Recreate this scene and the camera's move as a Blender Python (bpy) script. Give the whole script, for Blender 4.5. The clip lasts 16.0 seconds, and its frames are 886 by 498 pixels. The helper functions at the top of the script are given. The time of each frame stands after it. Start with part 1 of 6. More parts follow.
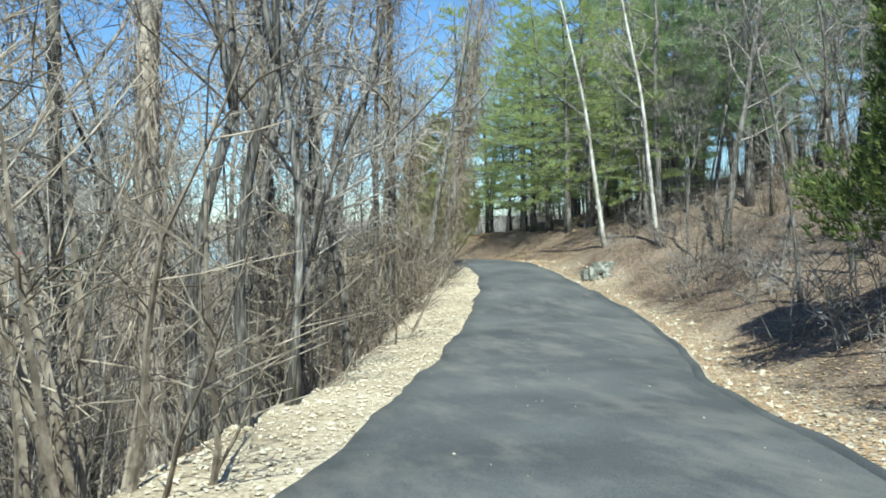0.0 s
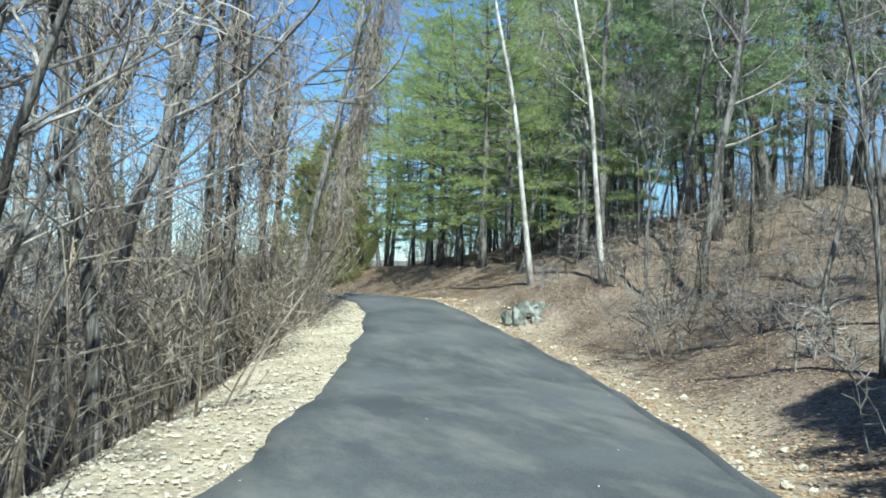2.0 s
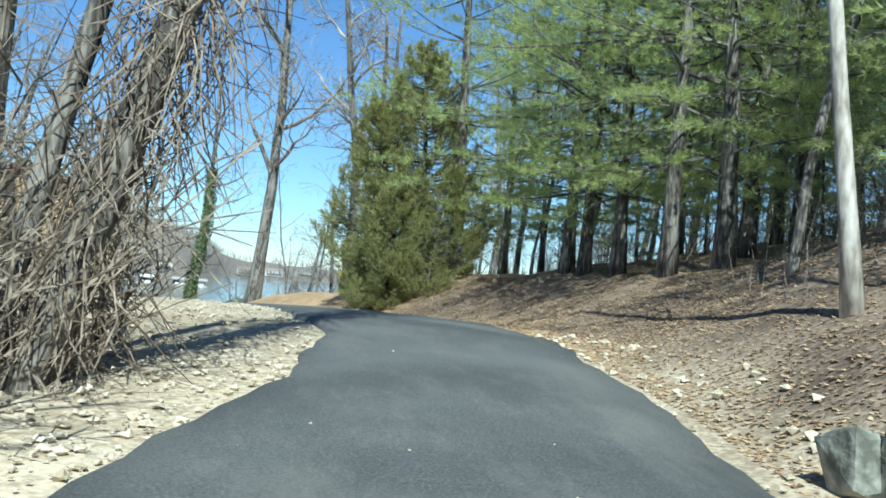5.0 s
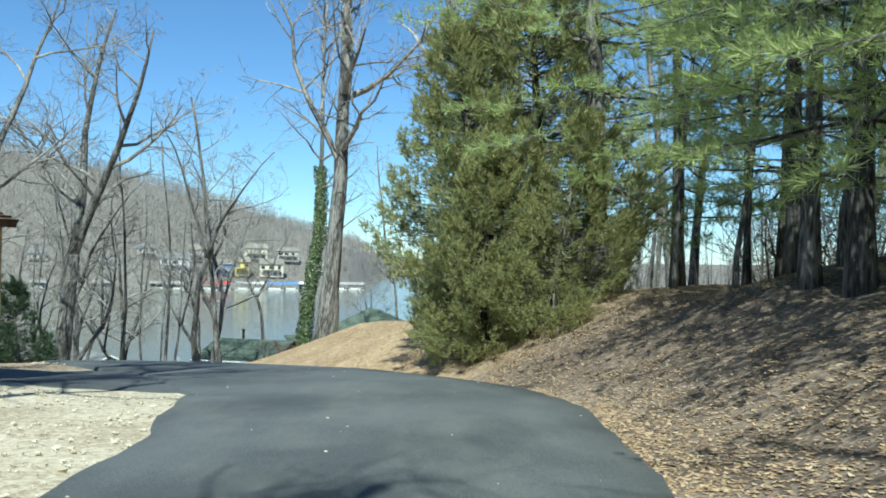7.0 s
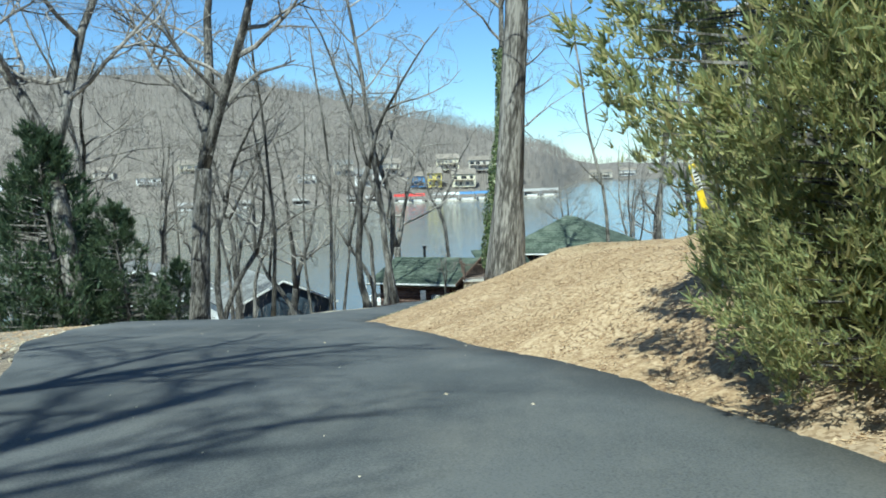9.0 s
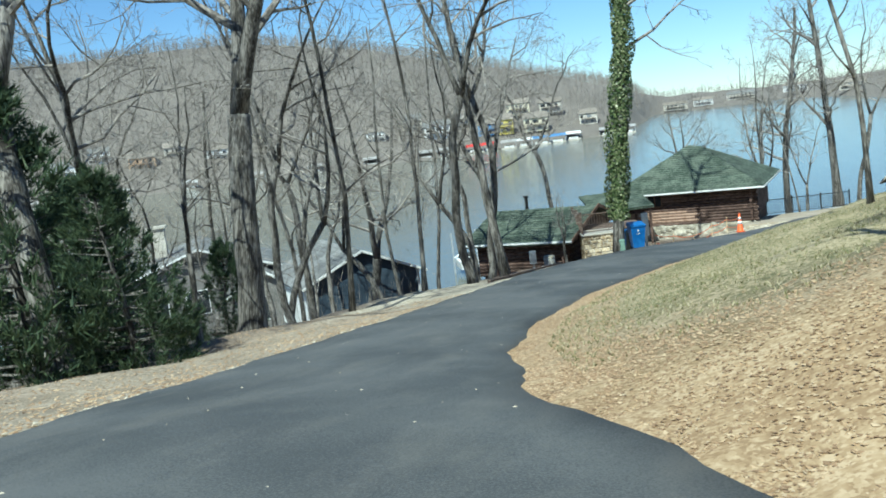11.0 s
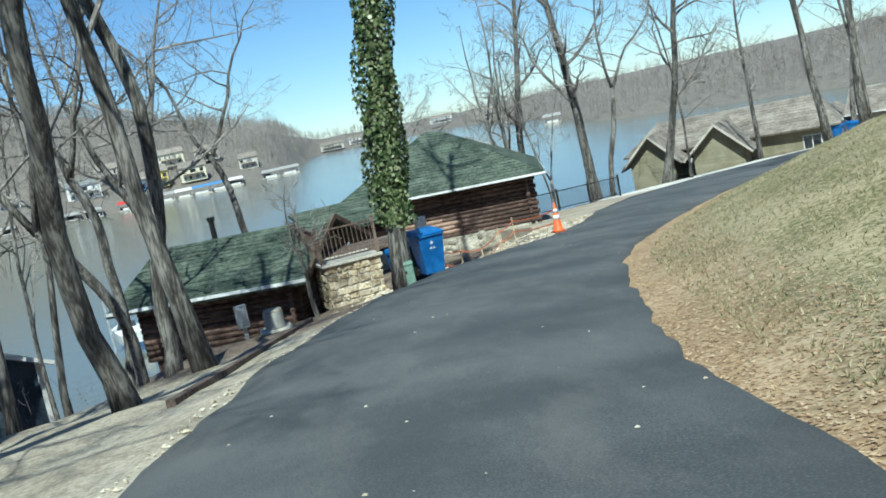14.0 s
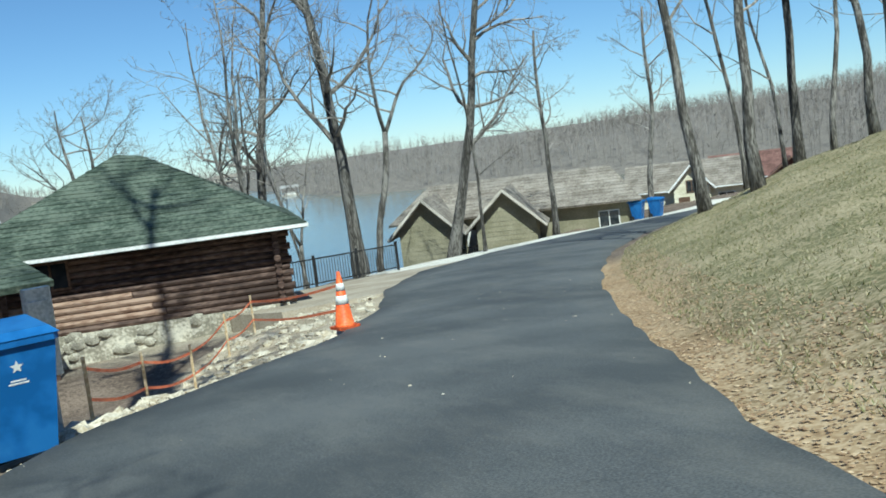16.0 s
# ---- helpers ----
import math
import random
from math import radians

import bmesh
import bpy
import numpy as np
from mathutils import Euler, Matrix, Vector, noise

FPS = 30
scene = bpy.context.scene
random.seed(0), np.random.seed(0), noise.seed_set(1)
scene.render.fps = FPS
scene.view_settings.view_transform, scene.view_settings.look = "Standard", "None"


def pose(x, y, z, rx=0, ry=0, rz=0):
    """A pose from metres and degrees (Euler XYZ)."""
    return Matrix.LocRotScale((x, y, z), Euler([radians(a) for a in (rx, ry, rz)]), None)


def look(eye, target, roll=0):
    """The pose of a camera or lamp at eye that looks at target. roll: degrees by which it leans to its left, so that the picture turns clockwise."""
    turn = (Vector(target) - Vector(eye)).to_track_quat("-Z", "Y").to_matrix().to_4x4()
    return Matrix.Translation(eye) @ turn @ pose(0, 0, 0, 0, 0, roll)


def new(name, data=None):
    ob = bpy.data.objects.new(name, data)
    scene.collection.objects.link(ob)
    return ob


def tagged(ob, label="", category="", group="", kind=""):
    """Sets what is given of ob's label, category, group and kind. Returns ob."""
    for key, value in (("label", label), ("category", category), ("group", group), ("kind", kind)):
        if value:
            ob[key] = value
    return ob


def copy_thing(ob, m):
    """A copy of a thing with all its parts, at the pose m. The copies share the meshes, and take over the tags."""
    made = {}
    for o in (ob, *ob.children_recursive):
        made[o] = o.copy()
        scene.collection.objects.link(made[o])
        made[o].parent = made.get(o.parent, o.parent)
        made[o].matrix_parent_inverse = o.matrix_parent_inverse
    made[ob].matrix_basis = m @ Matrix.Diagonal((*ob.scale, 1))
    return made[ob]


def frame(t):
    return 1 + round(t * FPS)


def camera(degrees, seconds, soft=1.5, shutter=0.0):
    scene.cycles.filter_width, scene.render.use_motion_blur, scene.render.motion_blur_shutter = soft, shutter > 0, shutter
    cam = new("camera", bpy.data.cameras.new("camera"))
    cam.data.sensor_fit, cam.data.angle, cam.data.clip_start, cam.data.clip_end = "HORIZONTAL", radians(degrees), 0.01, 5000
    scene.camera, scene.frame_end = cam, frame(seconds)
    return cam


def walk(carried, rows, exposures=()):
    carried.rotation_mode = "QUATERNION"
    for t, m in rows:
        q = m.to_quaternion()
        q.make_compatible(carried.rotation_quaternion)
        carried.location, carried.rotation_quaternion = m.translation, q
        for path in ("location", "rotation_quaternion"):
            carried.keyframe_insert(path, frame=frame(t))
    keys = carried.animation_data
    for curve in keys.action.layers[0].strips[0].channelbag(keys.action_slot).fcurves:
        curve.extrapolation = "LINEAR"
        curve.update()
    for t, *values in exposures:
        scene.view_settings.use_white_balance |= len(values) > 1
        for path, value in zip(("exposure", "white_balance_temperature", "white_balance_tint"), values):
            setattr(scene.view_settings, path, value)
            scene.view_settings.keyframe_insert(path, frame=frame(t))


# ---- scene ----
cam = camera(50.6, 16.0, soft=1.8)
PATH = [
    (0, (-10.051, -32.706, 12.899), (-9.603, -30.758, 12.836), -1.0),
    (0.5, (-9.611, -31.301, 12.758), (-9.071, -29.376, 12.694), -0.9),
    (1, (-9.100, -29.582, 12.585), (-8.506, -27.673, 12.562), 0.0),
    (1.5, (-8.481, -27.605, 12.402), (-7.860, -25.704, 12.420), 1.5),
    (2, (-7.693, -25.407, 12.256), (-7.050, -23.513, 12.291), 2.1),
    (2.5, (-6.792, -23.023, 12.055), (-6.132, -21.135, 12.066), 2.2),
    (3, (-5.836, -20.508, 11.942), (-5.171, -18.621, 11.949), 1.9),
    (3.5, (-4.848, -17.858, 11.825), (-4.198, -15.967, 11.867), 1.8),
    (4, (-3.828, -15.072, 11.772), (-3.230, -13.165, 11.849), 1.9),
    (4.5, (-2.877, -12.176, 11.717), (-2.422, -10.230, 11.797), 4.0),
    (7, (0.114, 1.009, 12.459), (0.106, 3.008, 12.487), 1.2),
    (7.5, (0.174, 3.586, 12.377), (0.082, 5.583, 12.401), -0.4),
    (8, (0.063, 6.050, 12.342), (-0.192, 8.034, 12.355), -0.3),
    (8.5, (-0.269, 8.571, 12.242), (-0.628, 10.538, 12.215), -1.1),
    (9, (-0.881, 11.204, 12.131), (-1.298, 13.153, 11.962), -1.9),
    (9.5, (-1.660, 13.669, 12.010), (-2.134, 15.600, 11.795), -3.5),
    (12, (-6.876, 26.448, 10.795), (-7.455, 28.338, 10.492), -8.1),
    (12.5, (-7.807, 29.533, 10.283), (-8.275, 31.450, 9.955), -9.1),
    (13, (-8.569, 32.786, 9.779), (-8.858, 34.737, 9.444), -10.3),
    (13.5, (-9.111, 36.151, 9.342), (-9.193, 38.125, 9.032), -11.6),
    (14, (-9.426, 39.628, 8.860), (-9.310, 41.606, 8.585), -11.7),
    (14.5, (-9.462, 43.329, 8.393), (-9.180, 45.291, 8.123), -10.3),
    (15, (-9.218, 46.918, 7.937), (-8.800, 48.857, 7.678), -9.3),
    (15.5, (-8.587, 50.506, 7.609), (-8.024, 52.411, 7.380), -7.8),
    (16, (-7.618, 53.983, 7.240), (-6.927, 55.848, 7.032), -7.1),
]
walk(cam, [(t, look(eye, target, roll)) for t, eye, target, roll in PATH], [(0, 0.78, 5900, -8), (2.8, 0.76, 5550, -9), (4.7, 0.70, 5600, -9), (7, 0.62, 5650, -11), (9.5, 0.60, 5700, -11), (12, 0.45, 5700, -10), (14, 0.38, 5700, -9), (16, 0.26, 5750, -9)])

# ---- light ----
SUN = Vector((-0.13, -0.99, 1.22)).normalized()
world = bpy.data.worlds.new("world")
scene.world = world
world.use_nodes = True
wn = world.node_tree.nodes
sky = wn.new("ShaderNodeTexSky")
sky.sky_type, sky.sun_disc = "NISHITA", False
sky.sun_elevation, sky.sun_rotation = math.asin(SUN.z), math.atan2(SUN.x, SUN.y)
sky.air_density, sky.dust_density, sky.ozone_density, sky.altitude = 1.0, 0.0, 2.6, 1100
cool = wn.new("ShaderNodeMix")
cool.data_type, cool.blend_type = "RGBA", "MULTIPLY"
cool.inputs[0].default_value, cool.inputs[7].default_value = 1.0, (0.85, 0.955, 1.13, 1)
world.node_tree.links.new(sky.outputs[0], cool.inputs[6])
world.node_tree.links.new(cool.outputs[2], wn["Background"].inputs[0])
wn["Background"].inputs[1].default_value = 0.08
lamp = bpy.data.lights.new("sun", "SUN")
lamp.energy, lamp.angle, lamp.color = 5.0, radians(0.53), (1.0, 0.95, 0.87)
sun = new("sun", lamp)
sun.matrix_world = look(SUN * 200, (0, 0, 0))

# ---- mesh tools ----
class Geo:
    """Collects faces for one mesh."""

    def __init__(self):
        self.v, self.f = [], []

    def add(self, verts, faces):
        n = len(self.v)
        self.v.extend(tuple(p) for p in verts)
        self.f.extend(tuple(i + n for i in face) for face in faces)
        return self

    def box(self, c, s, rz=0.0, taper=1.0, bevel=0.0):
        """A box on centre c with sizes s, narrowed at its top by taper, its upright edges cut by bevel."""
        ca, sa = math.cos(rz), math.sin(rz)
        hx, hy, hz = s[0] / 2, s[1] / 2, s[2] / 2
        b = min(bevel, hx * 0.9, hy * 0.9)
        ring = [(-hx, -hy), (hx, -hy), (hx, hy), (-hx, hy)]
        if b > 0:
            ring = [(-hx + b, -hy), (hx - b, -hy), (hx, -hy + b), (hx, hy - b), (hx - b, hy), (-hx + b, hy), (-hx, hy - b), (-hx, -hy + b)]
        vs = []
        for z, k in ((-hz, 1.0), (hz, taper)):
            for x, y in ring:
                x, y = x * k, y * k
                vs.append((c[0] + ca * x - sa * y, c[1] + sa * x + ca * y, c[2] + z))
        n = len(ring)
        fs = [tuple(range(n - 1, -1, -1)), tuple(range(n, 2 * n))]
        fs += [(i, (i + 1) % n, n + (i + 1) % n, n + i) for i in range(n)]
        return self.add(vs, fs)

    def tube(self, pts, radii, n=6, cap=True):
        pts = [Vector(p) for p in pts]
        vs, fs = [], []
        side = None
        for i, p in enumerate(pts):
            d = pts[min(i + 1, len(pts) - 1)] - pts[max(i - 1, 0)]
            d = d.normalized() if d.length > 1e-9 else Vector((0, 0, 1))
            if side is None:
                side = d.orthogonal().normalized()
            else:
                side = side - d * side.dot(d)
                side = side.normalized() if side.length > 1e-6 else d.orthogonal().normalized()
            up = d.cross(side)
            for k in range(n):
                a = 2 * math.pi * k / n
                vs.append(p + (side * math.cos(a) + up * math.sin(a)) * radii[i])
        for i in range(len(pts) - 1):
            for k in range(n):
                k2 = (k + 1) % n
                fs.append((i * n + k, i * n + k2, (i + 1) * n + k2, (i + 1) * n + k))
        if cap:
            fs.append(tuple(range(n - 1, -1, -1)))
            fs.append(tuple((len(pts) - 1) * n + k for k in range(n)))
        return self.add(vs, fs)

    def lathe(self, prof, n=16, c=(0, 0, 0)):
        vs, fs = [], []
        for r, z in prof:
            for k in range(n):
                a = 2 * math.pi * k / n
                vs.append((c[0] + r * math.cos(a), c[1] + r * math.sin(a), c[2] + z))
        for i in range(len(prof) - 1):
            for k in range(n):
                k2 = (k + 1) % n
                fs.append((i * n + k, i * n + k2, (i + 1) * n + k2, (i + 1) * n + k))
        fs.append(tuple(range(n - 1, -1, -1)))
        fs.append(tuple((len(prof) - 1) * n + k for k in range(n)))
        return self.add(vs, fs)

    def slab(self, poly, thick):
        """A plate of a flat polygon, thickened downwards along its normal."""
        poly = [Vector(p) for p in poly]
        nrm = (poly[1] - poly[0]).cross(poly[2] - poly[0]).normalized()
        if nrm.z < 0:
            poly.reverse()
            nrm = -nrm
        n = len(poly)
        vs = poly + [p - nrm * thick for p in poly]
        fs = [tuple(range(n)), tuple(range(2 * n - 1, n - 1, -1))]
        fs += [((i + 1) % n, i, n + i, n + (i + 1) % n) for i in range(n)]
        return self.add(vs, fs)

    def mesh(self, name, material, smooth=False):
        me = bpy.data.meshes.new(name)
        me.from_pydata(self.v, [], self.f)
        me.materials.append(material)
        if smooth:
            me.shade_smooth()
        me.update()
        return me


def part(name, geo, material, parent=None, label="", smooth=False):
    ob = new(name, geo.mesh(name, material, smooth))
    ob.parent = parent
    if label:
        tagged(ob, label)
    return ob


def thing(name, label, category, m=None, group="", kind=""):
    ob = new(name)
    if m is not None:
        ob.matrix_world = m
    return tagged(ob, label, category, group, kind)


def lerp(v, xs, ys):
    return np.interp(v, xs, ys)


# ---- materials ----
def paint(name, cols, scale=3.0, rough=0.85, bump=0.3, fine=40.0, metallic=0.0, stretch=(1, 1, 1), spec=0.3, per=0.0, dist=0.02, trans=0.0, space="Object"):
    """A surface of two or three colours, mixed by coarse and fine noise, with relief. per: brightness change from object to object."""
    m = bpy.data.materials.new(name)
    m.use_nodes = True
    nt = m.node_tree
    nd, ln = nt.nodes, nt.links
    bsdf = nd["Principled BSDF"]
    tc, mp = nd.new("ShaderNodeTexCoord"), nd.new("ShaderNodeMapping")
    mp.inputs["Scale"].default_value = stretch
    ln.new(tc.outputs[space], mp.inputs[0])
    big, small = nd.new("ShaderNodeTexNoise"), nd.new("ShaderNodeTexNoise")
    for n, s, d in ((big, scale, 5.0), (small, fine, 3.0)):
        n.inputs["Scale"].default_value, n.inputs["Detail"].default_value = s, d
        ln.new(mp.outputs[0], n.inputs["Vector"])
    ramp = nd.new("ShaderNodeValToRGB")
    el = ramp.color_ramp.elements
    el[0].position, el[1].position = 0.33, 0.67
    el[0].color, el[1].color = (*cols[0], 1), (*cols[-1], 1)
    if len(cols) > 2:
        e = el.new(0.5)
        e.color = (*cols[1], 1)
    mixv = nd.new("ShaderNodeMath")
    mixv.operation = "MULTIPLY_ADD"
    mixv.inputs[1].default_value = 0.5
    ln.new(small.outputs[0], mixv.inputs[0])
    half = nd.new("ShaderNodeMath")
    half.operation = "MULTIPLY"
    half.inputs[1].default_value = 0.5
    ln.new(big.outputs[0], half.inputs[0])
    ln.new(half.outputs[0], mixv.inputs[2])
    spread = nd.new("ShaderNodeMapRange")
    spread.inputs["From Min"].default_value, spread.inputs["From Max"].default_value = 0.28, 0.72
    ln.new(mixv.outputs[0], spread.inputs["Value"])
    ln.new(spread.outputs[0], ramp.inputs[0])
    out = ramp.outputs[0]
    if per > 0:
        info, rng, hsv = nd.new("ShaderNodeObjectInfo"), nd.new("ShaderNodeMapRange"), nd.new("ShaderNodeHueSaturation")
        rng.inputs["To Min"].default_value, rng.inputs["To Max"].default_value = 1 - per, 1 + per
        ln.new(info.outputs["Random"], rng.inputs["Value"])
        ln.new(rng.outputs[0], hsv.inputs["Value"])
        ln.new(out, hsv.inputs["Color"])
        out = hsv.outputs[0]
    ln.new(out, bsdf.inputs["Base Color"])
    bsdf.inputs["Roughness"].default_value, bsdf.inputs["Metallic"].default_value = rough, metallic
    bsdf.inputs["Specular IOR Level"].default_value = spec
    if bump > 0:
        b = nd.new("ShaderNodeBump")
        b.inputs["Strength"].default_value, b.inputs["Distance"].default_value = bump, dist
        ln.new(mixv.outputs[0], b.inputs["Height"])
        ln.new(b.outputs[0], bsdf.inputs["Normal"])
    return m


def leafy(name, cols, rough=0.6, glow=0.35):
    """Leaves: each one its own shade, and light coming through."""
    m = bpy.data.materials.new(name)
    m.use_nodes = True
    nd, ln = m.node_tree.nodes, m.node_tree.links
    bsdf, outn = nd["Principled BSDF"], nd["Material Output"]
    geo, ramp = nd.new("ShaderNodeNewGeometry"), nd.new("ShaderNodeValToRGB")
    el = ramp.color_ramp.elements
    el[0].color, el[1].color = (*cols[0], 1), (*cols[-1], 1)
    for i, c in enumerate(cols[1:-1]):
        el.new((i + 1) / (len(cols) - 1)).color = (*c, 1)
    ln.new(geo.outputs["Random Per Island"], ramp.inputs[0])
    ln.new(ramp.outputs[0], bsdf.inputs["Base Color"])
    bsdf.inputs["Roughness"].default_value = rough
    bsdf.inputs["Specular IOR Level"].default_value = 0.25
    tr, mx = nd.new("ShaderNodeBsdfTranslucent"), nd.new("ShaderNodeMixShader")
    ln.new(ramp.outputs[0], tr.inputs[0])
    mx.inputs[0].default_value = glow
    ln.new(bsdf.outputs[0], mx.inputs[1])
    ln.new(tr.outputs[0], mx.inputs[2])
    ln.new(mx.outputs[0], outn.inputs[0])
    return m


ASPHALT = paint("asphalt", [(0.055, 0.058, 0.060), (0.078, 0.081, 0.083), (0.11, 0.11, 0.11)], 0.55, 0.8, 0.35, 60, dist=0.008, spec=0.35)
BARK = paint("grey_bark", [(0.052, 0.047, 0.041), (0.125, 0.115, 0.103), (0.25, 0.234, 0.212)], 4.5, 0.95, 1.0, 26, stretch=(1, 1, 0.16), per=0.25, dist=0.05)
BARKL = paint("pale_bark", [(0.28, 0.25, 0.22), (0.46, 0.43, 0.385), (0.62, 0.59, 0.55)], 2.5, 0.9, 0.5, 16, stretch=(1, 1, 0.3), per=0.15)
TWIG = paint("grey_twigs", [(0.15, 0.134, 0.118), (0.25, 0.227, 0.203), (0.38, 0.35, 0.315)], 0.8, 0.95, 0.0, 9, per=0.2)
VINE = paint("dry_vines", [(0.16, 0.125, 0.095), (0.26, 0.21, 0.16), (0.37, 0.31, 0.245)], 0.8, 0.95, 0.0, 9, per=0.15)
TWIGB = paint("tan_brush", [(0.12, 0.098, 0.074), (0.21, 0.175, 0.135), (0.33, 0.28, 0.22)], 0.8, 0.95, 0.0, 9, per=0.2)
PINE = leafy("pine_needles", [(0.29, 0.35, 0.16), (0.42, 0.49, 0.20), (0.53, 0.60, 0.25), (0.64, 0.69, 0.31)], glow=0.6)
# darker, cooler copy of PINE, the shade of those pines put into its colour
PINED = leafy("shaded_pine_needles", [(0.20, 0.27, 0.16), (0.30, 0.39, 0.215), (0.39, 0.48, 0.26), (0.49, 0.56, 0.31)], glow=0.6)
CEDAR = leafy("cedar_foliage", [(0.20, 0.24, 0.12), (0.33, 0.36, 0.16), (0.46, 0.45, 0.195), (0.58, 0.49, 0.25)], glow=0.55)
CEDARD = leafy("dark_cedar_foliage", [(0.05, 0.08, 0.05), (0.085, 0.125, 0.07), (0.13, 0.17, 0.085)], glow=0.4)
CEDARN = leafy("green_cedar_foliage", [(0.055, 0.085, 0.04), (0.10, 0.145, 0.05), (0.17, 0.215, 0.065), (0.27, 0.29, 0.09)], glow=0.45)
IVY = leafy("ivy_leaves", [(0.03, 0.052, 0.02), (0.07, 0.105, 0.04), (0.16, 0.20, 0.085), (0.36, 0.38, 0.22)], 0.35, 0.25)
LEAF = leafy("dead_leaves", [(0.25, 0.165, 0.10), (0.35, 0.235, 0.14), (0.46, 0.325, 0.195), (0.58, 0.45, 0.30)], 0.8, 0.15)
BLADE = leafy("dry_grass", [(0.16, 0.18, 0.07), (0.28, 0.26, 0.13), (0.44, 0.38, 0.24), (0.58, 0.52, 0.37)], 0.8, 0.25)
STONE = paint("limestone", [(0.20, 0.18, 0.14), (0.34, 0.31, 0.25), (0.52, 0.48, 0.40)], 2.0, 0.9, 0.7, 14, per=0.3, dist=0.03)

# ---- the lie of the land ----
LAKE = -3.0
YS = [-90, -60, -33, -25, -21.7, -18, -12.2, -6.5, -2.7, 0, 4, 8, 11.8, 15, 19, 22, 24.3, 28, 32, 36, 42, 46, 50.7, 55, 58, 63, 67.5, 71.5, 77, 84, 90, 95, 100, 112, 130, 160]
XL = [-30, -20.5, -11.8, -9.25, -8.2, -6.85, -4.85, -2.95, -1.95, -1.55, -1.9, -2.2, -2.8, -4.3, -6.9, -8.8, -9.7, -10.5, -10.9, -11.1, -11.4, -11.5, -11.2, -10.5, -9.8, -7.9, -4.55, -2.6, -0.8, 2.6, 7.8, 15.5, 25.5, 50, 85, 140]
XR = [-26, -16.5, -7.6, -5.1, -4.1, -2.5, -0.6, 0.2, 0.75, 0.95, 1.2, 1.6, 1.6, 0.8, -1.0, -2.9, -4.1, -6.3, -7.4, -7.85, -7.85, -7.5, -6.6, -5.6, -4.5, -2.2, 0.1, 2.4, 5.9, 11.4, 16.8, 23.0, 31.5, 56, 92, 148]
ZY = [-90, -60, -33, -27.6, -23, -17.9, -12.2, -5, 1, 6, 11.2, 13.7, 20, 26.4, 29.5, 32.8, 36.1, 39.6, 43.3, 46.9, 50.5, 54, 60, 68, 78, 89, 100, 120, 160]
ZR = [13.5, 12.4, 11.6, 11.15, 10.8, 10.57, 10.5, 10.9, 11.2, 11.1, 10.9, 10.76, 10.25, 9.55, 9.03, 8.53, 8.09, 7.61, 7.14, 6.69, 6.36, 5.99, 5.4, 4.6, 3.75, 2.8, 2.0, 1.8, 1.8]


def smooth_noise(x, y, s, seed=0.0):
    return np.sin(x * s + seed) * np.cos(y * s * 1.13 + seed * 2.1) + 0.5 * np.sin(x * s * 2.3 - y * s * 1.9 + seed * 3.3)


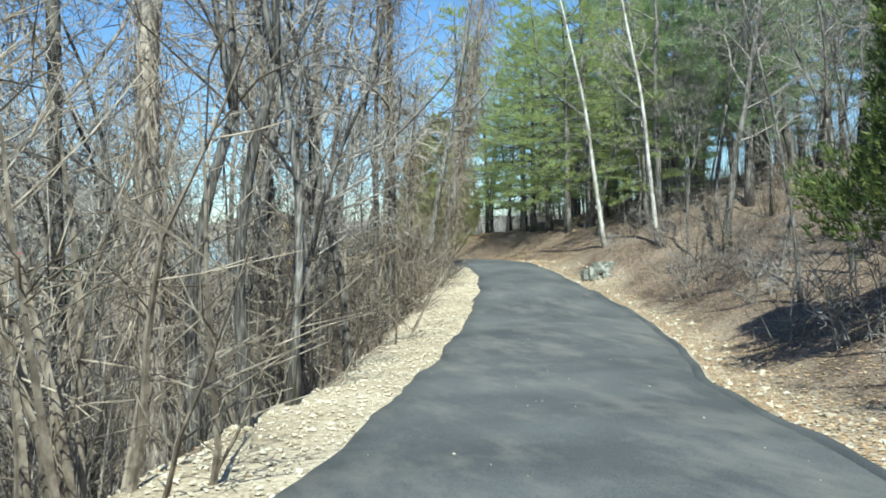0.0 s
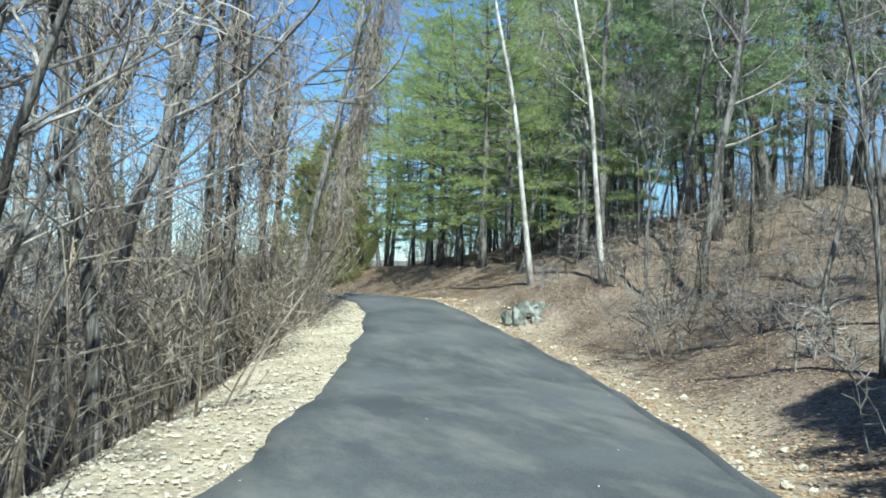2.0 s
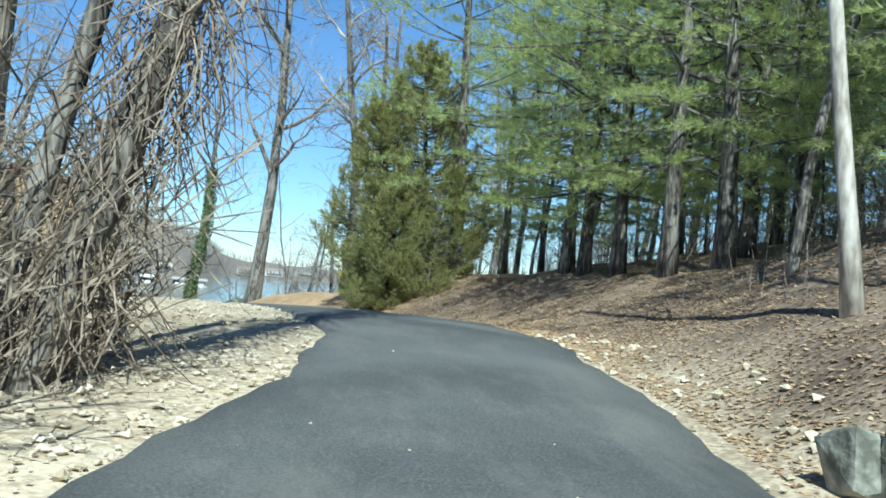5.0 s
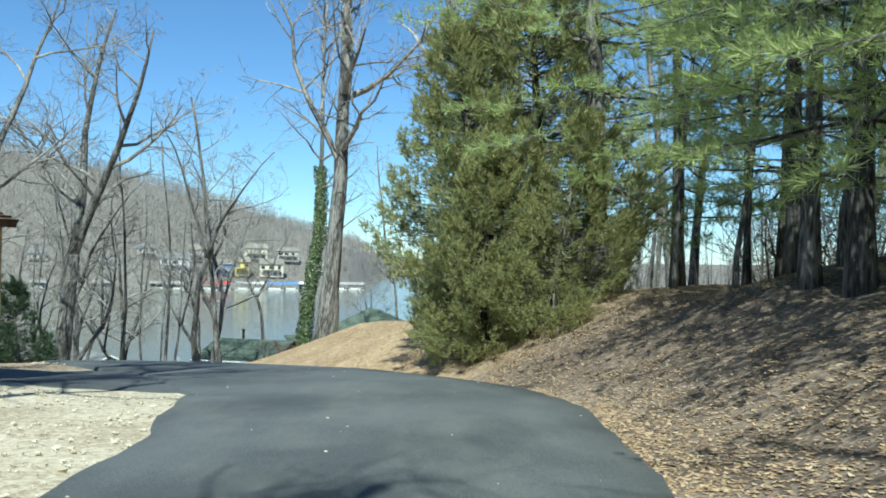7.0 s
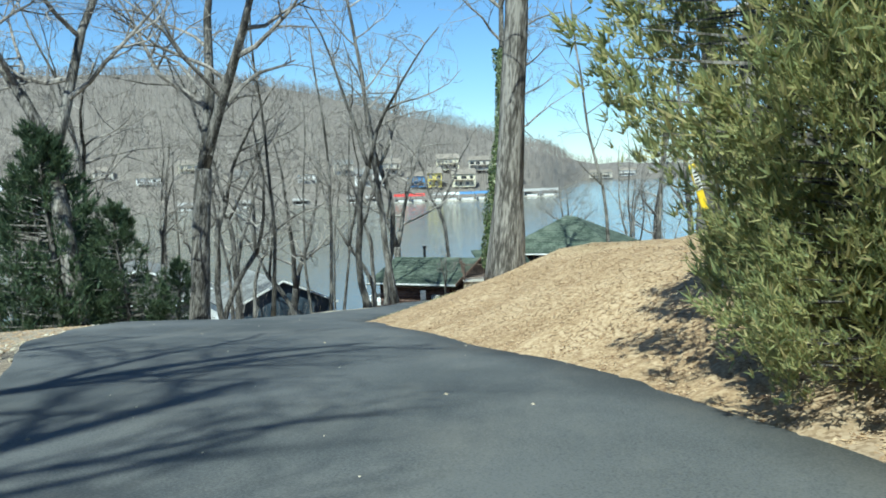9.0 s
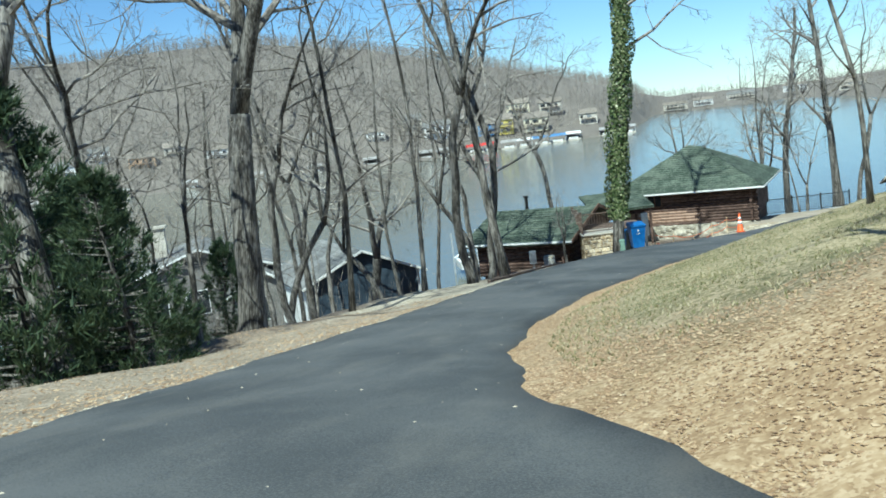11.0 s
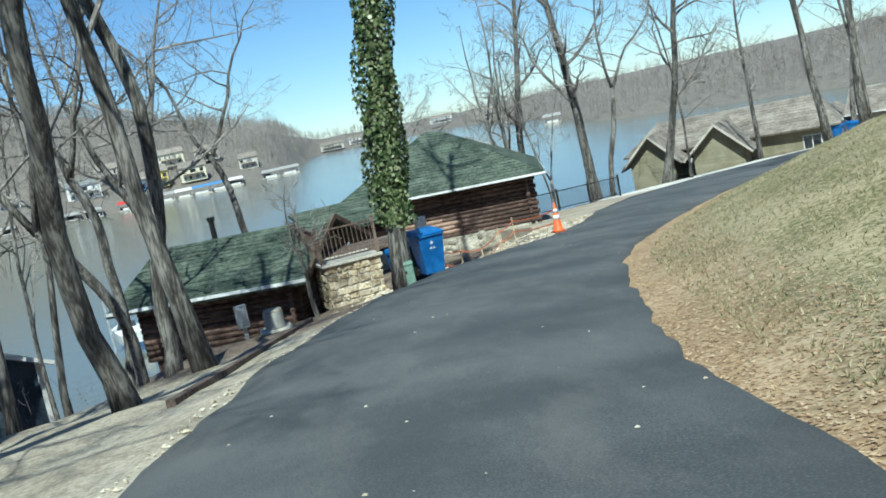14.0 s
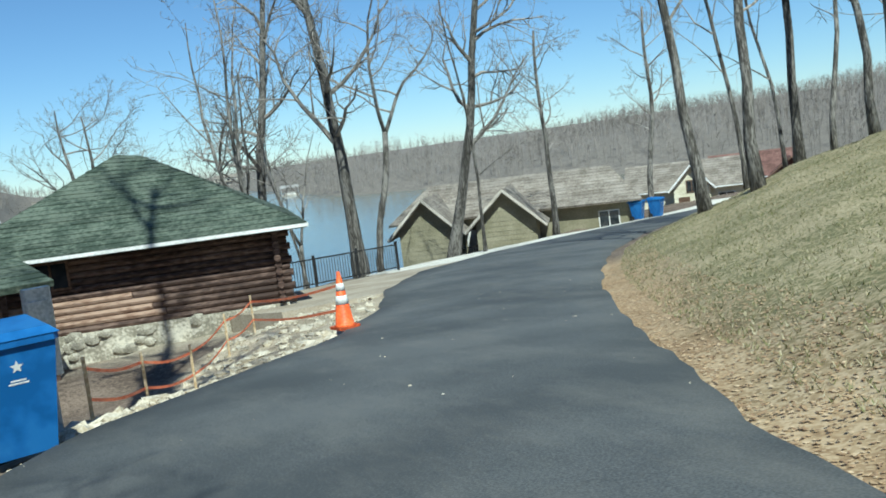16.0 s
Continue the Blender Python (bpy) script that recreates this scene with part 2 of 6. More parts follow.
def land(x, y):
    """Height of the ground, without the road's own sheet."""
    x, y = np.asarray(x, float), np.asarray(y, float)
    zr, xl, xr = lerp(y, ZY, ZR), lerp(y, YS, XL), lerp(y, YS, XR)
    e, w = np.maximum(x - xr, 0), np.maximum(xl - x, 0)
    # uphill side
    flat = lerp(y, [-40, -6, -3, 2, 14, 18, 28, 60, 100], [1.0, 1.0, 0.5, 0.8, 0.4, 0.1, 0.2, 0.3, 0.6])
    s1 = lerp(y, [-40, -6, -3, 2, 6, 12, 17, 19, 21, 26, 32, 60, 90], [0.42, 0.42, 0.55, 0.46, 0.46, 0.56, 0.56, 0.48, 0.48, 0.42, 0.26, 0.27, 0.22])
    w1 = lerp(y, [-40, 0, 6, 10, 18, 26, 32, 60], [5.0, 4.0, 2.8, 2.3, 2.5, 2.6, 6.0, 9.0])
    s2 = lerp(y, [-40, 0, 8, 15, 19, 22, 26, 34, 60, 100], [0.30, 0.25, 0.24, 0.22, 0.13, 0.06, 0.05, 0.16, 0.135, 0.11])
    up = np.clip(e - flat, 0, w1) * s1 + np.clip(e - flat - w1, 0, 40) * s2 + np.clip(e - flat - w1 - 40, 0, 400) * 0.03
    # downhill side
    wide = lerp(y, [-40, -4, -1, 1, 6, 16, 21, 28, 34, 46, 60, 66, 72, 90, 110], [1.4, 1.4, 2.0, 4.0, 7.0, 9.0, 6.0, 5.0, 6.5, 7.0, 6.0, 9.0, 12.0, 14.0, 20.0])
    fall1 = lerp(y, [-40, 0, 20, 30, 46, 60, 66, 90], [0.0, 0.0, 0.03, 0.08, 0.11, 0.14, 0.13, 0.03])
    fall2 = lerp(y, [-40, 0, 15, 30, 60, 80, 110], [0.62, 0.6, 0.5, 0.5, 0.42, 0.40, 0.3])
    down = np.minimum(w, wide) * fall1 + np.clip(w - wide, 0, 60) * fall2
    near = np.clip((w + e) / 3.0, 0, 1)
    z = zr - 0.03 + up - down + near * (0.10 * smooth_noise(x, y, 0.55, 1.0) + 0.05 * smooth_noise(x, y, 1.7, 4.0))
    # trench beside the cabin
    z = z - 0.5 * np.exp(-(((x + 6.6) / 2.0) ** 2 + ((y - 71.5) / 3.2) ** 2)) * np.clip(w / 0.8, 0, 1)
    # the bank stands level with the top of the rock ledge
    z = z + 0.40 * np.exp(-(((x - 2.2) / 0.9) ** 2 + ((y + 4.6) / 1.3) ** 2))
    # far shores and hills round the lake
    dx, dy = x + 5, y - 30
    az, dist = np.degrees(np.arctan2(dx, dy)), np.hypot(dx, dy)
    shore = lerp(az, [-180, -120, -90, -60, -36, -20, -11, -5.2, -3.4, 4, 8, 12, 20, 30, 45, 60, 180], [600, 500, 380, 390, 420, 430, 445, 468, 900, 950, 700, 330, 270, 230, 190, 170, 200])
    top = lerp(az, [-180, -120, -90, -60, -36, -30, -26, -20, -16, -12, -9.5, -6, -4.5, -3, 5, 10, 20, 30, 50, 70, 110, 180], [60, 60, 110, 120, 134, 145, 142, 105, 80, 55, 44, 30, 24, 16, 10, 8, 8, 10, 13, 18, 22, 40])
    over = np.clip(dist - shore, -40, 2000)
    far = LAKE + np.where(over > 0, top * (1 - np.exp(-over * 2.2 / (top * 4.5 + 60))) + 0.6, over * 0.12)
    far = far + np.clip(over / 60, 0, 1) * (2.5 * smooth_noise(x, y, 0.021, 2.0) + 1.2 * smooth_noise(x, y, 0.06, 5.0))
    return np.maximum(np.maximum(z, far), LAKE - 5.0)


STEP = 0.55
NEARX, NEARY = -26.0 + STEP * np.arange(88), -40.0 + STEP * np.arange(262)
NEARZ = land(*np.meshgrid(NEARX, NEARY)).tolist()


def zat(x, y):
    """Height of the ground sheet at one place."""
    u, v = (x + 26.0) / STEP, (y + 40.0) / STEP
    if 0 <= u < 87 and 0 <= v < 261:
        i, j = int(u), int(v)
        u, v = u - i, v - j
        return (NEARZ[j][i] * (1 - u) + NEARZ[j][i + 1] * u) * (1 - v) + (NEARZ[j + 1][i] * (1 - u) + NEARZ[j + 1][i + 1] * u) * v
    return float(land(x, y))


# ---- ground, road, water ----
def spaced(lo, hi, step, far, grow=1.22):
    mid = list(np.arange(lo, hi + step / 2, step))
    out, d, p = [], step, hi
    while p < far:
        d *= grow
        p += d
        out.append(p)
    low, d, p = [], step, lo
    while p > -far:
        d *= grow
        p -= d
        low.append(p)
    return np.array(low[::-1] + mid + out)


def ground_material():
    m = paint("ground", [(0.085, 0.062, 0.047), (0.155, 0.115, 0.086), (0.25, 0.19, 0.145)], 0.7, 0.95, 0.3, 11, dist=0.02)
    nd, ln = m.node_tree.nodes, m.node_tree.links
    bsdf = nd["Principled BSDF"]
    src = bsdf.inputs["Base Color"].links[0].from_socket
    ramp = [n for n in nd if n.type == "VALTORGB"][0]
    val = ramp.inputs[0].links[0].from_socket
    # single leaves and clods: small cells, each of its own shade
    tc, vo, sp, mv = nd.new("ShaderNodeTexCoord"), nd.new("ShaderNodeTexVoronoi"), nd.new("ShaderNodeSeparateColor"), nd.new("ShaderNodeMix")
    vo.inputs["Scale"].default_value, vo.inputs["Randomness"].default_value = 34.0, 1.0
    ln.new(tc.outputs["Object"], vo.inputs["Vector"])
    ln.new(vo.outputs["Color"], sp.inputs[0])
    mv.inputs[0].default_value = 0.36
    ln.new(val, mv.inputs[2])
    ln.new(sp.outputs[0], mv.inputs[3])
    val = mv.outputs[0]
    ln.new(val, ramp.inputs[0])
    for key, cols in (("sand", [(0.29, 0.235, 0.165), (0.415, 0.345, 0.25), (0.54, 0.465, 0.355)]), ("straw", [(0.27, 0.18, 0.10), (0.38, 0.27, 0.155), (0.49, 0.37, 0.235)]),
                      ("lawn", [(0.125, 0.125, 0.055), (0.285, 0.24, 0.13), (0.44, 0.365, 0.235)]), ("apron", [(0.27, 0.23, 0.17), (0.38, 0.33, 0.25), (0.49, 0.435, 0.345)]),
                      ("hill", [(0.135, 0.118, 0.10), (0.19, 0.168, 0.145), (0.25, 0.224, 0.195)])):
        at, r, mx = nd.new("ShaderNodeAttribute"), nd.new("ShaderNodeValToRGB"), nd.new("ShaderNodeMix")
        at.attribute_name = key
        el = r.color_ramp.elements
        el[0].position, el[1].position = 0.3, 0.7
        el[0].color, el[1].color = (*cols[0], 1), (*cols[2], 1)
        el.new(0.5).color = (*cols[1], 1)
        ln.new(val, r.inputs[0])
        mx.data_type = "RGBA"
        ln.new(at.outputs["Fac"], mx.inputs[0])
        ln.new(src, mx.inputs[6])
        ln.new(r.outputs[0], mx.inputs[7])
        src = mx.outputs[2]
    ln.new(src, bsdf.inputs["Base Color"])
    return m


def zones(x, y):
    """How far each kind of ground cover holds at a place."""
    xl, xr = lerp(y, YS, XL), lerp(y, YS, XR)
    e, w = x - xr, xl - x
    n = smooth_noise(x, y, 0.9, 3.0) * 0.35 + smooth_noise(x, y, 2.9, 7.0) * 0.2
    near = lambda v, a, b: np.clip((v + n * 0.8 - a) / (b - a), 0, 1)
    band = lambda a, b, s=2.0: np.clip((y - a) / s, 0, 1) * np.clip((b - y) / s, 0, 1)
    gravel = (1 - near(w, lerp(y, [-40, -3, 2, 9, 14], [1.1, 1.5, 4.5, 3.5, 1.0]), lerp(y, [-40, -3, 2, 9, 14], [1.9, 2.4, 6.0, 5.0, 2.0]))) * band(-60, 20, 6) * (w > -1)
    shoulder = (1 - near(e, 0.5, 1.3)) * band(-60, 3, 3) * (e > -1)
    straw = (1 - near(e, 5.5, 8.0)) * band(15.5, 30, 2) * (e > -1)
    rim = (1 - near(e, 0.5, 1.6)) * band(27, 75, 3) * (e > -1)
    leftstraw = (1 - near(w, 3.0, 6.0)) * band(17, 47, 5) * (w > -1) * 0.8
    lawn = near(e, 0.4, 1.5) * band(27, 140, 5)
    apron = (1 - near(w, 4.5, 7.0)) * band(43, 57, 2) * (w > -1) + (1 - near(w, 7, 9)) * band(76, 104, 3) * (w > -1)
    spoil = (1 - near(w, 3.6, 4.6)) * band(62, 77, 2) * (w > -1)
    far = np.clip((np.hypot(x + 5, y - 30) - 130) / 40, 0, 1)
    return {"sand": np.clip(gravel + shoulder * 0.8 + spoil, 0, 1), "straw": np.clip(straw + rim + leftstraw * 0.3, 0, 1), "lawn": np.clip(lawn, 0, 1), "apron": np.clip(apron + leftstraw * 0.75, 0, 1), "hill": far}


def build_ground():
    gx, gy = spaced(-26, 22, 0.55, 2600), spaced(-40, 104, 0.55, 2600)
    X, Y = np.meshgrid(gx, gy)
    Z = land(X, Y)
    nx, ny = len(gx), len(gy)
    me = bpy.data.meshes.new("ground")
    idx = np.arange(nx * ny).reshape(ny, nx)
    f = np.stack([idx[:-1, :-1], idx[:-1, 1:], idx[1:, 1:], idx[1:, :-1]], -1).reshape(-1, 4)
    me.from_pydata(np.stack([X, Y, Z], -1).reshape(-1, 3), [], f)
    me.materials.append(ground_material())
    for key, v in zones(X, Y).items():
        me.attributes.new(key, "FLOAT", "POINT").data.foreach_set("value", v.astype(np.float32).ravel())
    me.shade_smooth()
    return tagged(new("ground", me), "leaf-strewn hillside falling to a lake, sandy beside the road", "ground", kind="structure")


def build_road():
    ys = np.arange(-70, 128, 0.4)
    rows = []
    rnd = random.Random(5)
    for y in ys:
        xl, xr, z = lerp(y, YS, XL), lerp(y, YS, XR), lerp(y, ZY, ZR)
        xl += 0.04 * math.sin(y * 1.7) + rnd.uniform(-0.04, 0.04)
        xr += 0.03 * math.sin(y * 1.9 + 1) + rnd.uniform(-0.04, 0.04)
        row = [(xl - 0.05, y, z - 0.12)]
        for k in range(9):
            u = k / 8
            row.append((xl + (xr - xl) * u, y, z + 0.03 + 0.05 * math.sin(math.pi * u)))
        row.append((xr + 0.05, y, z - 0.12))
        rows.append(row)
    n = len(rows[0])
    g = Geo()
    g.add([p for r in rows for p in r], [(i * n + k, i * n + k + 1, (i + 1) * n + k + 1, (i + 1) * n + k) for i in range(len(rows) - 1) for k in range(n - 1)])
    return tagged(part("road", g, road_material(), smooth=True), "narrow fresh black asphalt lane with pale dusty scuffs", "road", kind="structure")


def road_material():
    m = paint("asphalt_lane", [(0.062, 0.066, 0.069), (0.088, 0.092, 0.094), (0.120, 0.123, 0.123)], 0.45, 0.82, 0.4, 70, dist=0.006, spec=0.3)
    nd, ln = m.node_tree.nodes, m.node_tree.links
    bsdf = nd["Principled BSDF"]
    src = bsdf.inputs["Base Color"].links[0].from_socket
    tc, mp, ns, rp, mx = nd.new("ShaderNodeTexCoord"), nd.new("ShaderNodeMapping"), nd.new("ShaderNodeTexNoise"), nd.new("ShaderNodeValToRGB"), nd.new("ShaderNodeMix")
    mp.inputs["Scale"].default_value = (1.1, 0.35, 1)
    ln.new(tc.outputs["Object"], mp.inputs[0])
    ln.new(mp.outputs[0], ns.inputs["Vector"])
    ns.inputs["Scale"].default_value, ns.inputs["Detail"].default_value, ns.inputs["Roughness"].default_value = 1.3, 8, 0.7
    rp.color_ramp.elements[0].position, rp.color_ramp.elements[1].position = 0.47, 0.82
    ln.new(ns.outputs[0], rp.inputs[0])
    mx.data_type = "RGBA"
    mx.inputs[7].default_value = (0.20, 0.19, 0.17, 1)
    # the first stretch of the lane is dustier
    sep, rng, mul = nd.new("ShaderNodeSeparateXYZ"), nd.new("ShaderNodeMapRange"), nd.new("ShaderNodeMath")
    ln.new(tc.outputs["Object"], sep.inputs[0])
    ln.new(sep.outputs[1], rng.inputs["Value"])
    rng.inputs["From Min"].default_value, rng.inputs["From Max"].default_value = -12, 4
    rng.inputs["To Min"].default_value, rng.inputs["To Max"].default_value = 1.0, 0.55
    mul.operation = "MULTIPLY"
    ln.new(rp.outputs[0], mul.inputs[0])
    ln.new(rng.outputs[0], mul.inputs[1])
    ln.new(mul.outputs[0], mx.inputs[0])
    ln.new(src, mx.inputs[6])
    ln.new(mx.outputs[2], bsdf.inputs["Base Color"])
    return m


def build_lake():
    m = bpy.data.materials.new("lake_water")
    m.use_nodes = True
    nd, ln = m.node_tree.nodes, m.node_tree.links
    b = nd["Principled BSDF"]
    b.inputs["Base Color"].default_value = (0.15, 0.155, 0.12, 1)
    b.inputs["Roughness"].default_value, b.inputs["IOR"].default_value = 0.12, 1.33
    tc, n1, bp = nd.new("ShaderNodeTexCoord"), nd.new("ShaderNodeTexNoise"), nd.new("ShaderNodeBump")
    n1.inputs["Scale"].default_value, n1.inputs["Detail"].default_value = 0.8, 6
    ln.new(tc.outputs["Object"], n1.inputs["Vector"])
    bp.inputs["Strength"].default_value, bp.inputs["Distance"].default_value = 0.16, 0.25
    ln.new(n1.outputs[0], bp.inputs["Height"])
    ln.new(bp.outputs[0], b.inputs["Normal"])
    g = Geo().add([(-900, -900, LAKE), (700, -900, LAKE), (700, 1200, LAKE), (-900, 1200, LAKE)], [(0, 1, 2, 3)])
    return tagged(part("water", g, m), "calm grey-green lake rippled by wind", "lake", kind="structure")


build_ground()
build_road()
build_lake()


# ---- trees ----
def bend(p, d, length, n, rnd, wob, lift=0.0):
    """A wandering line from p along d."""
    pts, d = [p.copy()], d.copy()
    for _ in range(n):
        d = (d + Vector((rnd.gauss(0, wob), rnd.gauss(0, wob), rnd.gauss(0, wob) + lift))).normalized()
        p = p + d * (length / n)
        pts.append(p.copy())
    return pts, d


def grow_branch(geo, p, d, length, r, level, rnd, sides, dens, wob=0.13, lift=0.05, last=3):
    n = 5 if level == 0 else 3 if level < last else 1
    pts, _ = bend(p, d, length, n, rnd, wob, lift)
    rad = [max(r * (1 - 0.75 * i / n), 0.0065) for i in range(n + 1)]
    mesh = geo[min(level, len(geo) - 1)]
    if level >= last:
        # the finest twigs: two crossed slivers each
        axis = (pts[-1] - pts[0]).normalized()
        side = axis.orthogonal().normalized()
        for s in (side * rad[0] * 1.15, axis.cross(side) * rad[0] * 1.15):
            mesh.add([pts[0] + s, pts[0] - s, pts[-1]], [(0, 1, 2)])
        return
    mesh.tube(pts, rad, sides[min(level, len(sides) - 1)], cap=False)
    kids = dens[level]
    for k in range(kids):
        u = 0.25 + 0.72 * (k + rnd.random()) / kids
        i = min(int(u * n), n - 1)
        q = pts[i].lerp(pts[i + 1], u * n - i)
        axis = (pts[i + 1] - pts[i]).normalized()
        side = axis.orthogonal()
        side.rotate(Matrix.Rotation(rnd.uniform(0, 6.283), 3, axis))
        a = rnd.uniform(0.5, 1.05)
        grow_branch(geo, q, (axis * math.cos(a) + side * math.sin(a)).normalized(), length * rnd.uniform(0.42, 0.66) * (1.1 - 0.45 * u), rad[i] * rnd.uniform(0.4, 0.6), level + 1, rnd, sides, dens, wob * 1.15, lift, last)


def ridged(geo, pts, rad, seed, sides=26, rings=5):
    """A stout trunk with furrowed bark and a flared foot."""
    line, rr = [], []
    for i in range(len(pts) - 1):
        for k in range(rings):
            line.append(pts[i].lerp(pts[i + 1], k / rings))
            rr.append(rad[i] + (rad[i + 1] - rad[i]) * k / rings)
    line.append(pts[-1])
    rr.append(rad[-1])
    n0 = len(geo.v)
    geo.tube(line, rr, sides)
    for i, c in enumerate(line):
        for k in range(sides):
            v = Vector(geo.v[n0 + i * sides + k])
            a = 6.283 * k / sides
            w = noise.noise((math.cos(a) * 3.2, math.sin(a) * 3.2, i * 0.22 + seed)) * 0.5 + (0.5 - abs(noise.noise((math.cos(a) * 6, math.sin(a) * 6, i * 0.3 + seed)))) * 0.45 - 0.2
            geo.v[n0 + i * sides + k] = tuple(v + (v - c) * w * 0.22)


def bare_tree(seed, h, r, forks=1, first=0.35, limbs=9, dens=(6, 5, 4), lean=(0.0, 0.0), last=3, spread=1.0, thin=0.35, crook=0.05, limb=0.45, gnarl=0.15):
    """A leafless tree: trunk, and crown of limbs and twigs, as two meshes' geometry."""
    rnd = random.Random(seed)
    trunk, crown = Geo(), Geo()
    base = Vector((0, 0, -0.25))
    d = Vector((lean[0], lean[1], 1)).normalized()
    n = 10
    pts, _ = bend(base, d, h if forks == 1 else h * first * 1.15, n, rnd, crook, 0.03)
    top = thin if forks == 1 else 0.8
    rad = [r * (1 - (1 - top) * (i / n) ** 0.9) for i in range(n + 1)]
    rad[0] *= 1.45
    rad[1] *= 1.08
    if r > 0.25:
        ridged(trunk, pts, rad, seed)
    else:
        trunk.tube(pts, rad, 10)
    stems = [(pts, rad)]
    if forks > 1:
        stems = []
        a0 = rnd.uniform(0, 6.28)
        for k in range(forks):
            a = a0 + 6.283 * k / forks + rnd.uniform(-0.3, 0.3)
            dd = (d + Vector((math.cos(a), math.sin(a), 0)) * rnd.uniform(0.28, 0.5) * spread).normalized()
            sp, _ = bend(pts[-1] - Vector((0, 0, 0.1)), dd, h * (1 - first) * rnd.uniform(0.85, 1.05), 8, rnd, 0.05 + crook, 0.06)
            sr = [r * 0.62 * (1 - 0.8 * i / 8) for i in range(9)]
            trunk.tube(sp, sr, 8)
            stems.append((sp, sr))
    for sp, sr in stems:
        m = len(sp) - 1
        for k in range(limbs):
            u = (first if forks == 1 else 0.12) + (0.97 - (first if forks == 1 else 0.12)) * (k + rnd.random()) / limbs
            i = min(int(u * m), m - 1)
            q = sp[i].lerp(sp[i + 1], u * m - i)
            a = rnd.uniform(0, 6.283)
            out = Vector((math.cos(a), math.sin(a), rnd.uniform(0.25, 1.0)))
            grow_branch((crown,), q, out.normalized(), h * rnd.uniform(0.24, 0.42) * (1.15 - 0.7 * u) * spread, sr[i] * rnd.uniform(limb - 0.1, limb + 0.1), 0, rnd, (6, 5, 3, 3), dens, gnarl, 0.05, last)
    return trunk, crown


def make_tree(name, label, geos, mats, m, cat="tree", group="", names=("trunk", "crown")):
    root = thing(name, label, cat, m, group)
    for nm, g, mt in zip(names, geos, mats):
        part(nm, g, mt, root, smooth=nm == "trunk")
    return root


def tuft(geo, p, d, size, rnd, blades=7, wide=0.09, spreadv=0.7):
    """A spray of narrow needles or scales."""
    for _ in range(blades):
        v = (d + Vector((rnd.gauss(0, spreadv), rnd.gauss(0, spreadv), rnd.gauss(0, spreadv)))).normalized() * size * rnd.uniform(0.6, 1.2)
        s = v.cross(Vector((rnd.gauss(0, 1), rnd.gauss(0, 1), rnd.gauss(0, 1)))).normalized() * size * wide
        n = len(geo.v)
        geo.v.extend((tuple(p + v * 0.15 - s), tuple(p + v), tuple(p + v * 0.15 + s)))
        geo.f.append((n, n + 1, n + 2))


def pine_tree(seed, h, r, low=0.25, reach=0.27, whorls=15, size=0.3, droop=0.0, blades=12, thick=0.06):
    """A white pine: straight stem, whorls of sweeping boughs, flat side sprays ending in tufts of needles."""
    rnd = random.Random(seed)
    trunk, boughs, needles = Geo(), Geo(), Geo()
    pts, _ = bend(Vector((0, 0, -0.2)), Vector((0, 0, 1)), h, 10, rnd, 0.015)
    trunk.tube(pts, [r * (1 - 0.88 * i / 10) * (1.35 if i == 0 else 1) for i in range(11)], 9)
    up = Vector((0, 0, 1))
    for k in range(whorls):
        u = low + (0.99 - low) * (k + 0.7 * rnd.random()) / whorls
        i = min(int(u * 10), 9)
        q = pts[i].lerp(pts[i + 1], u * 10 - i)
        env = min(1.0, 0.6 + (u - low) * 2.0) * (1 - ((u - low) / (1.03 - low)) ** 1.6)
        a0 = rnd.uniform(0, 6.28)
        for b in range(rnd.choice((4, 5, 5, 6))):
            a = a0 + b * 1.25 + rnd.uniform(-0.35, 0.35)
            ln = h * reach * env * rnd.uniform(0.55, 1.15) + 0.35
            dd = Vector((math.cos(a), math.sin(a), rnd.uniform(-0.15, 0.25) + 0.5 * (u - 0.5) - droop * max(0.0, 0.7 - u))).normalized()
            bp, _ = bend(q, dd, ln, 5, rnd, 0.09, 0.06)
            boughs.tube(bp, [max(0.026 * (1 - j / 5.5) * ln / 2.2, 0.005) for j in range(6)], 4, cap=False)
            across = dd.cross(up).normalized()
            n = int(4 + ln * 3.2)
            for j in range(n):
                s = 0.30 + 0.70 * (j + rnd.random()) / n
                jj = min(int(s * 5), 4)
                p = bp[jj].lerp(bp[jj + 1], s * 5 - jj)
                sd = (dd * rnd.uniform(0.4, 0.9) + across * rnd.choice((-1, 1)) * rnd.uniform(0.5, 1.0) + up * rnd.uniform(-0.1, 0.35)).normalized()
                sl = ln * rnd.uniform(0.12, 0.34) * (1.2 - 0.7 * s) + 0.1
                for m in (0.35, 0.7, 1.0):
                    tuft(needles, p + sd * sl * m + up * rnd.uniform(-0.03, 0.05), (sd + up * 0.35).normalized(), size * rnd.uniform(0.75, 1.2), rnd, blades, thick, 0.62)
    return trunk, boughs, needles


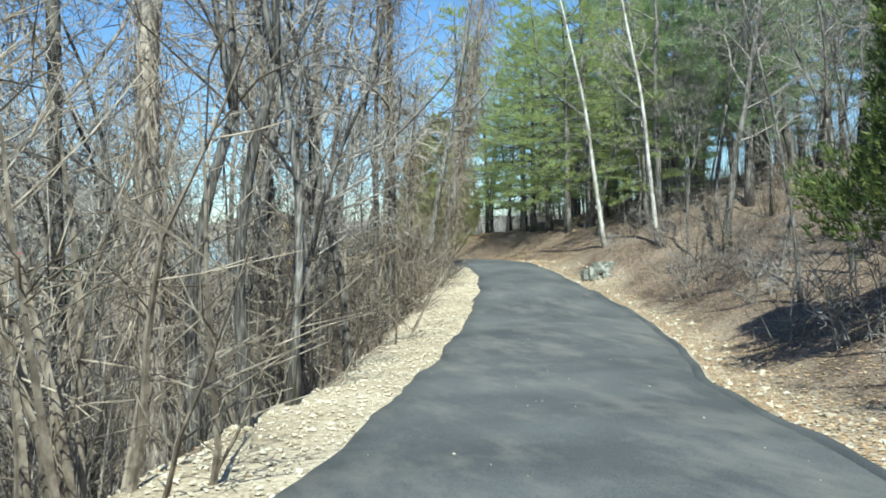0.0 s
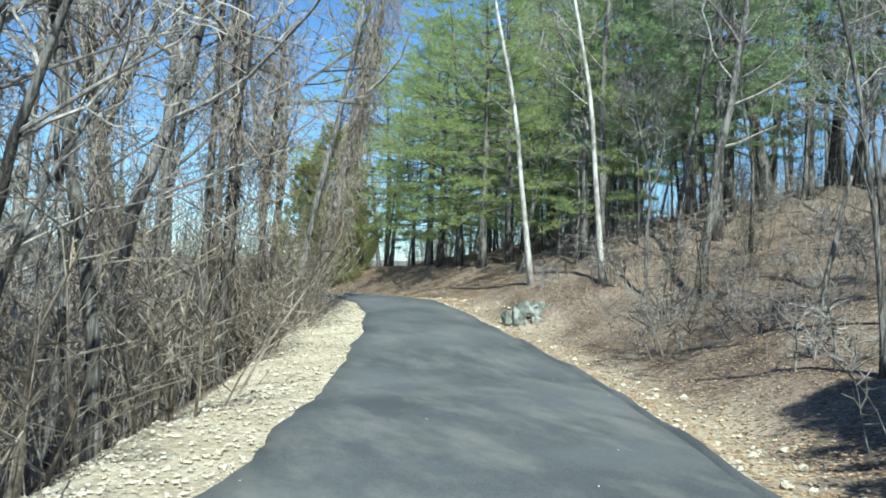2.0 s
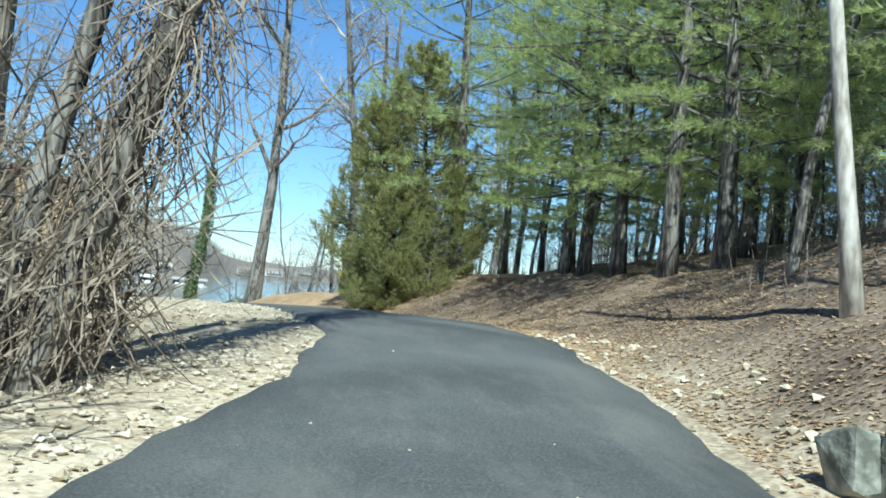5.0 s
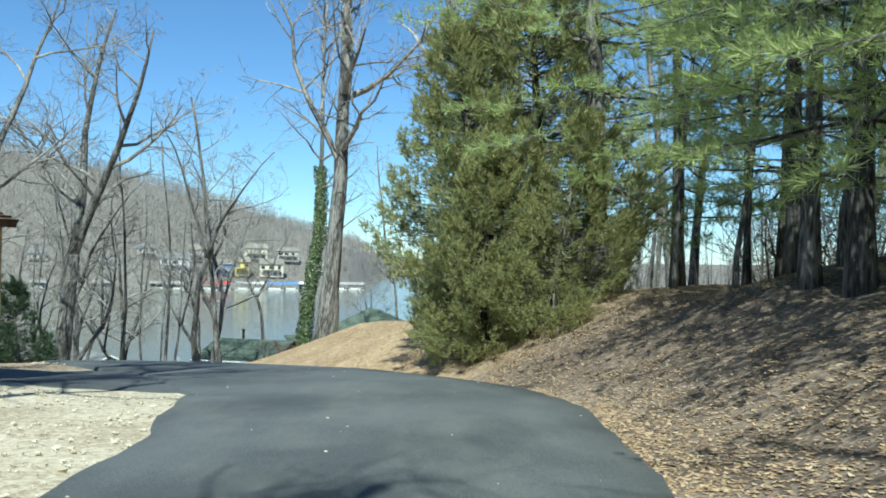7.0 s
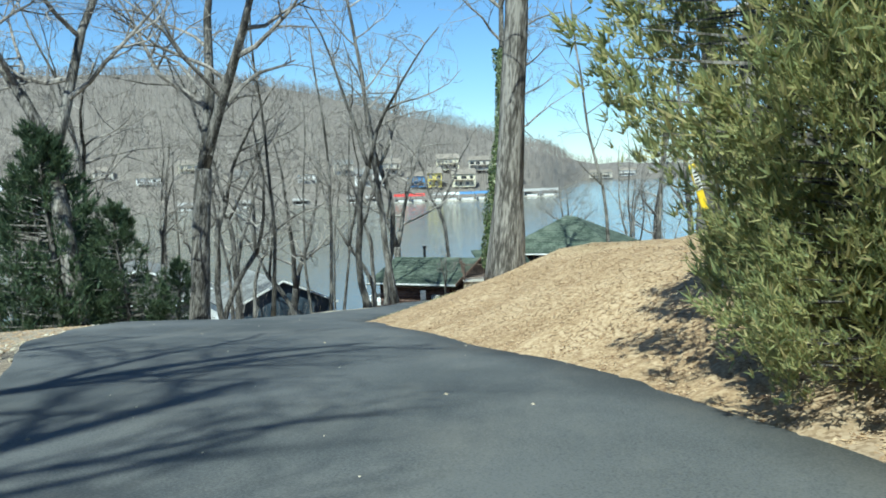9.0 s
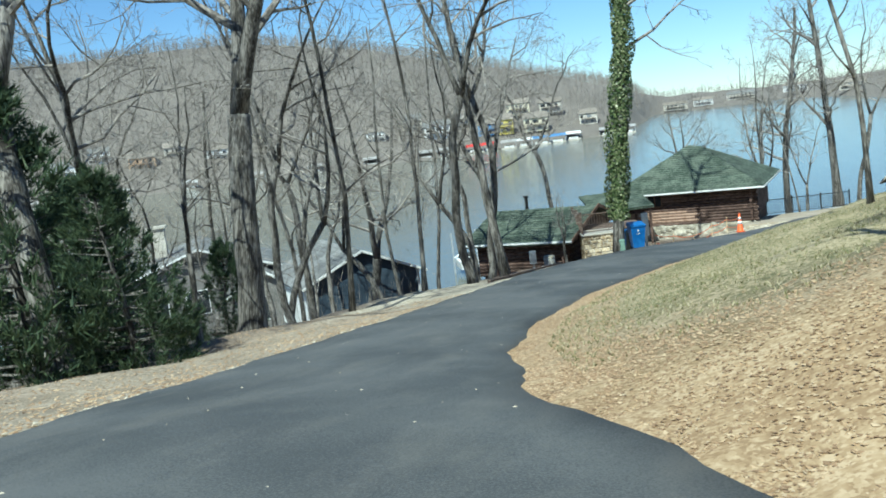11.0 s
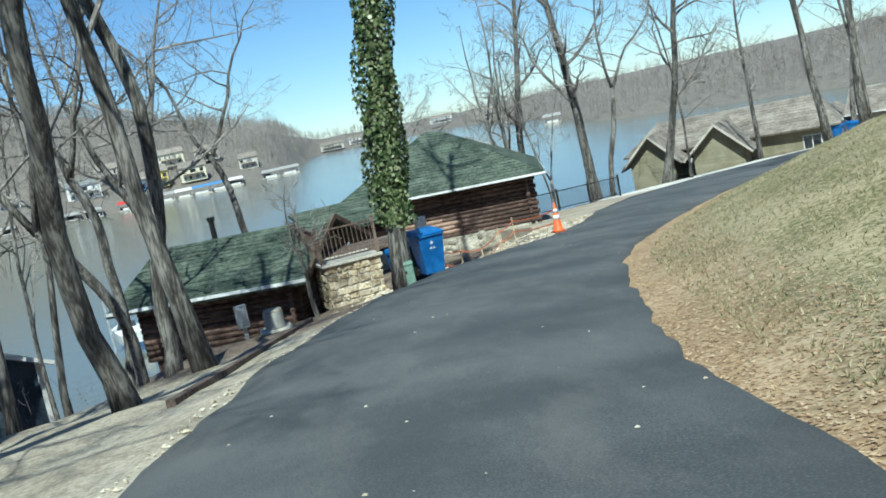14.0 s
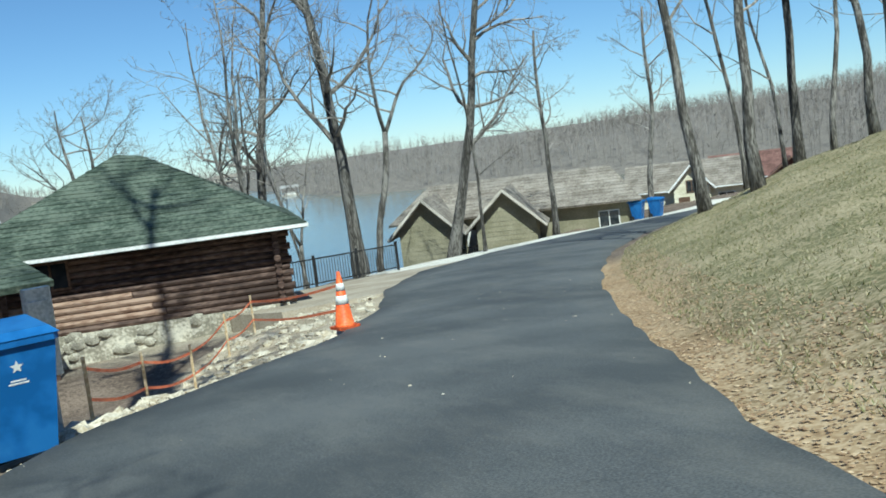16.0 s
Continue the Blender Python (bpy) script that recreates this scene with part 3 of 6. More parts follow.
def cedar_tree(seed, h, r, wide, low=0.04, clumps=150, sprays=48, size=0.2, point=0.85):
    """A red cedar: uneven cone of soft upright plumes down to the ground."""
    rnd = random.Random(seed)
    trunk, boughs, needles = Geo(), Geo(), Geo()
    pts, _ = bend(Vector((0, 0, -0.2)), Vector((0, 0, 1)), h * 0.95, 8, rnd, 0.03)
    trunk.tube(pts, [r * (1 - 0.9 * i / 8) for i in range(9)], 8)
    lobes = [(rnd.uniform(0, 6.283), rnd.uniform(0.1, 0.9), rnd.uniform(0.75, 1.25)) for _ in range(9)]
    for k in range(clumps):
        u = low + (1 - low) * rnd.random() ** 1.35
        a = rnd.uniform(0, 6.283)
        bulge = 1.0
        for la, lu, lw in lobes:
            bulge += (lw - 1) * math.exp(-((u - lu) / 0.12) ** 2) * max(0.0, math.cos(a - la))
        env = wide * (1 - u) ** point * min(1, 0.55 + u * 4) * bulge
        rr = env * rnd.choice((0.6, 0.8, 0.9, 0.95, 1.0, 1.0, 1.1))
        i = min(int(u * 8), 7)
        c = pts[i].lerp(pts[i + 1], u * 8 - i)
        out = Vector((math.cos(a), math.sin(a), 0))
        p = c + out * rr + Vector((0, 0, rnd.uniform(-0.15, 0.15)))
        boughs.tube([c - Vector((0, 0, 0.2)), c.lerp(p, 0.6) - Vector((0, 0, 0.1)), p], [0.03, 0.02, 0.006], 3, cap=False)
        big = rnd.uniform(0.7, 1.35) * (0.55 + 0.45 * (1 - u))
        axis = (out * rnd.uniform(0.3, 0.9) + Vector((0, 0, rnd.uniform(0.5, 1.1)))).normalized()
        for _ in range(sprays):
            t = rnd.uniform(-0.45, 0.6)
            w = 0.17 * (1.0 - 0.9 * max(0.0, t))
            q = p + axis * t * big + Vector((rnd.gauss(0, w), rnd.gauss(0, w), rnd.gauss(0, w * 0.8))) * big
            tuft(needles, q, axis, size * rnd.uniform(0.6, 1.3), rnd, 5, 0.075, 0.42)
    return trunk, boughs, needles


def thicket(seed, h, stems, wide, twigs=7):
    """A leafless shrub of many stems."""
    rnd = random.Random(seed)
    g, fine = Geo(), Geo()
    for _ in range(stems):
        a, rr = rnd.uniform(0, 6.283), wide * 0.4 * rnd.random()
        p = Vector((math.cos(a) * rr, math.sin(a) * rr, -0.15))
        d = Vector((math.cos(a) * rnd.uniform(0, 0.5), math.sin(a) * rnd.uniform(0, 0.5), 1)).normalized()
        hh = h * rnd.uniform(0.5, 1.1)
        pts, _ = bend(p, d, hh, 5, rnd, 0.12, 0.0)
        g.tube(pts, [max(0.02 * (1 - i / 5.5), 0.005) * hh / 2 for i in range(6)], 4, cap=False)
        for _ in range(twigs):
            u = rnd.uniform(0.25, 0.98)
            i = min(int(u * 5), 4)
            q = pts[i].lerp(pts[i + 1], u * 5 - i)
            b = rnd.uniform(0, 6.283)
            tw, td = bend(q, Vector((math.cos(b), math.sin(b), rnd.uniform(0.0, 1.1))).normalized(), hh * rnd.uniform(0.15, 0.42), 2, rnd, 0.2)
            fine.tube(tw, [0.009, 0.007, 0.004], 3, cap=False)
            t2, _ = bend(tw[1], (td + Vector((rnd.gauss(0, 0.6), rnd.gauss(0, 0.6), rnd.gauss(0, 0.6)))).normalized(), hh * 0.18, 1, rnd, 0.2)
            fine.tube(t2, [0.006, 0.003], 3, cap=False)
    return g, fine


def at_ground(x, y, rz=0.0, s=1.0, lean=(0, 0), dz=0.0):
    return Matrix.Translation((x, y, zat(x, y) + dz)) @ Euler((radians(lean[0]), radians(lean[1]), radians(rz))).to_matrix().to_4x4() @ Matrix.Scale(s, 4)


def plant(src, m, label="", group=""):
    ob = copy_thing(src, m)
    ob.matrix_basis = m
    if label:
        tagged(ob, label)
    return ob


# ---- planting ----
HARD = "tall leafless grey hardwood tree on the wooded slope"
FRONT = (BARK, TWIG)
kinds = {}


def kind_of(key, label, geos, mats, names=("trunk", "crown"), name="bare_tree"):
    kinds[key] = (name, label, [g.mesh(nm, mt, nm == "trunk") for nm, g, mt in zip(names, geos, mats)], names)


def put(key, x, y, rz=0.0, s=1.0, lean=(0, 0), label="", group="", dz=0.0):
    """One tree or shrub of a kind, standing on the ground at x, y."""
    name, lab, meshes, names = kinds[key]
    root = thing(name, label or lab, "tree" if "tree" in name else "shrub", at_ground(x, y, rz, s, lean, dz), group)
    for nm, me in zip(names, meshes):
        new(nm, me).parent = root
    return root


kind_of("oak", "big spreading leafless oak tree with ridged grey bark", bare_tree(11, 18, 0.30, 1, 0.30, 13, (7, 5, 3), (0.02, 0.0), limb=0.52, gnarl=0.2), FRONT)
kind_of("oak2", "big leafless oak tree with heavy low limbs", bare_tree(12, 17, 0.36, 2, 0.30, 9, (7, 5, 3), (0.0, 0.0), spread=0.8, crook=0.025, limb=0.55, gnarl=0.2), FRONT)
kind_of("fork", "leafless forked hardwood tree spreading above the lake", bare_tree(13, 15, 0.30, 2, 0.33, 8, (7, 5, 3), spread=1.1, limb=0.55, gnarl=0.22), FRONT)
for i in range(4):
    kind_of(f"tall{i}", HARD, bare_tree(20 + i, 16, 0.17, 1, 0.3 + 0.06 * i, 10, (5, 4, 3), (0.03 * (i - 1.5), 0.02), spread=0.85, crook=0.075), FRONT)
for i in range(3):
    kind_of(f"crook{i}", "crooked leafless tree dividing into bent limbs above the lake", bare_tree(120 + i, 15, 0.17, 2, (0.42, 0.34, 0.5)[i], 7, (5, 4, 3), (0.03 * (i - 1), 0.02), spread=0.8, crook=0.10, limb=0.6, gnarl=0.22), FRONT)
kind_of("small", "small leafless ornamental tree with a spreading crown", bare_tree(130, 3.2, 0.06, 3, 0.35, 4, (4, 3), last=2, spread=1.0, crook=0.08), FRONT)
for i in range(3):
    kind_of(f"pole{i}", "slender leafless young tree in the woods", bare_tree(30 + i, 11, 0.075, 1, 0.3, 9, (4, 3), (0.05 * (i - 1), 0.03), last=2, spread=0.75), FRONT)
for i in range(2):
    kind_of(f"slim{i}", "slender grey leafless tree with fine spreading twigs", bare_tree(47 + i, 11, 0.085, 2, 0.4, 8, (6, 4, 3), (0.04 * i, 0.02), spread=0.75, crook=0.08), FRONT)
kind_of("wild0", "grey leafless tree with tangled branches", bare_tree(41, 9, 0.11, 2, 0.3, 7, (4, 3, 2), spread=0.9), (BARK, TWIG))
kind_of("wild1", "grey leafless tree with tangled branches", bare_tree(42, 10, 0.12, 3, 0.25, 5, (4, 3, 2), spread=0.9), (BARK, TWIG))
for i in range(3):
    kind_of(f"far{i}", HARD, bare_tree(90 + i, 16, 0.17, 1, 0.3 + 0.06 * i, 11, (5, 3), (0.03 * (i - 1), 0.02), last=2, spread=0.9), FRONT)
kind_of("birch", "slim pale-barked tree on the leafy bank", bare_tree(44, 10, 0.075, 1, 0.3, 10, (4, 3), (-0.03, 0.0), last=2, spread=0.7), (BARKL, TWIG))
kind_of("lawn_tree", "leafless shade tree beside the lane", bare_tree(46, 11, 0.17, 1, 0.42, 12, (5, 4, 3), spread=0.9), FRONT)
for i in range(3):
    kind_of(f"thicket{i}", "dense tan thicket of leafless brush", thicket(50 + i, 2.6 + 0.5 * i, 16, 2.2, 9), (TWIGB, TWIGB), ("stem_tangle", "twig_tangle"), "brush")
for i in range(2):
    kind_of(f"scrub{i}", "low grey leafless undergrowth", thicket(60 + i, 1.3, 12, 1.6, 7), (TWIG, TWIG), ("stem_tangle", "twig_tangle"), "brush")
EV = ("trunk", "branchwork", "needles")
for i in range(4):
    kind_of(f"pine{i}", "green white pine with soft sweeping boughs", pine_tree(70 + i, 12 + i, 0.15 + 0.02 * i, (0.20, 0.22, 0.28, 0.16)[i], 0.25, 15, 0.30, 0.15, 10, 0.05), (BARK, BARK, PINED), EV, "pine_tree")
kind_of("wide_pine", "broad white pine with long bright boughs sweeping over the bank", pine_tree(79, 12, 0.17, 0.17, 0.38, 16, 0.17, 0.3, 24, 0.034), (BARK, BARK, PINE), EV, "pine_tree")
for i in range(2):
    kind_of(f"wing{i}", "white pine with airy yellow-green boughs over a bare lower trunk", pine_tree(76 + i, 12.5, (0.20, 0.16)[i], (0.17, 0.15)[i], 0.28, 16, 0.20, 0.35, 15, 0.036), (BARK, BARK, PINE), EV, "pine_tree")
kind_of("cedar", "dense bronze-green cedar tree at the lane's edge", cedar_tree(80, 9.5, 0.2, 2.9, 0.02, 360, 46, 0.21, 0.62), (BARK, BARK, CEDAR), ("trunk", "branchwork", "foliage"), "cedar_tree")
kind_of("cedar_dark", "dark green cedar tree among bare hardwoods", cedar_tree(81, 7.0, 0.15, 2.5, 0.03, 150, 26, 0.3, 0.72), (BARK, BARK, CEDARD), ("trunk", "branchwork", "foliage"), "cedar_tree")

kind_of("near_cedar", "green cedar tree leaning over the lane's shoulder", cedar_tree(82, 8.0, 0.13, 2.1, 0.16, 260, 44, 0.2, 0.6), (BARK, BARK, CEDARN), ("trunk", "branchwork", "foliage"), "cedar_tree")

# the trees along the lane
put("birch", 3.48, -4.83, 0, 1.05, (0, 0))
put("birch", 2.86, -1.95, 0, 1.1, (0, -2))
put("oak", -3.2, 27.2, 30, 0.85, (2, 6), "massive leafless oak tree on the leafy mound")
put("oak2", -17.7, 44.3, 75, 1.1, (9, 2.5), "massive leafless oak tree with deeply ridged bark above the lake house")
put("fork", -16.9, 35.4, 20, 1.0, (0, -2))
put("crook0", -13.24, 52.1, 0, 0.95, (0, -4))
put("tall1", -13.0, 56.2, 90, 1.05, (0, -3), "leafless tree with ivy at its foot beside the cabin")
put("crook2", -13.9, 57.3, 200, 0.9, (0, -5))
put("wild0", -17.3, 40.9, 60, 0.8)
put("small", -11.2, 60.1, 40, 1.0, (0, 0), "small leafless ornamental tree beside the cabin wall")
for i, (x, y, k, s) in enumerate(((-19.5, 50.5, "crook0", 0.9), (-20.2, 51.5, "crook1", 0.85), (-21.8, 57, "crook2", 0.9), (-22.4, 58.2, "tall2", 0.85), (-20.3, 62, "crook1", 0.85), (-18.3, 58.8, "pole0", 1.2),
                                  (-17.5, 61.5, "pole2", 1.25), (-24.8, 55, "tall2", 0.8), (-16.3, 62.5, "crook0", 0.8), (-22.5, 47.5, "crook1", 0.9), (-26.5, 50, "crook2", 0.85), (-19.8, 67, "pole1", 1.1), (-29, 60, "crook0", 0.8), (-16.4, 48.5, "pole0", 1.25), (-16.1, 55.2, "pole1", 1.3), (-15.2, 59.8, "crook1", 0.75), (-23.5, 63.5, "crook2", 0.8), (-26.0, 66.0, "pole2", 1.3), (-20.8, 54.0, "pole0", 1.3))):
    put(k, x, y, i * 67, s, (0, -3 - i % 3))
for i, (x, y, s) in enumerate(((-17.6, 35.6, 0.95), (-15.9, 36.4, 0.6), (-19.5, 37.5, 0.9), (-20.5, 40.5, 0.85), (-22.0, 43.5, 0.8), (-19.5, 45.9, 0.5))):
    put("cedar_dark", x, y, i * 50, s)
put("oak", 3.4, 94.5, 10, 1.05, (0, 0))
put("oak", 0.2, 99.0, 250, 1.0, (0, 2))
put("crook0", 5.2, 97.5, 50, 1.0)
put("crook1", -3.8, 97.0, 50, 0.95)
put("oak", 7.4, 93.2, 130, 0.85, (0, -12))
put("pole0", 8.6, 92.4, 130, 1.1, (0, 3))
put("tall1", 9.4, 77.2, 20, 1.0, (0, -3))
put("tall0", 10.4, 76.0, 120, 1.05, (0, 4))
put("tall2", 17.0, 77.2, 220, 1.1, (0, 0))
put("tall3", 15.2, 74.4, 320, 1.0, (0, 2))
put("tall1", 18.0, 73.0, 70, 1.0, (0, -2))
put("tall0", 19.4, 80.4, 170, 1.0, (0, 2))
put("tall2", 15.5, 80.0, 50, 1.0)
put("pole1", 12.0, 78.5, 90, 1.1)
put("pole2", 14.2, 77.0, 10, 1.2)
put("pole0", 17.5, 83.0, 10, 1.1)
put("lawn_tree", 15.1, 98.0, 10, 1.0)
put("lawn_tree", 23.6, 101.8, 80, 1.15)
put("wild1", -2.0, 91.5, 0, 1.25)
put("fork", -6.5, 95, 90, 0.75)
put("wild0", 1.5, 98, 150, 1.1)
put("pole2", 0.6, 93, 150, 0.9)
# evergreens at the bend
put("cedar", 0.9, 17.9, 0, 0.66)
put("cedar", 1.9, 19.0, 100, 0.8)
put("cedar", 1.9, 16.6, 220, 0.4)
put("cedar", 0.7, 17.2, 140, 0.42)
put("wide_pine", 4.7, 11.4, 20, 0.9)
put("wide_pine", 4.7, 6.6, 200, 0.95)
put("wing0", 2.77, 17.4, 20, 1.05, label="tall white pine with a thick bare lower trunk")
put("wing1", 6.0, 16.9, 140, 1.05)
put("wing1", 4.9, 20.4, 250, 0.95)
put("wing1", 4.9, 9.7, 200, 1.0)
put("wing0", 5.7, 6.4, 30, 0.95)
put("wing1", 4.6, 12.6, 300, 0.8)
put("wing0", 7.6, 9.4, 170, 0.95)
put("pole1", 3.9, 16.6, 0, 0.7)
put("pole0", 4.9, 16.0, 90, 0.75)
put("pole2", 4.3, 14.6, 30, 0.6)
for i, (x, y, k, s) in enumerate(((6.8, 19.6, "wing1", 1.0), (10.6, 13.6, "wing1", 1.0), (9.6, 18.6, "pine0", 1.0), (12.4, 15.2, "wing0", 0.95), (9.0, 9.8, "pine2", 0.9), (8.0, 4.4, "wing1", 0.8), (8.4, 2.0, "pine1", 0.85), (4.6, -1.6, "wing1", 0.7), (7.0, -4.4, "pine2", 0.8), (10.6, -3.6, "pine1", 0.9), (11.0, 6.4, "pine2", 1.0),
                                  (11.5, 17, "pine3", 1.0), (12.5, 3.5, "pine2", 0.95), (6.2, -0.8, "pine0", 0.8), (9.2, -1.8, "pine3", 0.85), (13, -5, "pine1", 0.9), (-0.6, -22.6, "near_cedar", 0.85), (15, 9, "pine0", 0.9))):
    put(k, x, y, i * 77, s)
for i, (x, y, k, sc) in enumerate(((-5.4, -2.4, "thicket2", 0.8), (-6.0, -1.0, "thicket1", 0.95), (-6.8, 0.8, "thicket2", 0.85), (-6.0, -3.6, "slim1", 0.6), (-7.3, -0.2, "slim0", 0.7), (-7.6, 2.4, "thicket2", 0.95))):
    put(k, x, y, i * 61, sc)
# hardwoods up the bank and on the ridge
rnd = random.Random(3)


def scatter(n, x0, x1, y0, y1, kinds_, s0, s1, side, gap=0.0, keep=None, tries=40):
    """Random plants between two distances from the lane's edge (side: 1 uphill, -1 towards the lake)."""
    spots = []
    for _ in range(n * tries):
        if len(spots) >= n:
            break
        y, e = rnd.uniform(y0, y1), x0 + (x1 - x0) * rnd.random() ** 1.2
        x = lerp(y, YS, XR) + e if side > 0 else lerp(y, YS, XL) - e
        if any((x - a) ** 2 + (y - b) ** 2 < gap * gap for a, b in spots) or (keep and not keep(x, y)) or zat(x, y) < LAKE + 0.3:
            continue
        spots.append((x, y))
        put(rnd.choice(kinds_), x, y, rnd.uniform(0, 360), rnd.uniform(s0, s1), (rnd.uniform(-4, 4), rnd.uniform(-4, 4)))


TALL = ["tall0", "tall1", "tall2", "tall3"]
POLE = ["pole0", "pole1", "pole2"]
FAR = ["far0", "far1", "far2"]
scatter(9, 3.5, 14, -30, 2, TALL, 0.65, 0.95, 1, 2.0)
scatter(22, 12, 34, -34, 4, FAR, 0.7, 1.0, 1, 2.0)
scatter(9, 3.0, 10, -26, 1, ["scrub0", "thicket1"], 0.5, 0.9, 1, 1.3)
scatter(16, 2.5, 10, -24, 1, ["slim0", "slim1"], 0.45, 0.8, 1, 1.3)
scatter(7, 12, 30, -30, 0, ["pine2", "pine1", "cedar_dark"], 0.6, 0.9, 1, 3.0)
scatter(32, 2.4, 16, -32, 1, POLE, 0.4, 0.9, 1, 1.0)
scatter(60, 1.8, 13, -28, 2, ["scrub0", "scrub1"], 0.6, 1.2, 1, 0.7)
scatter(34, 9, 32, 3, 30, FAR + POLE, 0.7, 1.0, 1, 1.4)
scatter(12, 9, 24, 6, 30, ["scrub0", "thicket0"], 0.9, 1.4, 1, 1.2)
scatter(24, 4.5, 20, 4, 24, POLE, 0.5, 1.0, 1, 0.9, lambda x, y: x > 5.2)
scatter(16, 7, 20, 5, 24, ["scrub0", "thicket0"], 0.7, 1.1, 1, 1.2, lambda x, y: x > 6)
scatter(7, 11, 24, 6, 24, ["pine1", "wing0"], 0.6, 0.9, 1, 2.0, lambda x, y: x > 9)
scatter(16, 15, 45, 34, 100, FAR, 0.75, 1.1, 1, 3.0)
put("oak", 0.9, 37.4, 100, 0.95, (0, 3))
put("oak2", 2.1, 38.6, 10, 1.0, (0, 2))
put("pole1", -0.4, 41.0, 10, 0.95)
put("pole0", -1.9, 41.2, 70, 0.8)
scatter(8, 8, 26, 18, 34, TALL + ["fork"], 0.8, 1.0, 1, 3.0, lambda x, y: x > 5)
# the thick growth below the lane
# two oaks added across the lane to throw branch shade on the bank
put("oak", -6.6, 5.2, 200, 0.95, (0, 2), "tall leafless oak tree added beside the gravel pull-off to shade the bank")
put("oak2", -8.3, 9.6, 120, 0.95, (0, 0), "leafless oak tree added beside the small garage to shade the bank")
put("fork", -17.8, 77.0, 40, 1.05, (0, 3), "leafless forked tree beside the log cabin")
put("crook2", -15.2, 80.5, 140, 0.95)
put("fork", -24.0, 68.5, 250, 1.0)
put("slim0", -9.9, -22.9, 130, 0.78)
put("pole0", -9.34, -21.5, 60, 0.85, (4, 8))
put("slim1", -7.9, -15.3, 50, 0.95)
put("wild0", -9.0, -17.2, 50, 0.8, (0, 5))
scatter(28, 2.6, 16, -34, -3, ["slim0", "slim1", "wild0"] + POLE, 0.6, 1.0, -1, 1.1)
scatter(8, 4, 14, -34, 4, TALL, 0.6, 0.9, -1, 2.0)
scatter(22, 9, 34, -36, 14, FAR, 0.6, 0.9, -1, 1.6, lambda x, y: x < -10)
scatter(8, 2.4, 5, -10, -1, ["thicket0", "scrub1", "thicket1"], 0.6, 0.9, -1, 0.8)
scatter(34, 1.7, 9, -32, 0, ["thicket0", "thicket1", "thicket2"], 0.6, 1.15, -1, 0.75)
scatter(12, 6, 20, -34, 9, ["thicket0", "thicket2"], 1.1, 1.7, -1, 1.3, lambda x, y: x < -8)
scatter(8, 5.5, 14, 2, 10, ["thicket0", "scrub0", "wild1"], 0.6, 0.9, -1, 1.2, lambda x, y: x < -7)
scatter(14, 9, 26, 14, 34, TALL + ["crook0", "crook1", "wild0"], 0.65, 0.9, -1, 2.4, lambda x, y: x < -13)
scatter(18, 8, 24, 28, 62, ["pole0", "crook0", "crook1", "crook2", "wild0"], 0.7, 0.95, -1, 2.0)
scatter(8, 7, 18, 30, 60, ["scrub0", "scrub1", "thicket0"], 0.5, 0.8, -1, 1.5)

scatter(9, 4, 14, -27, -9, ["slim0", "wild1", "slim1"], 0.7, 1.05, -1, 1.6)
scatter(12, 10, 30, -22, 12, FAR, 0.65, 0.9, -1, 1.6, lambda x, y: x < -11)
scatter(12, 2.2, 6.5, -9.5, -1.5, ["thicket0", "thicket1", "scrub0"], 0.7, 1.0, -1, 0.8)


def vine_tree(seed, x, y, lean, h, r0, vines, label, wide=1.0, second=True):
    """A trunk smothered in dry vines."""
    r = random.Random(seed)
    root = thing("bare_tree", label, "tree", at_ground(x, y))
    pts, _ = bend(Vector((0, 0, -0.3)), Vector((lean[0], lean[1], 1)).normalized(), h, 12, r, 0.03)
    part("trunk", Geo().tube(pts, [r0 * (1 - 0.6 * i / 12) for i in range(13)], 9), BARK, root, smooth=True)
    if second:
        other, _ = bend(Vector((-0.3, 0.25, -0.3)), Vector((lean[0] * 0.55, lean[1], 1)), h, 10, r, 0.02)
        part("trunk", Geo().tube(other, [r0 * 0.62 * (1 - 0.6 * i / 10) for i in range(11)], 8), BARK, root, smooth=True)
    g = Geo()
    for k in range(vines):
        u = r.random() ** 0.9
        i = min(int(u * 12), 11)
        p = pts[i].lerp(pts[i + 1], u * 12 - i)
        a, rr = r.uniform(0, 6.28), wide * r.uniform(0.08, 0.40) * (0.6 + 0.9 * u + 0.3 * math.sin(u * 9))
        q = p + Vector((math.cos(a) * rr, math.sin(a) * rr, 0))
        ln, _ = bend(q, Vector((r.gauss(0, 0.4), r.gauss(0, 0.4), r.choice((-1, -0.7, 0.8)))).normalized(), r.uniform(0.4, 1.3), 3, r, 0.25)
        g.tube(ln, [0.0075, 0.006, 0.005, 0.003], 3, cap=False)
    part("vine", g, VINE, root, "brown tangled dry vines")
    c = Geo()
    for k in range(9):
        i = r.randint(6, 11)
        a = r.uniform(0, 6.28)
        grow_branch((c,), pts[i], Vector((math.cos(a), math.sin(a), 0.5)).normalized(), 2.2, 0.05, 1, r, (5, 4, 3, 3), (5, 4, 3), 0.15, 0.03)
    part("crown", c, TWIG, root)


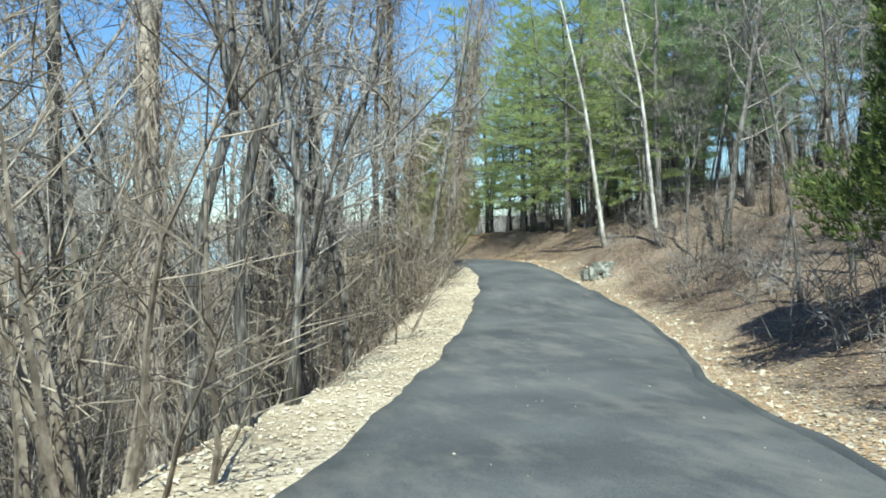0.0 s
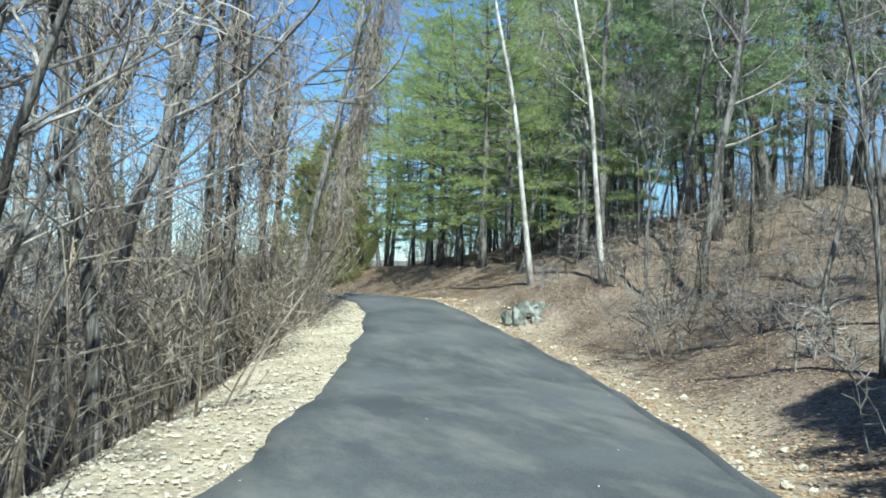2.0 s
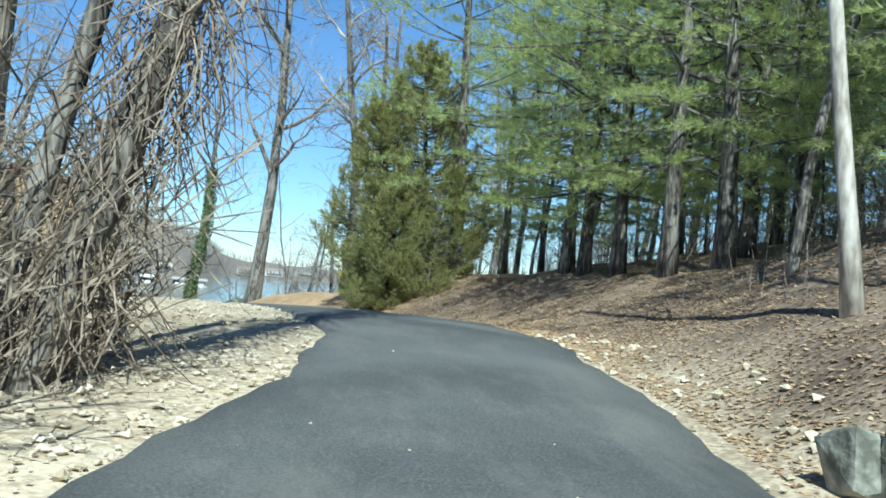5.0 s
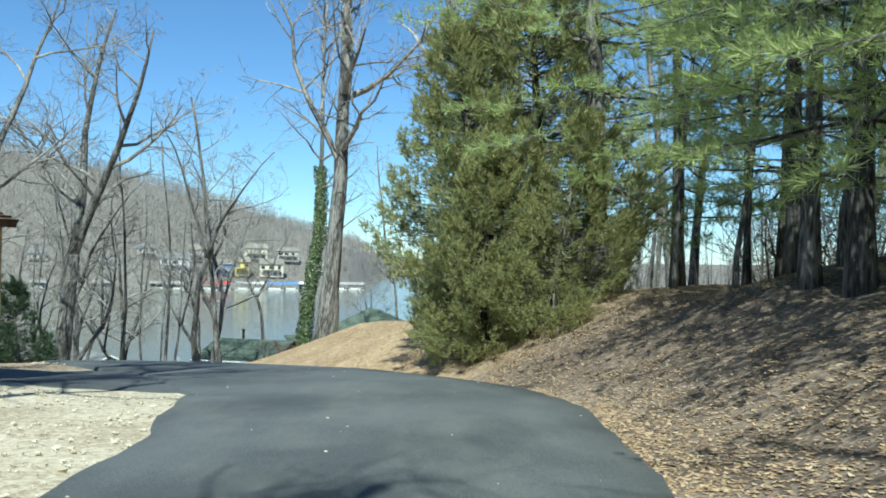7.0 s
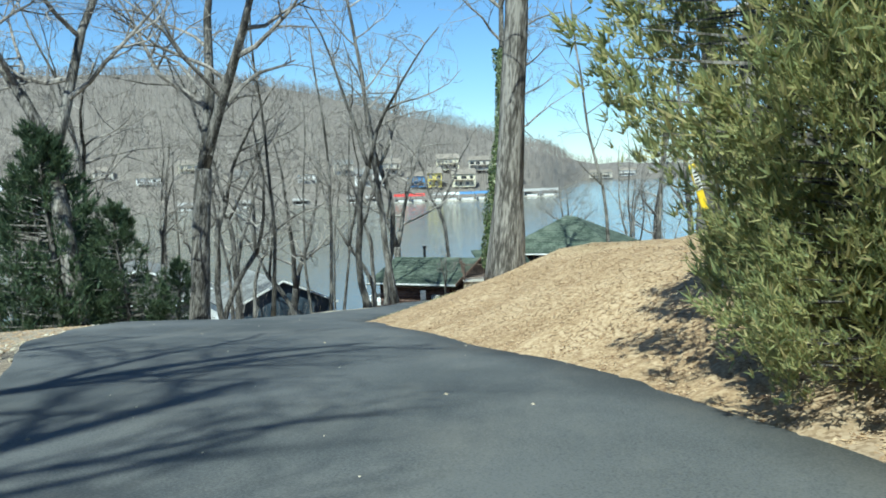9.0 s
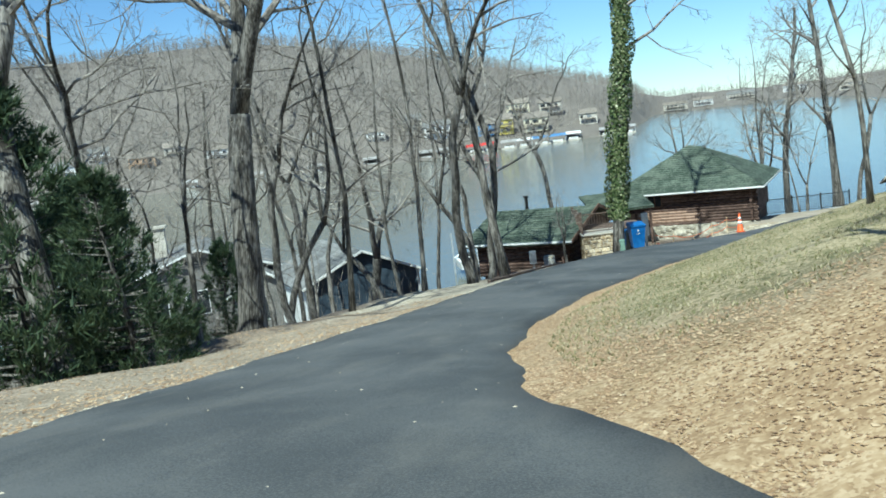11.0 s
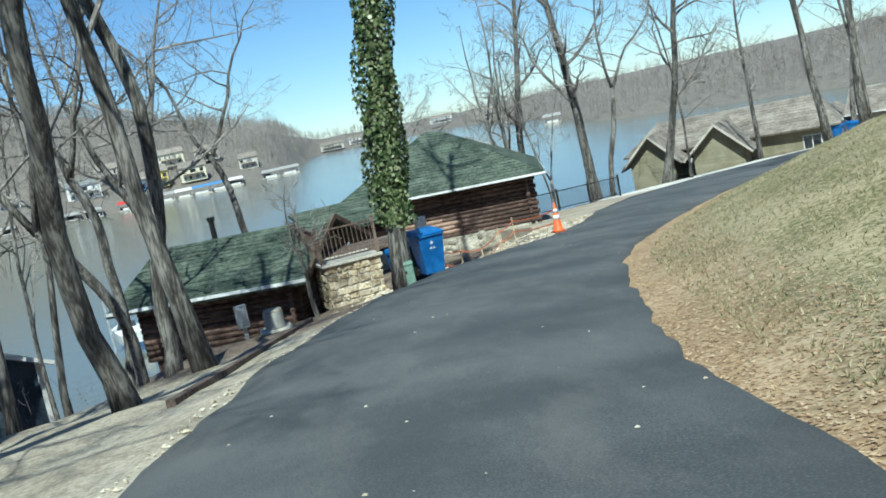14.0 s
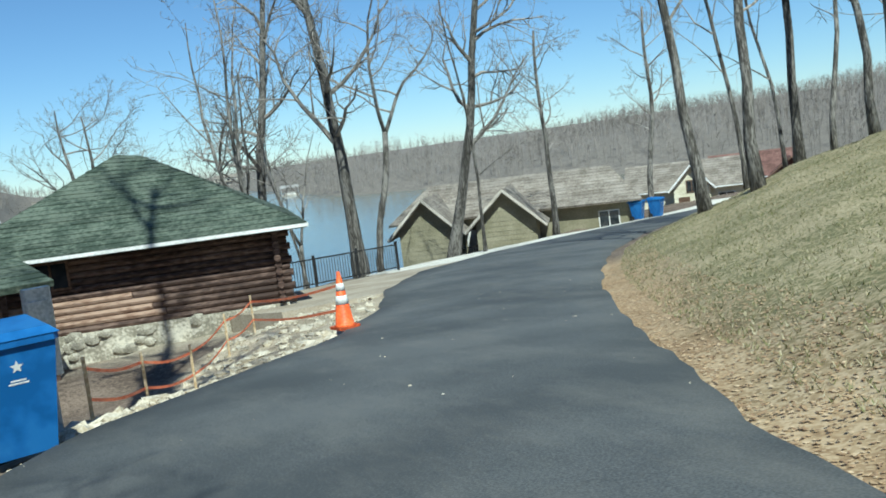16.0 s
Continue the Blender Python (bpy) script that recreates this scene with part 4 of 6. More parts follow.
def ivy_tree():
    """The trunk clothed in ivy beside the bins."""
    r = random.Random(9)
    root = thing("ivy_tree", "tall tree trunk thickly clothed in green ivy", "tree", at_ground(-9.2, 61.9, lean=(0, 6)))
    pts, _ = bend(Vector((0, 0, -0.3)), Vector((-0.02, 0.03, 1)), 25, 14, r, 0.025)
    rad = [0.24 * (1 - 0.7 * i / 14) * (1.3 if i == 0 else 1) for i in range(15)]
    part("trunk", Geo().tube(pts, rad, 12), BARK, root, smooth=True)
    g = Geo()
    for k in range(15000):
        u = 0.075 + 0.48 * r.random() ** 1.1
        i = min(int(u * 14), 13)
        p = pts[i].lerp(pts[i + 1], u * 14 - i)
        a = r.uniform(0, 6.283)
        swell = 0.25 + 0.36 * math.sin(a * 2 + u * 21) * math.sin(u * 37 + a) + 0.10 * min(1, (u - 0.065) * 9)
        rr = rad[i] + max(0.03, swell) * 0.78 * (1 - 0.75 * r.random() ** 1.5) * (1.0 - 0.35 * u)
        d = Vector((math.cos(a), math.sin(a), 0))
        c = p + d * rr + Vector((0, 0, r.uniform(-0.1, 0.1)))
        nrm = (d + Vector((r.gauss(0, 0.5), r.gauss(0, 0.5), r.gauss(0.2, 0.4)))).normalized()
        t = nrm.cross(Vector((0, 0, 1))).normalized()
        b = nrm.cross(t)
        s = r.uniform(0.028, 0.065)
        n = len(g.v)
        g.v.extend(tuple(c + t * x * s + b * y * s) for x, y in ((0, -1.1), (0.9, -0.3), (0.6, 0.8), (-0.6, 0.8), (-0.9, -0.3)))
        g.f.append((n, n + 1, n + 2, n + 3, n + 4))
    part("ivy", g, IVY, root, "glossy green ivy leaves")
    c = Geo()
    for k in range(16):
        i = r.randint(5, 13)
        a = r.uniform(0, 6.28)
        grow_branch((c,), pts[i], Vector((math.cos(a), math.sin(a), 0.25 + 0.04 * i)).normalized(), r.uniform(2.6, 5.0), 0.085, 0, r, (5, 4, 3, 3), (5, 4, 3), 0.16, 0.05)
    part("crown", c, TWIG, root)


vine_tree(8, -3.55, -3.4, (0.20, 0.10), 10.5, 0.15, 1900, "leaning tree trunk smothered in brown dry vines")
vine_tree(18, -6.2, -9.8, (0.03, 0.04), 10, 0.13, 1050, "upright tree wrapped in dry tan vines beside the lane", 0.65)
vine_tree(28, -5.3, -8.6, (-0.03, 0.04), 6.5, 0.08, 700, "young tree wrapped in dry vines beside the lane", 0.7, False)
vine_tree(38, -7.9, -9.6, (0.0, 0.03), 8, 0.11, 900, "grey tree hung with dry vines below the lane", 0.9)
vine_tree(48, -9.0, -14.9, (-0.02, 0.02), 9, 0.12, 900, "grey tree hung with dry vines below the lane", 0.9)
ivy_tree()


def snag():
    """A dead trunk, broken off short, hung with shreds of bark and vine."""
    r = random.Random(52)
    x, y = -11.0, -20.7
    root = thing("dead_tree", "pale dead tree trunk broken off short and hung with vines", "tree", at_ground(x, y))
    pts, _ = bend(Vector((0, 0, -0.3)), Vector((0.01, 0.02, 1)), 6.6, 12, r, 0.02)
    g = Geo()
    ridged(g, pts, [0.19 * (1 - 0.35 * i / 12) for i in range(13)], 52, 20, 4)
    dead = paint("weathered_dead_wood", [(0.15, 0.125, 0.10), (0.27, 0.23, 0.19), (0.42, 0.37, 0.31)], 3, 0.95, 0.8, 20, stretch=(1, 1, 0.2), dist=0.04)
    part("trunk", g, dead, root, "pale weathered trunk", True)
    top = Geo()
    for k in range(9):
        a = 6.283 * k / 9
        p = pts[-1] + Vector((math.cos(a), math.sin(a), 0)) * 0.10
        h = r.uniform(0.1, 0.55)
        top.tube([p - Vector((0, 0, 0.1)), p + Vector((r.gauss(0, 0.02), r.gauss(0, 0.02), h))], [0.035, 0.006], 4)
    part("broken_top", top, dead, root, "splintered top")
    v = Geo()
    for k in range(900):
        u = r.random()
        i = min(int(u * 12), 11)
        p = pts[i].lerp(pts[i + 1], u * 12 - i)
        a = r.uniform(0, 6.28)
        q = p + Vector((math.cos(a), math.sin(a), 0)) * r.uniform(0.15, 0.34)
        ln, _ = bend(q, Vector((r.gauss(0, 0.4), r.gauss(0, 0.4), -1)).normalized(), r.uniform(0.2, 0.8), 2, r, 0.25)
        v.tube(ln, [0.007, 0.005, 0.003], 3, cap=False)
    part("vine", v, VINE, root, "brown dry vines")


snag()


# ---- far woods ----
def far_woods():
    """Leafless woods over the hills round the lake."""
    r = random.Random(17)
    g = Geo()

    def sliver(p, q, w):
        a = r.uniform(0, 3.14)
        dx, dy = math.cos(a) * w, math.sin(a) * w
        n = len(g.v)
        g.v.extend(((p[0] - dx, p[1] - dy, p[2]), (p[0] + dx, p[1] + dy, p[2] + w), q))
        g.f.append((n, n + 1, n + 2))

    def far_tree(x, y, z, h, w, twigs):
        lx, ly = r.gauss(0, 0.05) * h, r.gauss(0, 0.05) * h
        sliver((x, y, z - 0.5), (x + lx, y + ly, z + h), w)
        for k in range(twigs):
            a, u = r.uniform(0, 6.28), r.uniform(0.18, 0.85)
            l = h * r.uniform(0.2, 0.42) * (1.15 - 0.6 * u)
            c, d = math.cos(a) * l * 0.75, math.sin(a) * l * 0.75
            p = (x + lx * u, y + ly * u, z + h * u)
            sliver(p, (p[0] + c, p[1] + d, p[2] + l * r.uniform(0.35, 1.1)), w * 0.6)

    for count, az0, az1, d0, d1, h0, h1, twigs, low in ((9500, -42, -2, 395, 900, 6, 11, 9, 3.0), (1500, -80, -42, 385, 800, 6, 11, 8, 3.0), (1800, -7, 14, 700, 1200, 5, 9, 7, 1.0), (5200, 6, 60, 165, 470, 4.5, 8.5, 15, 0.9)):
        made = 0
        while made < count:
            az, d = radians(r.uniform(az0, az1)), d0 + (d1 - d0) * r.random() ** 1.25
            x, y = -5 + d * math.sin(az), 30 + d * math.cos(az)
            z = float(land(x, y))
            if z < LAKE + low or (z < LAKE + 7 and d > 350 and r.random() < 0.5):
                made += 0.02
                continue
            made += 1
            far_tree(x, y, z, r.uniform(h0, h1), 0.00018 * d + 0.015, twigs)
    tagged(part("distant_woods", g, paint("distant_twigs", [(0.16, 0.14, 0.123), (0.235, 0.208, 0.185), (0.33, 0.298, 0.27)], 0.03, 0.98, 0.0, 0.5)), "leafless grey-brown woods covering the hills across the lake", "woods", kind="stuff")


far_woods()


# ---- litter, stones, grass ----
def litter():
    r = random.Random(23)
    g = Geo()

    def leaf(x, y, s):
        z = zat(x, y)
        m = Euler((r.gauss(0, 0.14), r.gauss(0, 0.14), r.uniform(0, 6.283))).to_matrix()
        n = len(g.v)
        for px, py, pz in ((-1, 0, 0.18), (0, -0.6, 0), (1, 0, 0.18), (0, 0.6, 0)):
            q = m @ Vector((px * s, py * s, pz * s))
            g.v.append((x + q.x, y + q.y, z + 0.005 + max(q.z, -0.003)))
        g.f.append((n, n + 1, n + 2, n + 3))

    for n, y0, y1, e0, e1, s in ((56000, -28, 4, 0.2, 9, 0.034), (6000, 4, 15, 0.3, 10, 0.036), (46000, 15, 30, 0.02, 7, 0.026), (24000, 28, 72, 0.0, 1.4, 0.024), (3500, 28, 60, 1.2, 8, 0.022), (28000, 0, 16, 0.05, 6, 0.032)):
        for _ in range(n):
            y, e = r.uniform(y0, y1), e0 + (e1 - e0) * r.random() ** 1.4
            leaf(lerp(y, YS, XR) + e, y, s * r.uniform(0.4, 1.15))
    for n, y0, y1, e0, e1, s in ((12000, 18, 46, 0.25, 6, 0.036), (1500, -28, 0, 1.2, 5, 0.05)):
        for _ in range(n):
            y, e = r.uniform(y0, y1), e0 + (e1 - e0) * r.random() ** 1.4
            leaf(lerp(y, YS, XL) - e, y, s * r.uniform(0.4, 1.15))
    tagged(part("leaf_litter", g, LEAF), "tan and brown dead leaves lying along the lane", "leaves", kind="stuff")


def stones():
    r = random.Random(29)
    g = Geo()

    def stone(x, y, s):
        z = zat(x, y)
        vs = [Vector(v) for v in ((1, 0, 0), (-1, 0, 0), (0, 1, 0), (0, -1, 0), (0, 0, 1), (0, 0, -1), (0.7, 0.7, 0.4), (-0.7, 0.6, 0.5), (0.6, -0.7, 0.5), (-0.7, -0.7, 0.4))]
        m = Euler((r.uniform(0, 6), r.uniform(0, 6), r.uniform(0, 6))).to_matrix()
        k = Vector((s * r.uniform(0.7, 1.4), s * r.uniform(0.7, 1.2), s * r.uniform(0.4, 0.8)))
        pts = []
        for v in vs[:6]:
            v = m @ (v * r.uniform(0.8, 1.2))
            pts.append((x + v.x * k.x, y + v.y * k.y, z + 0.02 + v.z * k.z))
        g.add(pts, [(0, 2, 4), (2, 1, 4), (1, 3, 4), (3, 0, 4), (2, 0, 5), (1, 2, 5), (3, 1, 5), (0, 3, 5)])

    for _ in range(6500):
        y = r.uniform(-30, 12)
        w = r.uniform(0.0, 1.7 if y < -2 else 4.2)
        stone(lerp(y, YS, XL) - w - 0.03, y, 0.014 + (0.032 if y < 1 else 0.02) * r.random() ** 3)
    for _ in range(500):
        y = r.uniform(-30, 3)
        stone(lerp(y, YS, XR) + r.uniform(0, 1.0), y, 0.02 + 0.05 * r.random() ** 3)
    for _ in range(900):
        y = r.uniform(63, 77)
        stone(lerp(y, YS, XL) - r.uniform(0.2, 4.0), y, 0.03 + 0.14 * r.random() ** 2.5)
    for _ in range(700):
        y = r.uniform(20, 64)
        stone(lerp(y, YS, XL) - r.uniform(-0.05, 0.35), y, 0.015 + 0.03 * r.random() ** 2)
    for _ in range(260):
        y, u = r.uniform(-28, 70), r.random()
        x = lerp(y, YS, XL) * (1 - u) + lerp(y, YS, XR) * u
        z = lerp(y, ZY, ZR) + 0.03 + 0.05 * math.sin(math.pi * u)
        s = 0.006 + 0.012 * r.random() ** 3
        g.add([(x - s, y, z), (x + s * 0.8, y - s, z), (x + s, y + s * 0.7, z), (x, y, z + s * 0.7)], [(0, 1, 3), (1, 2, 3), (2, 0, 3)])
    tagged(part("gravel", g, paint("pale_gravel", [(0.36, 0.305, 0.22), (0.49, 0.43, 0.33), (0.61, 0.555, 0.45)], 3.0, 0.95, 0.4, 30)), "pale limestone gravel heaped along the lane", "gravel", kind="stuff")


def grass():
    r = random.Random(31)
    g = Geo()

    def blades(x, y, h):
        z = zat(x, y)
        for _ in range(3):
            a, b = r.uniform(0, 6.283), r.uniform(0, 6.283)
            w = h * 0.16
            n = len(g.v)
            g.v.extend(((x + math.cos(a) * w, y + math.sin(a) * w, z), (x - math.cos(a) * w, y - math.sin(a) * w, z), (x + math.cos(b) * h * 0.7, y + math.sin(b) * h * 0.7, z + h)))
            g.f.append((n, n + 1, n + 2))

    for _ in range(42000):
        y = r.uniform(29, 84)
        blades(lerp(y, YS, XR) + 0.5 + 11 * r.random() ** 1.3, y, r.uniform(0.02, 0.055))
    tagged(part("grass", g, BLADE), "dormant straw and olive lawn grass on the bank", "grass", kind="stuff")


def bramble():
    """Fine leafless stems too many to count, over the wooded slopes."""
    r = random.Random(37)
    g = Geo()

    def sliver(p, q, w):
        a = r.uniform(0, 3.14)
        s = Vector((math.cos(a) * w, math.sin(a) * w, 0))
        n = len(g.v)
        g.v.extend((tuple(p + s), tuple(p - s), tuple(q)))
        g.f.append((n, n + 1, n + 2))

    def stem(x, y, h):
        p = Vector((x, y, zat(x, y) - 0.05))
        d = Vector((r.gauss(0, 0.16), r.gauss(0, 0.16), 1)).normalized()
        w = 0.004 + 0.0022 * h
        mid = p + d * h * 0.5
        top = mid + (d + Vector((r.gauss(0, 0.2), r.gauss(0, 0.2), 0))).normalized() * h * 0.5
        sliver(p, mid + (top - mid) * 0.25, w)
        sliver(mid, top, w * 0.8)
        for _ in range(4):
            q = p.lerp(top, r.uniform(0.3, 0.95))
            a = r.uniform(0, 6.28)
            sliver(q, q + Vector((math.cos(a), math.sin(a), r.uniform(0.2, 1.3))) * h * r.uniform(0.08, 0.24), w * 0.6)

    for n, side, y0, y1, e0, e1, h0, h1 in ((2600, 1, -34, 3, 2.2, 26, 0.3, 1.5), (2600, 1, -30, 20, 9, 34, 1.5, 5.0), (1800, 1, 6, 30, 8, 30, 0.8, 4.0), (4200, -1, -34, 2, 1.9, 26, 0.5, 2.4), (6500, -1, -34, 8, 3.5, 30, 2.0, 6.5), (1600, -1, 16, 60, 6.5, 22, 0.4, 2.6)):
        for _ in range(n):
            y, e = r.uniform(y0, y1), e0 + (e1 - e0) * r.random() ** 1.3
            x = lerp(y, YS, XR) + e if side > 0 else lerp(y, YS, XL) - e
            if zat(x, y) > LAKE + 0.3 and not (side < 0 and 2 < y < 20 and x > -11):
                stem(x, y, h0 + (h1 - h0) * r.random() ** 1.6)
    tagged(part("undergrowth", g, paint("brush_stems", [(0.14, 0.12, 0.10), (0.24, 0.21, 0.18), (0.37, 0.33, 0.29)], 0.8, 0.95, 0.0, 9)), "fine grey leafless undergrowth over the wooded slopes", "undergrowth", kind="stuff")


litter()
stones()
grass()
bramble()


# ---- buildings ----
LOG = paint("log_wall", [(0.05, 0.03, 0.024), (0.088, 0.054, 0.043), (0.15, 0.10, 0.08)], 1.5, 0.75, 0.5, 14, stretch=(0.3, 1, 1), per=0.25)
# the same logs with sunlight painted into a paler colour
PALELOG = paint("sunlit_log", [(0.20, 0.115, 0.08), (0.31, 0.20, 0.145), (0.42, 0.29, 0.22)], 1.5, 0.8, 0.5, 14, stretch=(0.3, 1, 1), per=0.15)
ROOFG = paint("green_shingles", [(0.045, 0.062, 0.046), (0.075, 0.096, 0.073), (0.125, 0.148, 0.115)], 1.4, 0.9, 0.6, 9, per=0.16)
ROOFT = paint("taupe_shingles", [(0.17, 0.145, 0.12), (0.24, 0.21, 0.175), (0.32, 0.285, 0.245)], 1.2, 0.92, 0.5, 9, per=0.12)
ROOFL = paint("pale_grey_roof", [(0.14, 0.14, 0.136), (0.19, 0.19, 0.184), (0.26, 0.26, 0.25)], 1.0, 0.85, 0.3, 9, per=0.08)
OLIVE = paint("olive_siding", [(0.20, 0.185, 0.12), (0.25, 0.23, 0.155), (0.31, 0.285, 0.20)], 0.8, 0.8, 0.2, 20, per=0.06)
NAVY = paint("navy_siding", [(0.025, 0.04, 0.06), (0.04, 0.06, 0.085), (0.065, 0.09, 0.12)], 0.8, 0.7, 0.2, 20, per=0.1)
WHITE = paint("white_paint", [(0.62, 0.62, 0.60), (0.75, 0.75, 0.73), (0.84, 0.84, 0.82)], 1.2, 0.6, 0.15, 18)
TAN = paint("tan_board", [(0.50, 0.33, 0.17), (0.60, 0.42, 0.23), (0.70, 0.52, 0.32)], 1.2, 0.75, 0.3, 14, stretch=(1, 1, 0.2), per=0.06)
BROWN = paint("brown_trim", [(0.10, 0.06, 0.04), (0.15, 0.09, 0.06), (0.21, 0.13, 0.09)], 1.5, 0.8, 0.3, 16)
IRON = paint("dark_metal", [(0.02, 0.02, 0.022), (0.03, 0.03, 0.032), (0.05, 0.05, 0.052)], 2, 0.5, 0.1, 20, metallic=0.5)
DECK = paint("weathered_rail", [(0.08, 0.055, 0.045), (0.13, 0.095, 0.075), (0.20, 0.15, 0.12)], 2, 0.85, 0.4, 18)
GLASS = paint("dark_window_glass", [(0.015, 0.02, 0.025), (0.025, 0.03, 0.035), (0.04, 0.045, 0.05)], 0.6, 0.08, 0.0, 3, spec=0.6)
CONC = paint("pale_concrete", [(0.42, 0.39, 0.33), (0.52, 0.48, 0.41), (0.61, 0.57, 0.50)], 0.8, 0.9, 0.3, 20)


def frame_of(o, u):
    """Turns (along, in, up) of a house front into places."""
    u = Vector((u[0], u[1], 0)).normalized()
    n = Vector((-u.y, u.x, 0))
    o = Vector(o)
    return lambda a, b, c: o + u * a + n * b + Vector((0, 0, c))


def beam(name, p, q, w, h, mat, parent, label=""):
    """A squared timber from p to q."""
    p, q = Vector(p), Vector(q)
    d = (q - p).normalized()
    s = d.cross(Vector((0, 0, 1)))
    s = (s.normalized() if s.length > 1e-4 else Vector((1, 0, 0))) * w / 2
    t = s.cross(d).normalized() * h / 2
    g = Geo().add([p + s + t, p - s + t, p - s - t, p + s - t, q + s + t, q - s + t, q - s - t, q + s - t], [(0, 1, 2, 3), (7, 6, 5, 4), (0, 4, 5, 1), (1, 5, 6, 2), (2, 6, 7, 3), (3, 7, 4, 0)])
    return part(name, g, mat, parent, label)


def courses(roof, a0, a1, b0, b1, n, mat, name="shingle_course"):
    """Overlapping shingle rows between the eave a0-a1 and the ridge b0-b1, each row broken into tabs of uneven drop."""
    a0, a1, b0, b1 = (Vector(p) for p in (a0, a1, b0, b1))
    nrm = (a1 - a0).cross((b0 + b1) / 2 - a0).normalized()
    if nrm.z < 0:
        nrm = -nrm
    r = random.Random(int(abs(a0.x * 100 + a0.y * 10 + n)))
    for k in range(n):
        u, v = k / n, min((k + 1.15) / n, 1.0)
        l0, r0, l1, r1 = a0.lerp(b0, u), a1.lerp(b1, u), a0.lerp(b0, v), a1.lerp(b1, v)
        width = (r0 - l0).length
        tabs = max(2, int(width / 0.42))
        g = Geo()
        for i in range(tabs):
            s, e = i / tabs, (i + 1) / tabs
            lift = nrm * (0.028 + r.uniform(-0.006, 0.010))
            drop = (l0 - l1).normalized() * r.uniform(0, 0.02)
            p = [l0.lerp(r0, s + 0.006 / max(width, 0.1)) + lift + drop, l0.lerp(r0, e) + lift + drop, l1.lerp(r1, e) + nrm * 0.006, l1.lerp(r1, s) + nrm * 0.006]
            low = [q - nrm * 0.035 for q in p[:2]]
            g.add(p + low, [(0, 1, 2, 3), (1, 0, 4, 5)])
        part(name, g, mat, roof)


def boards(wall, f, a0, a1, z0, z1, b, n, mat, name="siding_board", top=None, step=0.02):
    """Lapped boards over a front at depth b; top(c) gives the run of the wall at height c under a gable."""
    for k in range(n):
        c0, c1 = z0 + (z1 - z0) * k / n, z0 + (z1 - z0) * (k + 1) / n
        l0, r0 = top(c0) if top else (a0, a1)
        l1, r1 = top(c1) if top else (a0, a1)
        if r0 - l0 < 0.05:
            continue
        vs = [f(l0, b - step, c0), f(r0, b - step, c0), f(r1, b - 0.004, c1), f(l1, b - 0.004, c1), f(l0, b, c0), f(r0, b, c0)]
        part(name, Geo().add(vs, [(0, 1, 2, 3), (1, 0, 4, 5)]), mat, wall)


def window(parent, f, a, c, w, h, b, frame_mat, panes=2):
    win = part("window", Geo().slab([f(a, b - 0.03, c), f(a + w, b - 0.03, c), f(a + w, b - 0.03, c + h), f(a, b - 0.03, c + h)], 0.03), frame_mat, parent)
    for i in range(panes):
        x0, x1 = a + 0.06 + (w - 0.06) * i / panes, a + (w - 0.06) * (i + 1) / panes
        vs = [f(x0, b - 0.045, c + 0.06), f(x1, b - 0.045, c + 0.06), f(x1, b - 0.045, c + h - 0.06), f(x0, b - 0.045, c + h - 0.06)]
        part("pane", Geo().add(vs, [(0, 1, 2, 3)]), GLASS, win)
    return win


def rail_fence(label, p, q, h, mat, posts=3, gap=0.13, name="fence"):
    p, q = Vector(p), Vector(q)
    root = thing(name, label, "fence", Matrix.Translation(p))
    v = q - p
    d = v.normalized()
    for i in range(posts):
        c = v * i / (posts - 1)
        part("post", Geo().box(c + Vector((0, 0, h * 0.53)), (0.09, 0.09, h * 1.06)).box(c + Vector((0, 0, h * 1.08)), (0.12, 0.12, 0.03)), mat, root)
    up = Vector((0, 0, 1))
    beam("rail", up * (h * 0.97), v + up * (h * 0.97), 0.07, 0.045, mat, root)
    beam("rail", up * 0.12, v + up * 0.12, 0.04, 0.04, mat, root)
    n = int(v.length / gap)
    me = Geo().box((0, 0, h * 0.53), (0.022, 0.022, h * 0.82)).mesh("baluster", mat)
    for i in range(1, n):
        b = new("baluster", me)
        b.parent, b.location = root, v * (i / n)
    return root


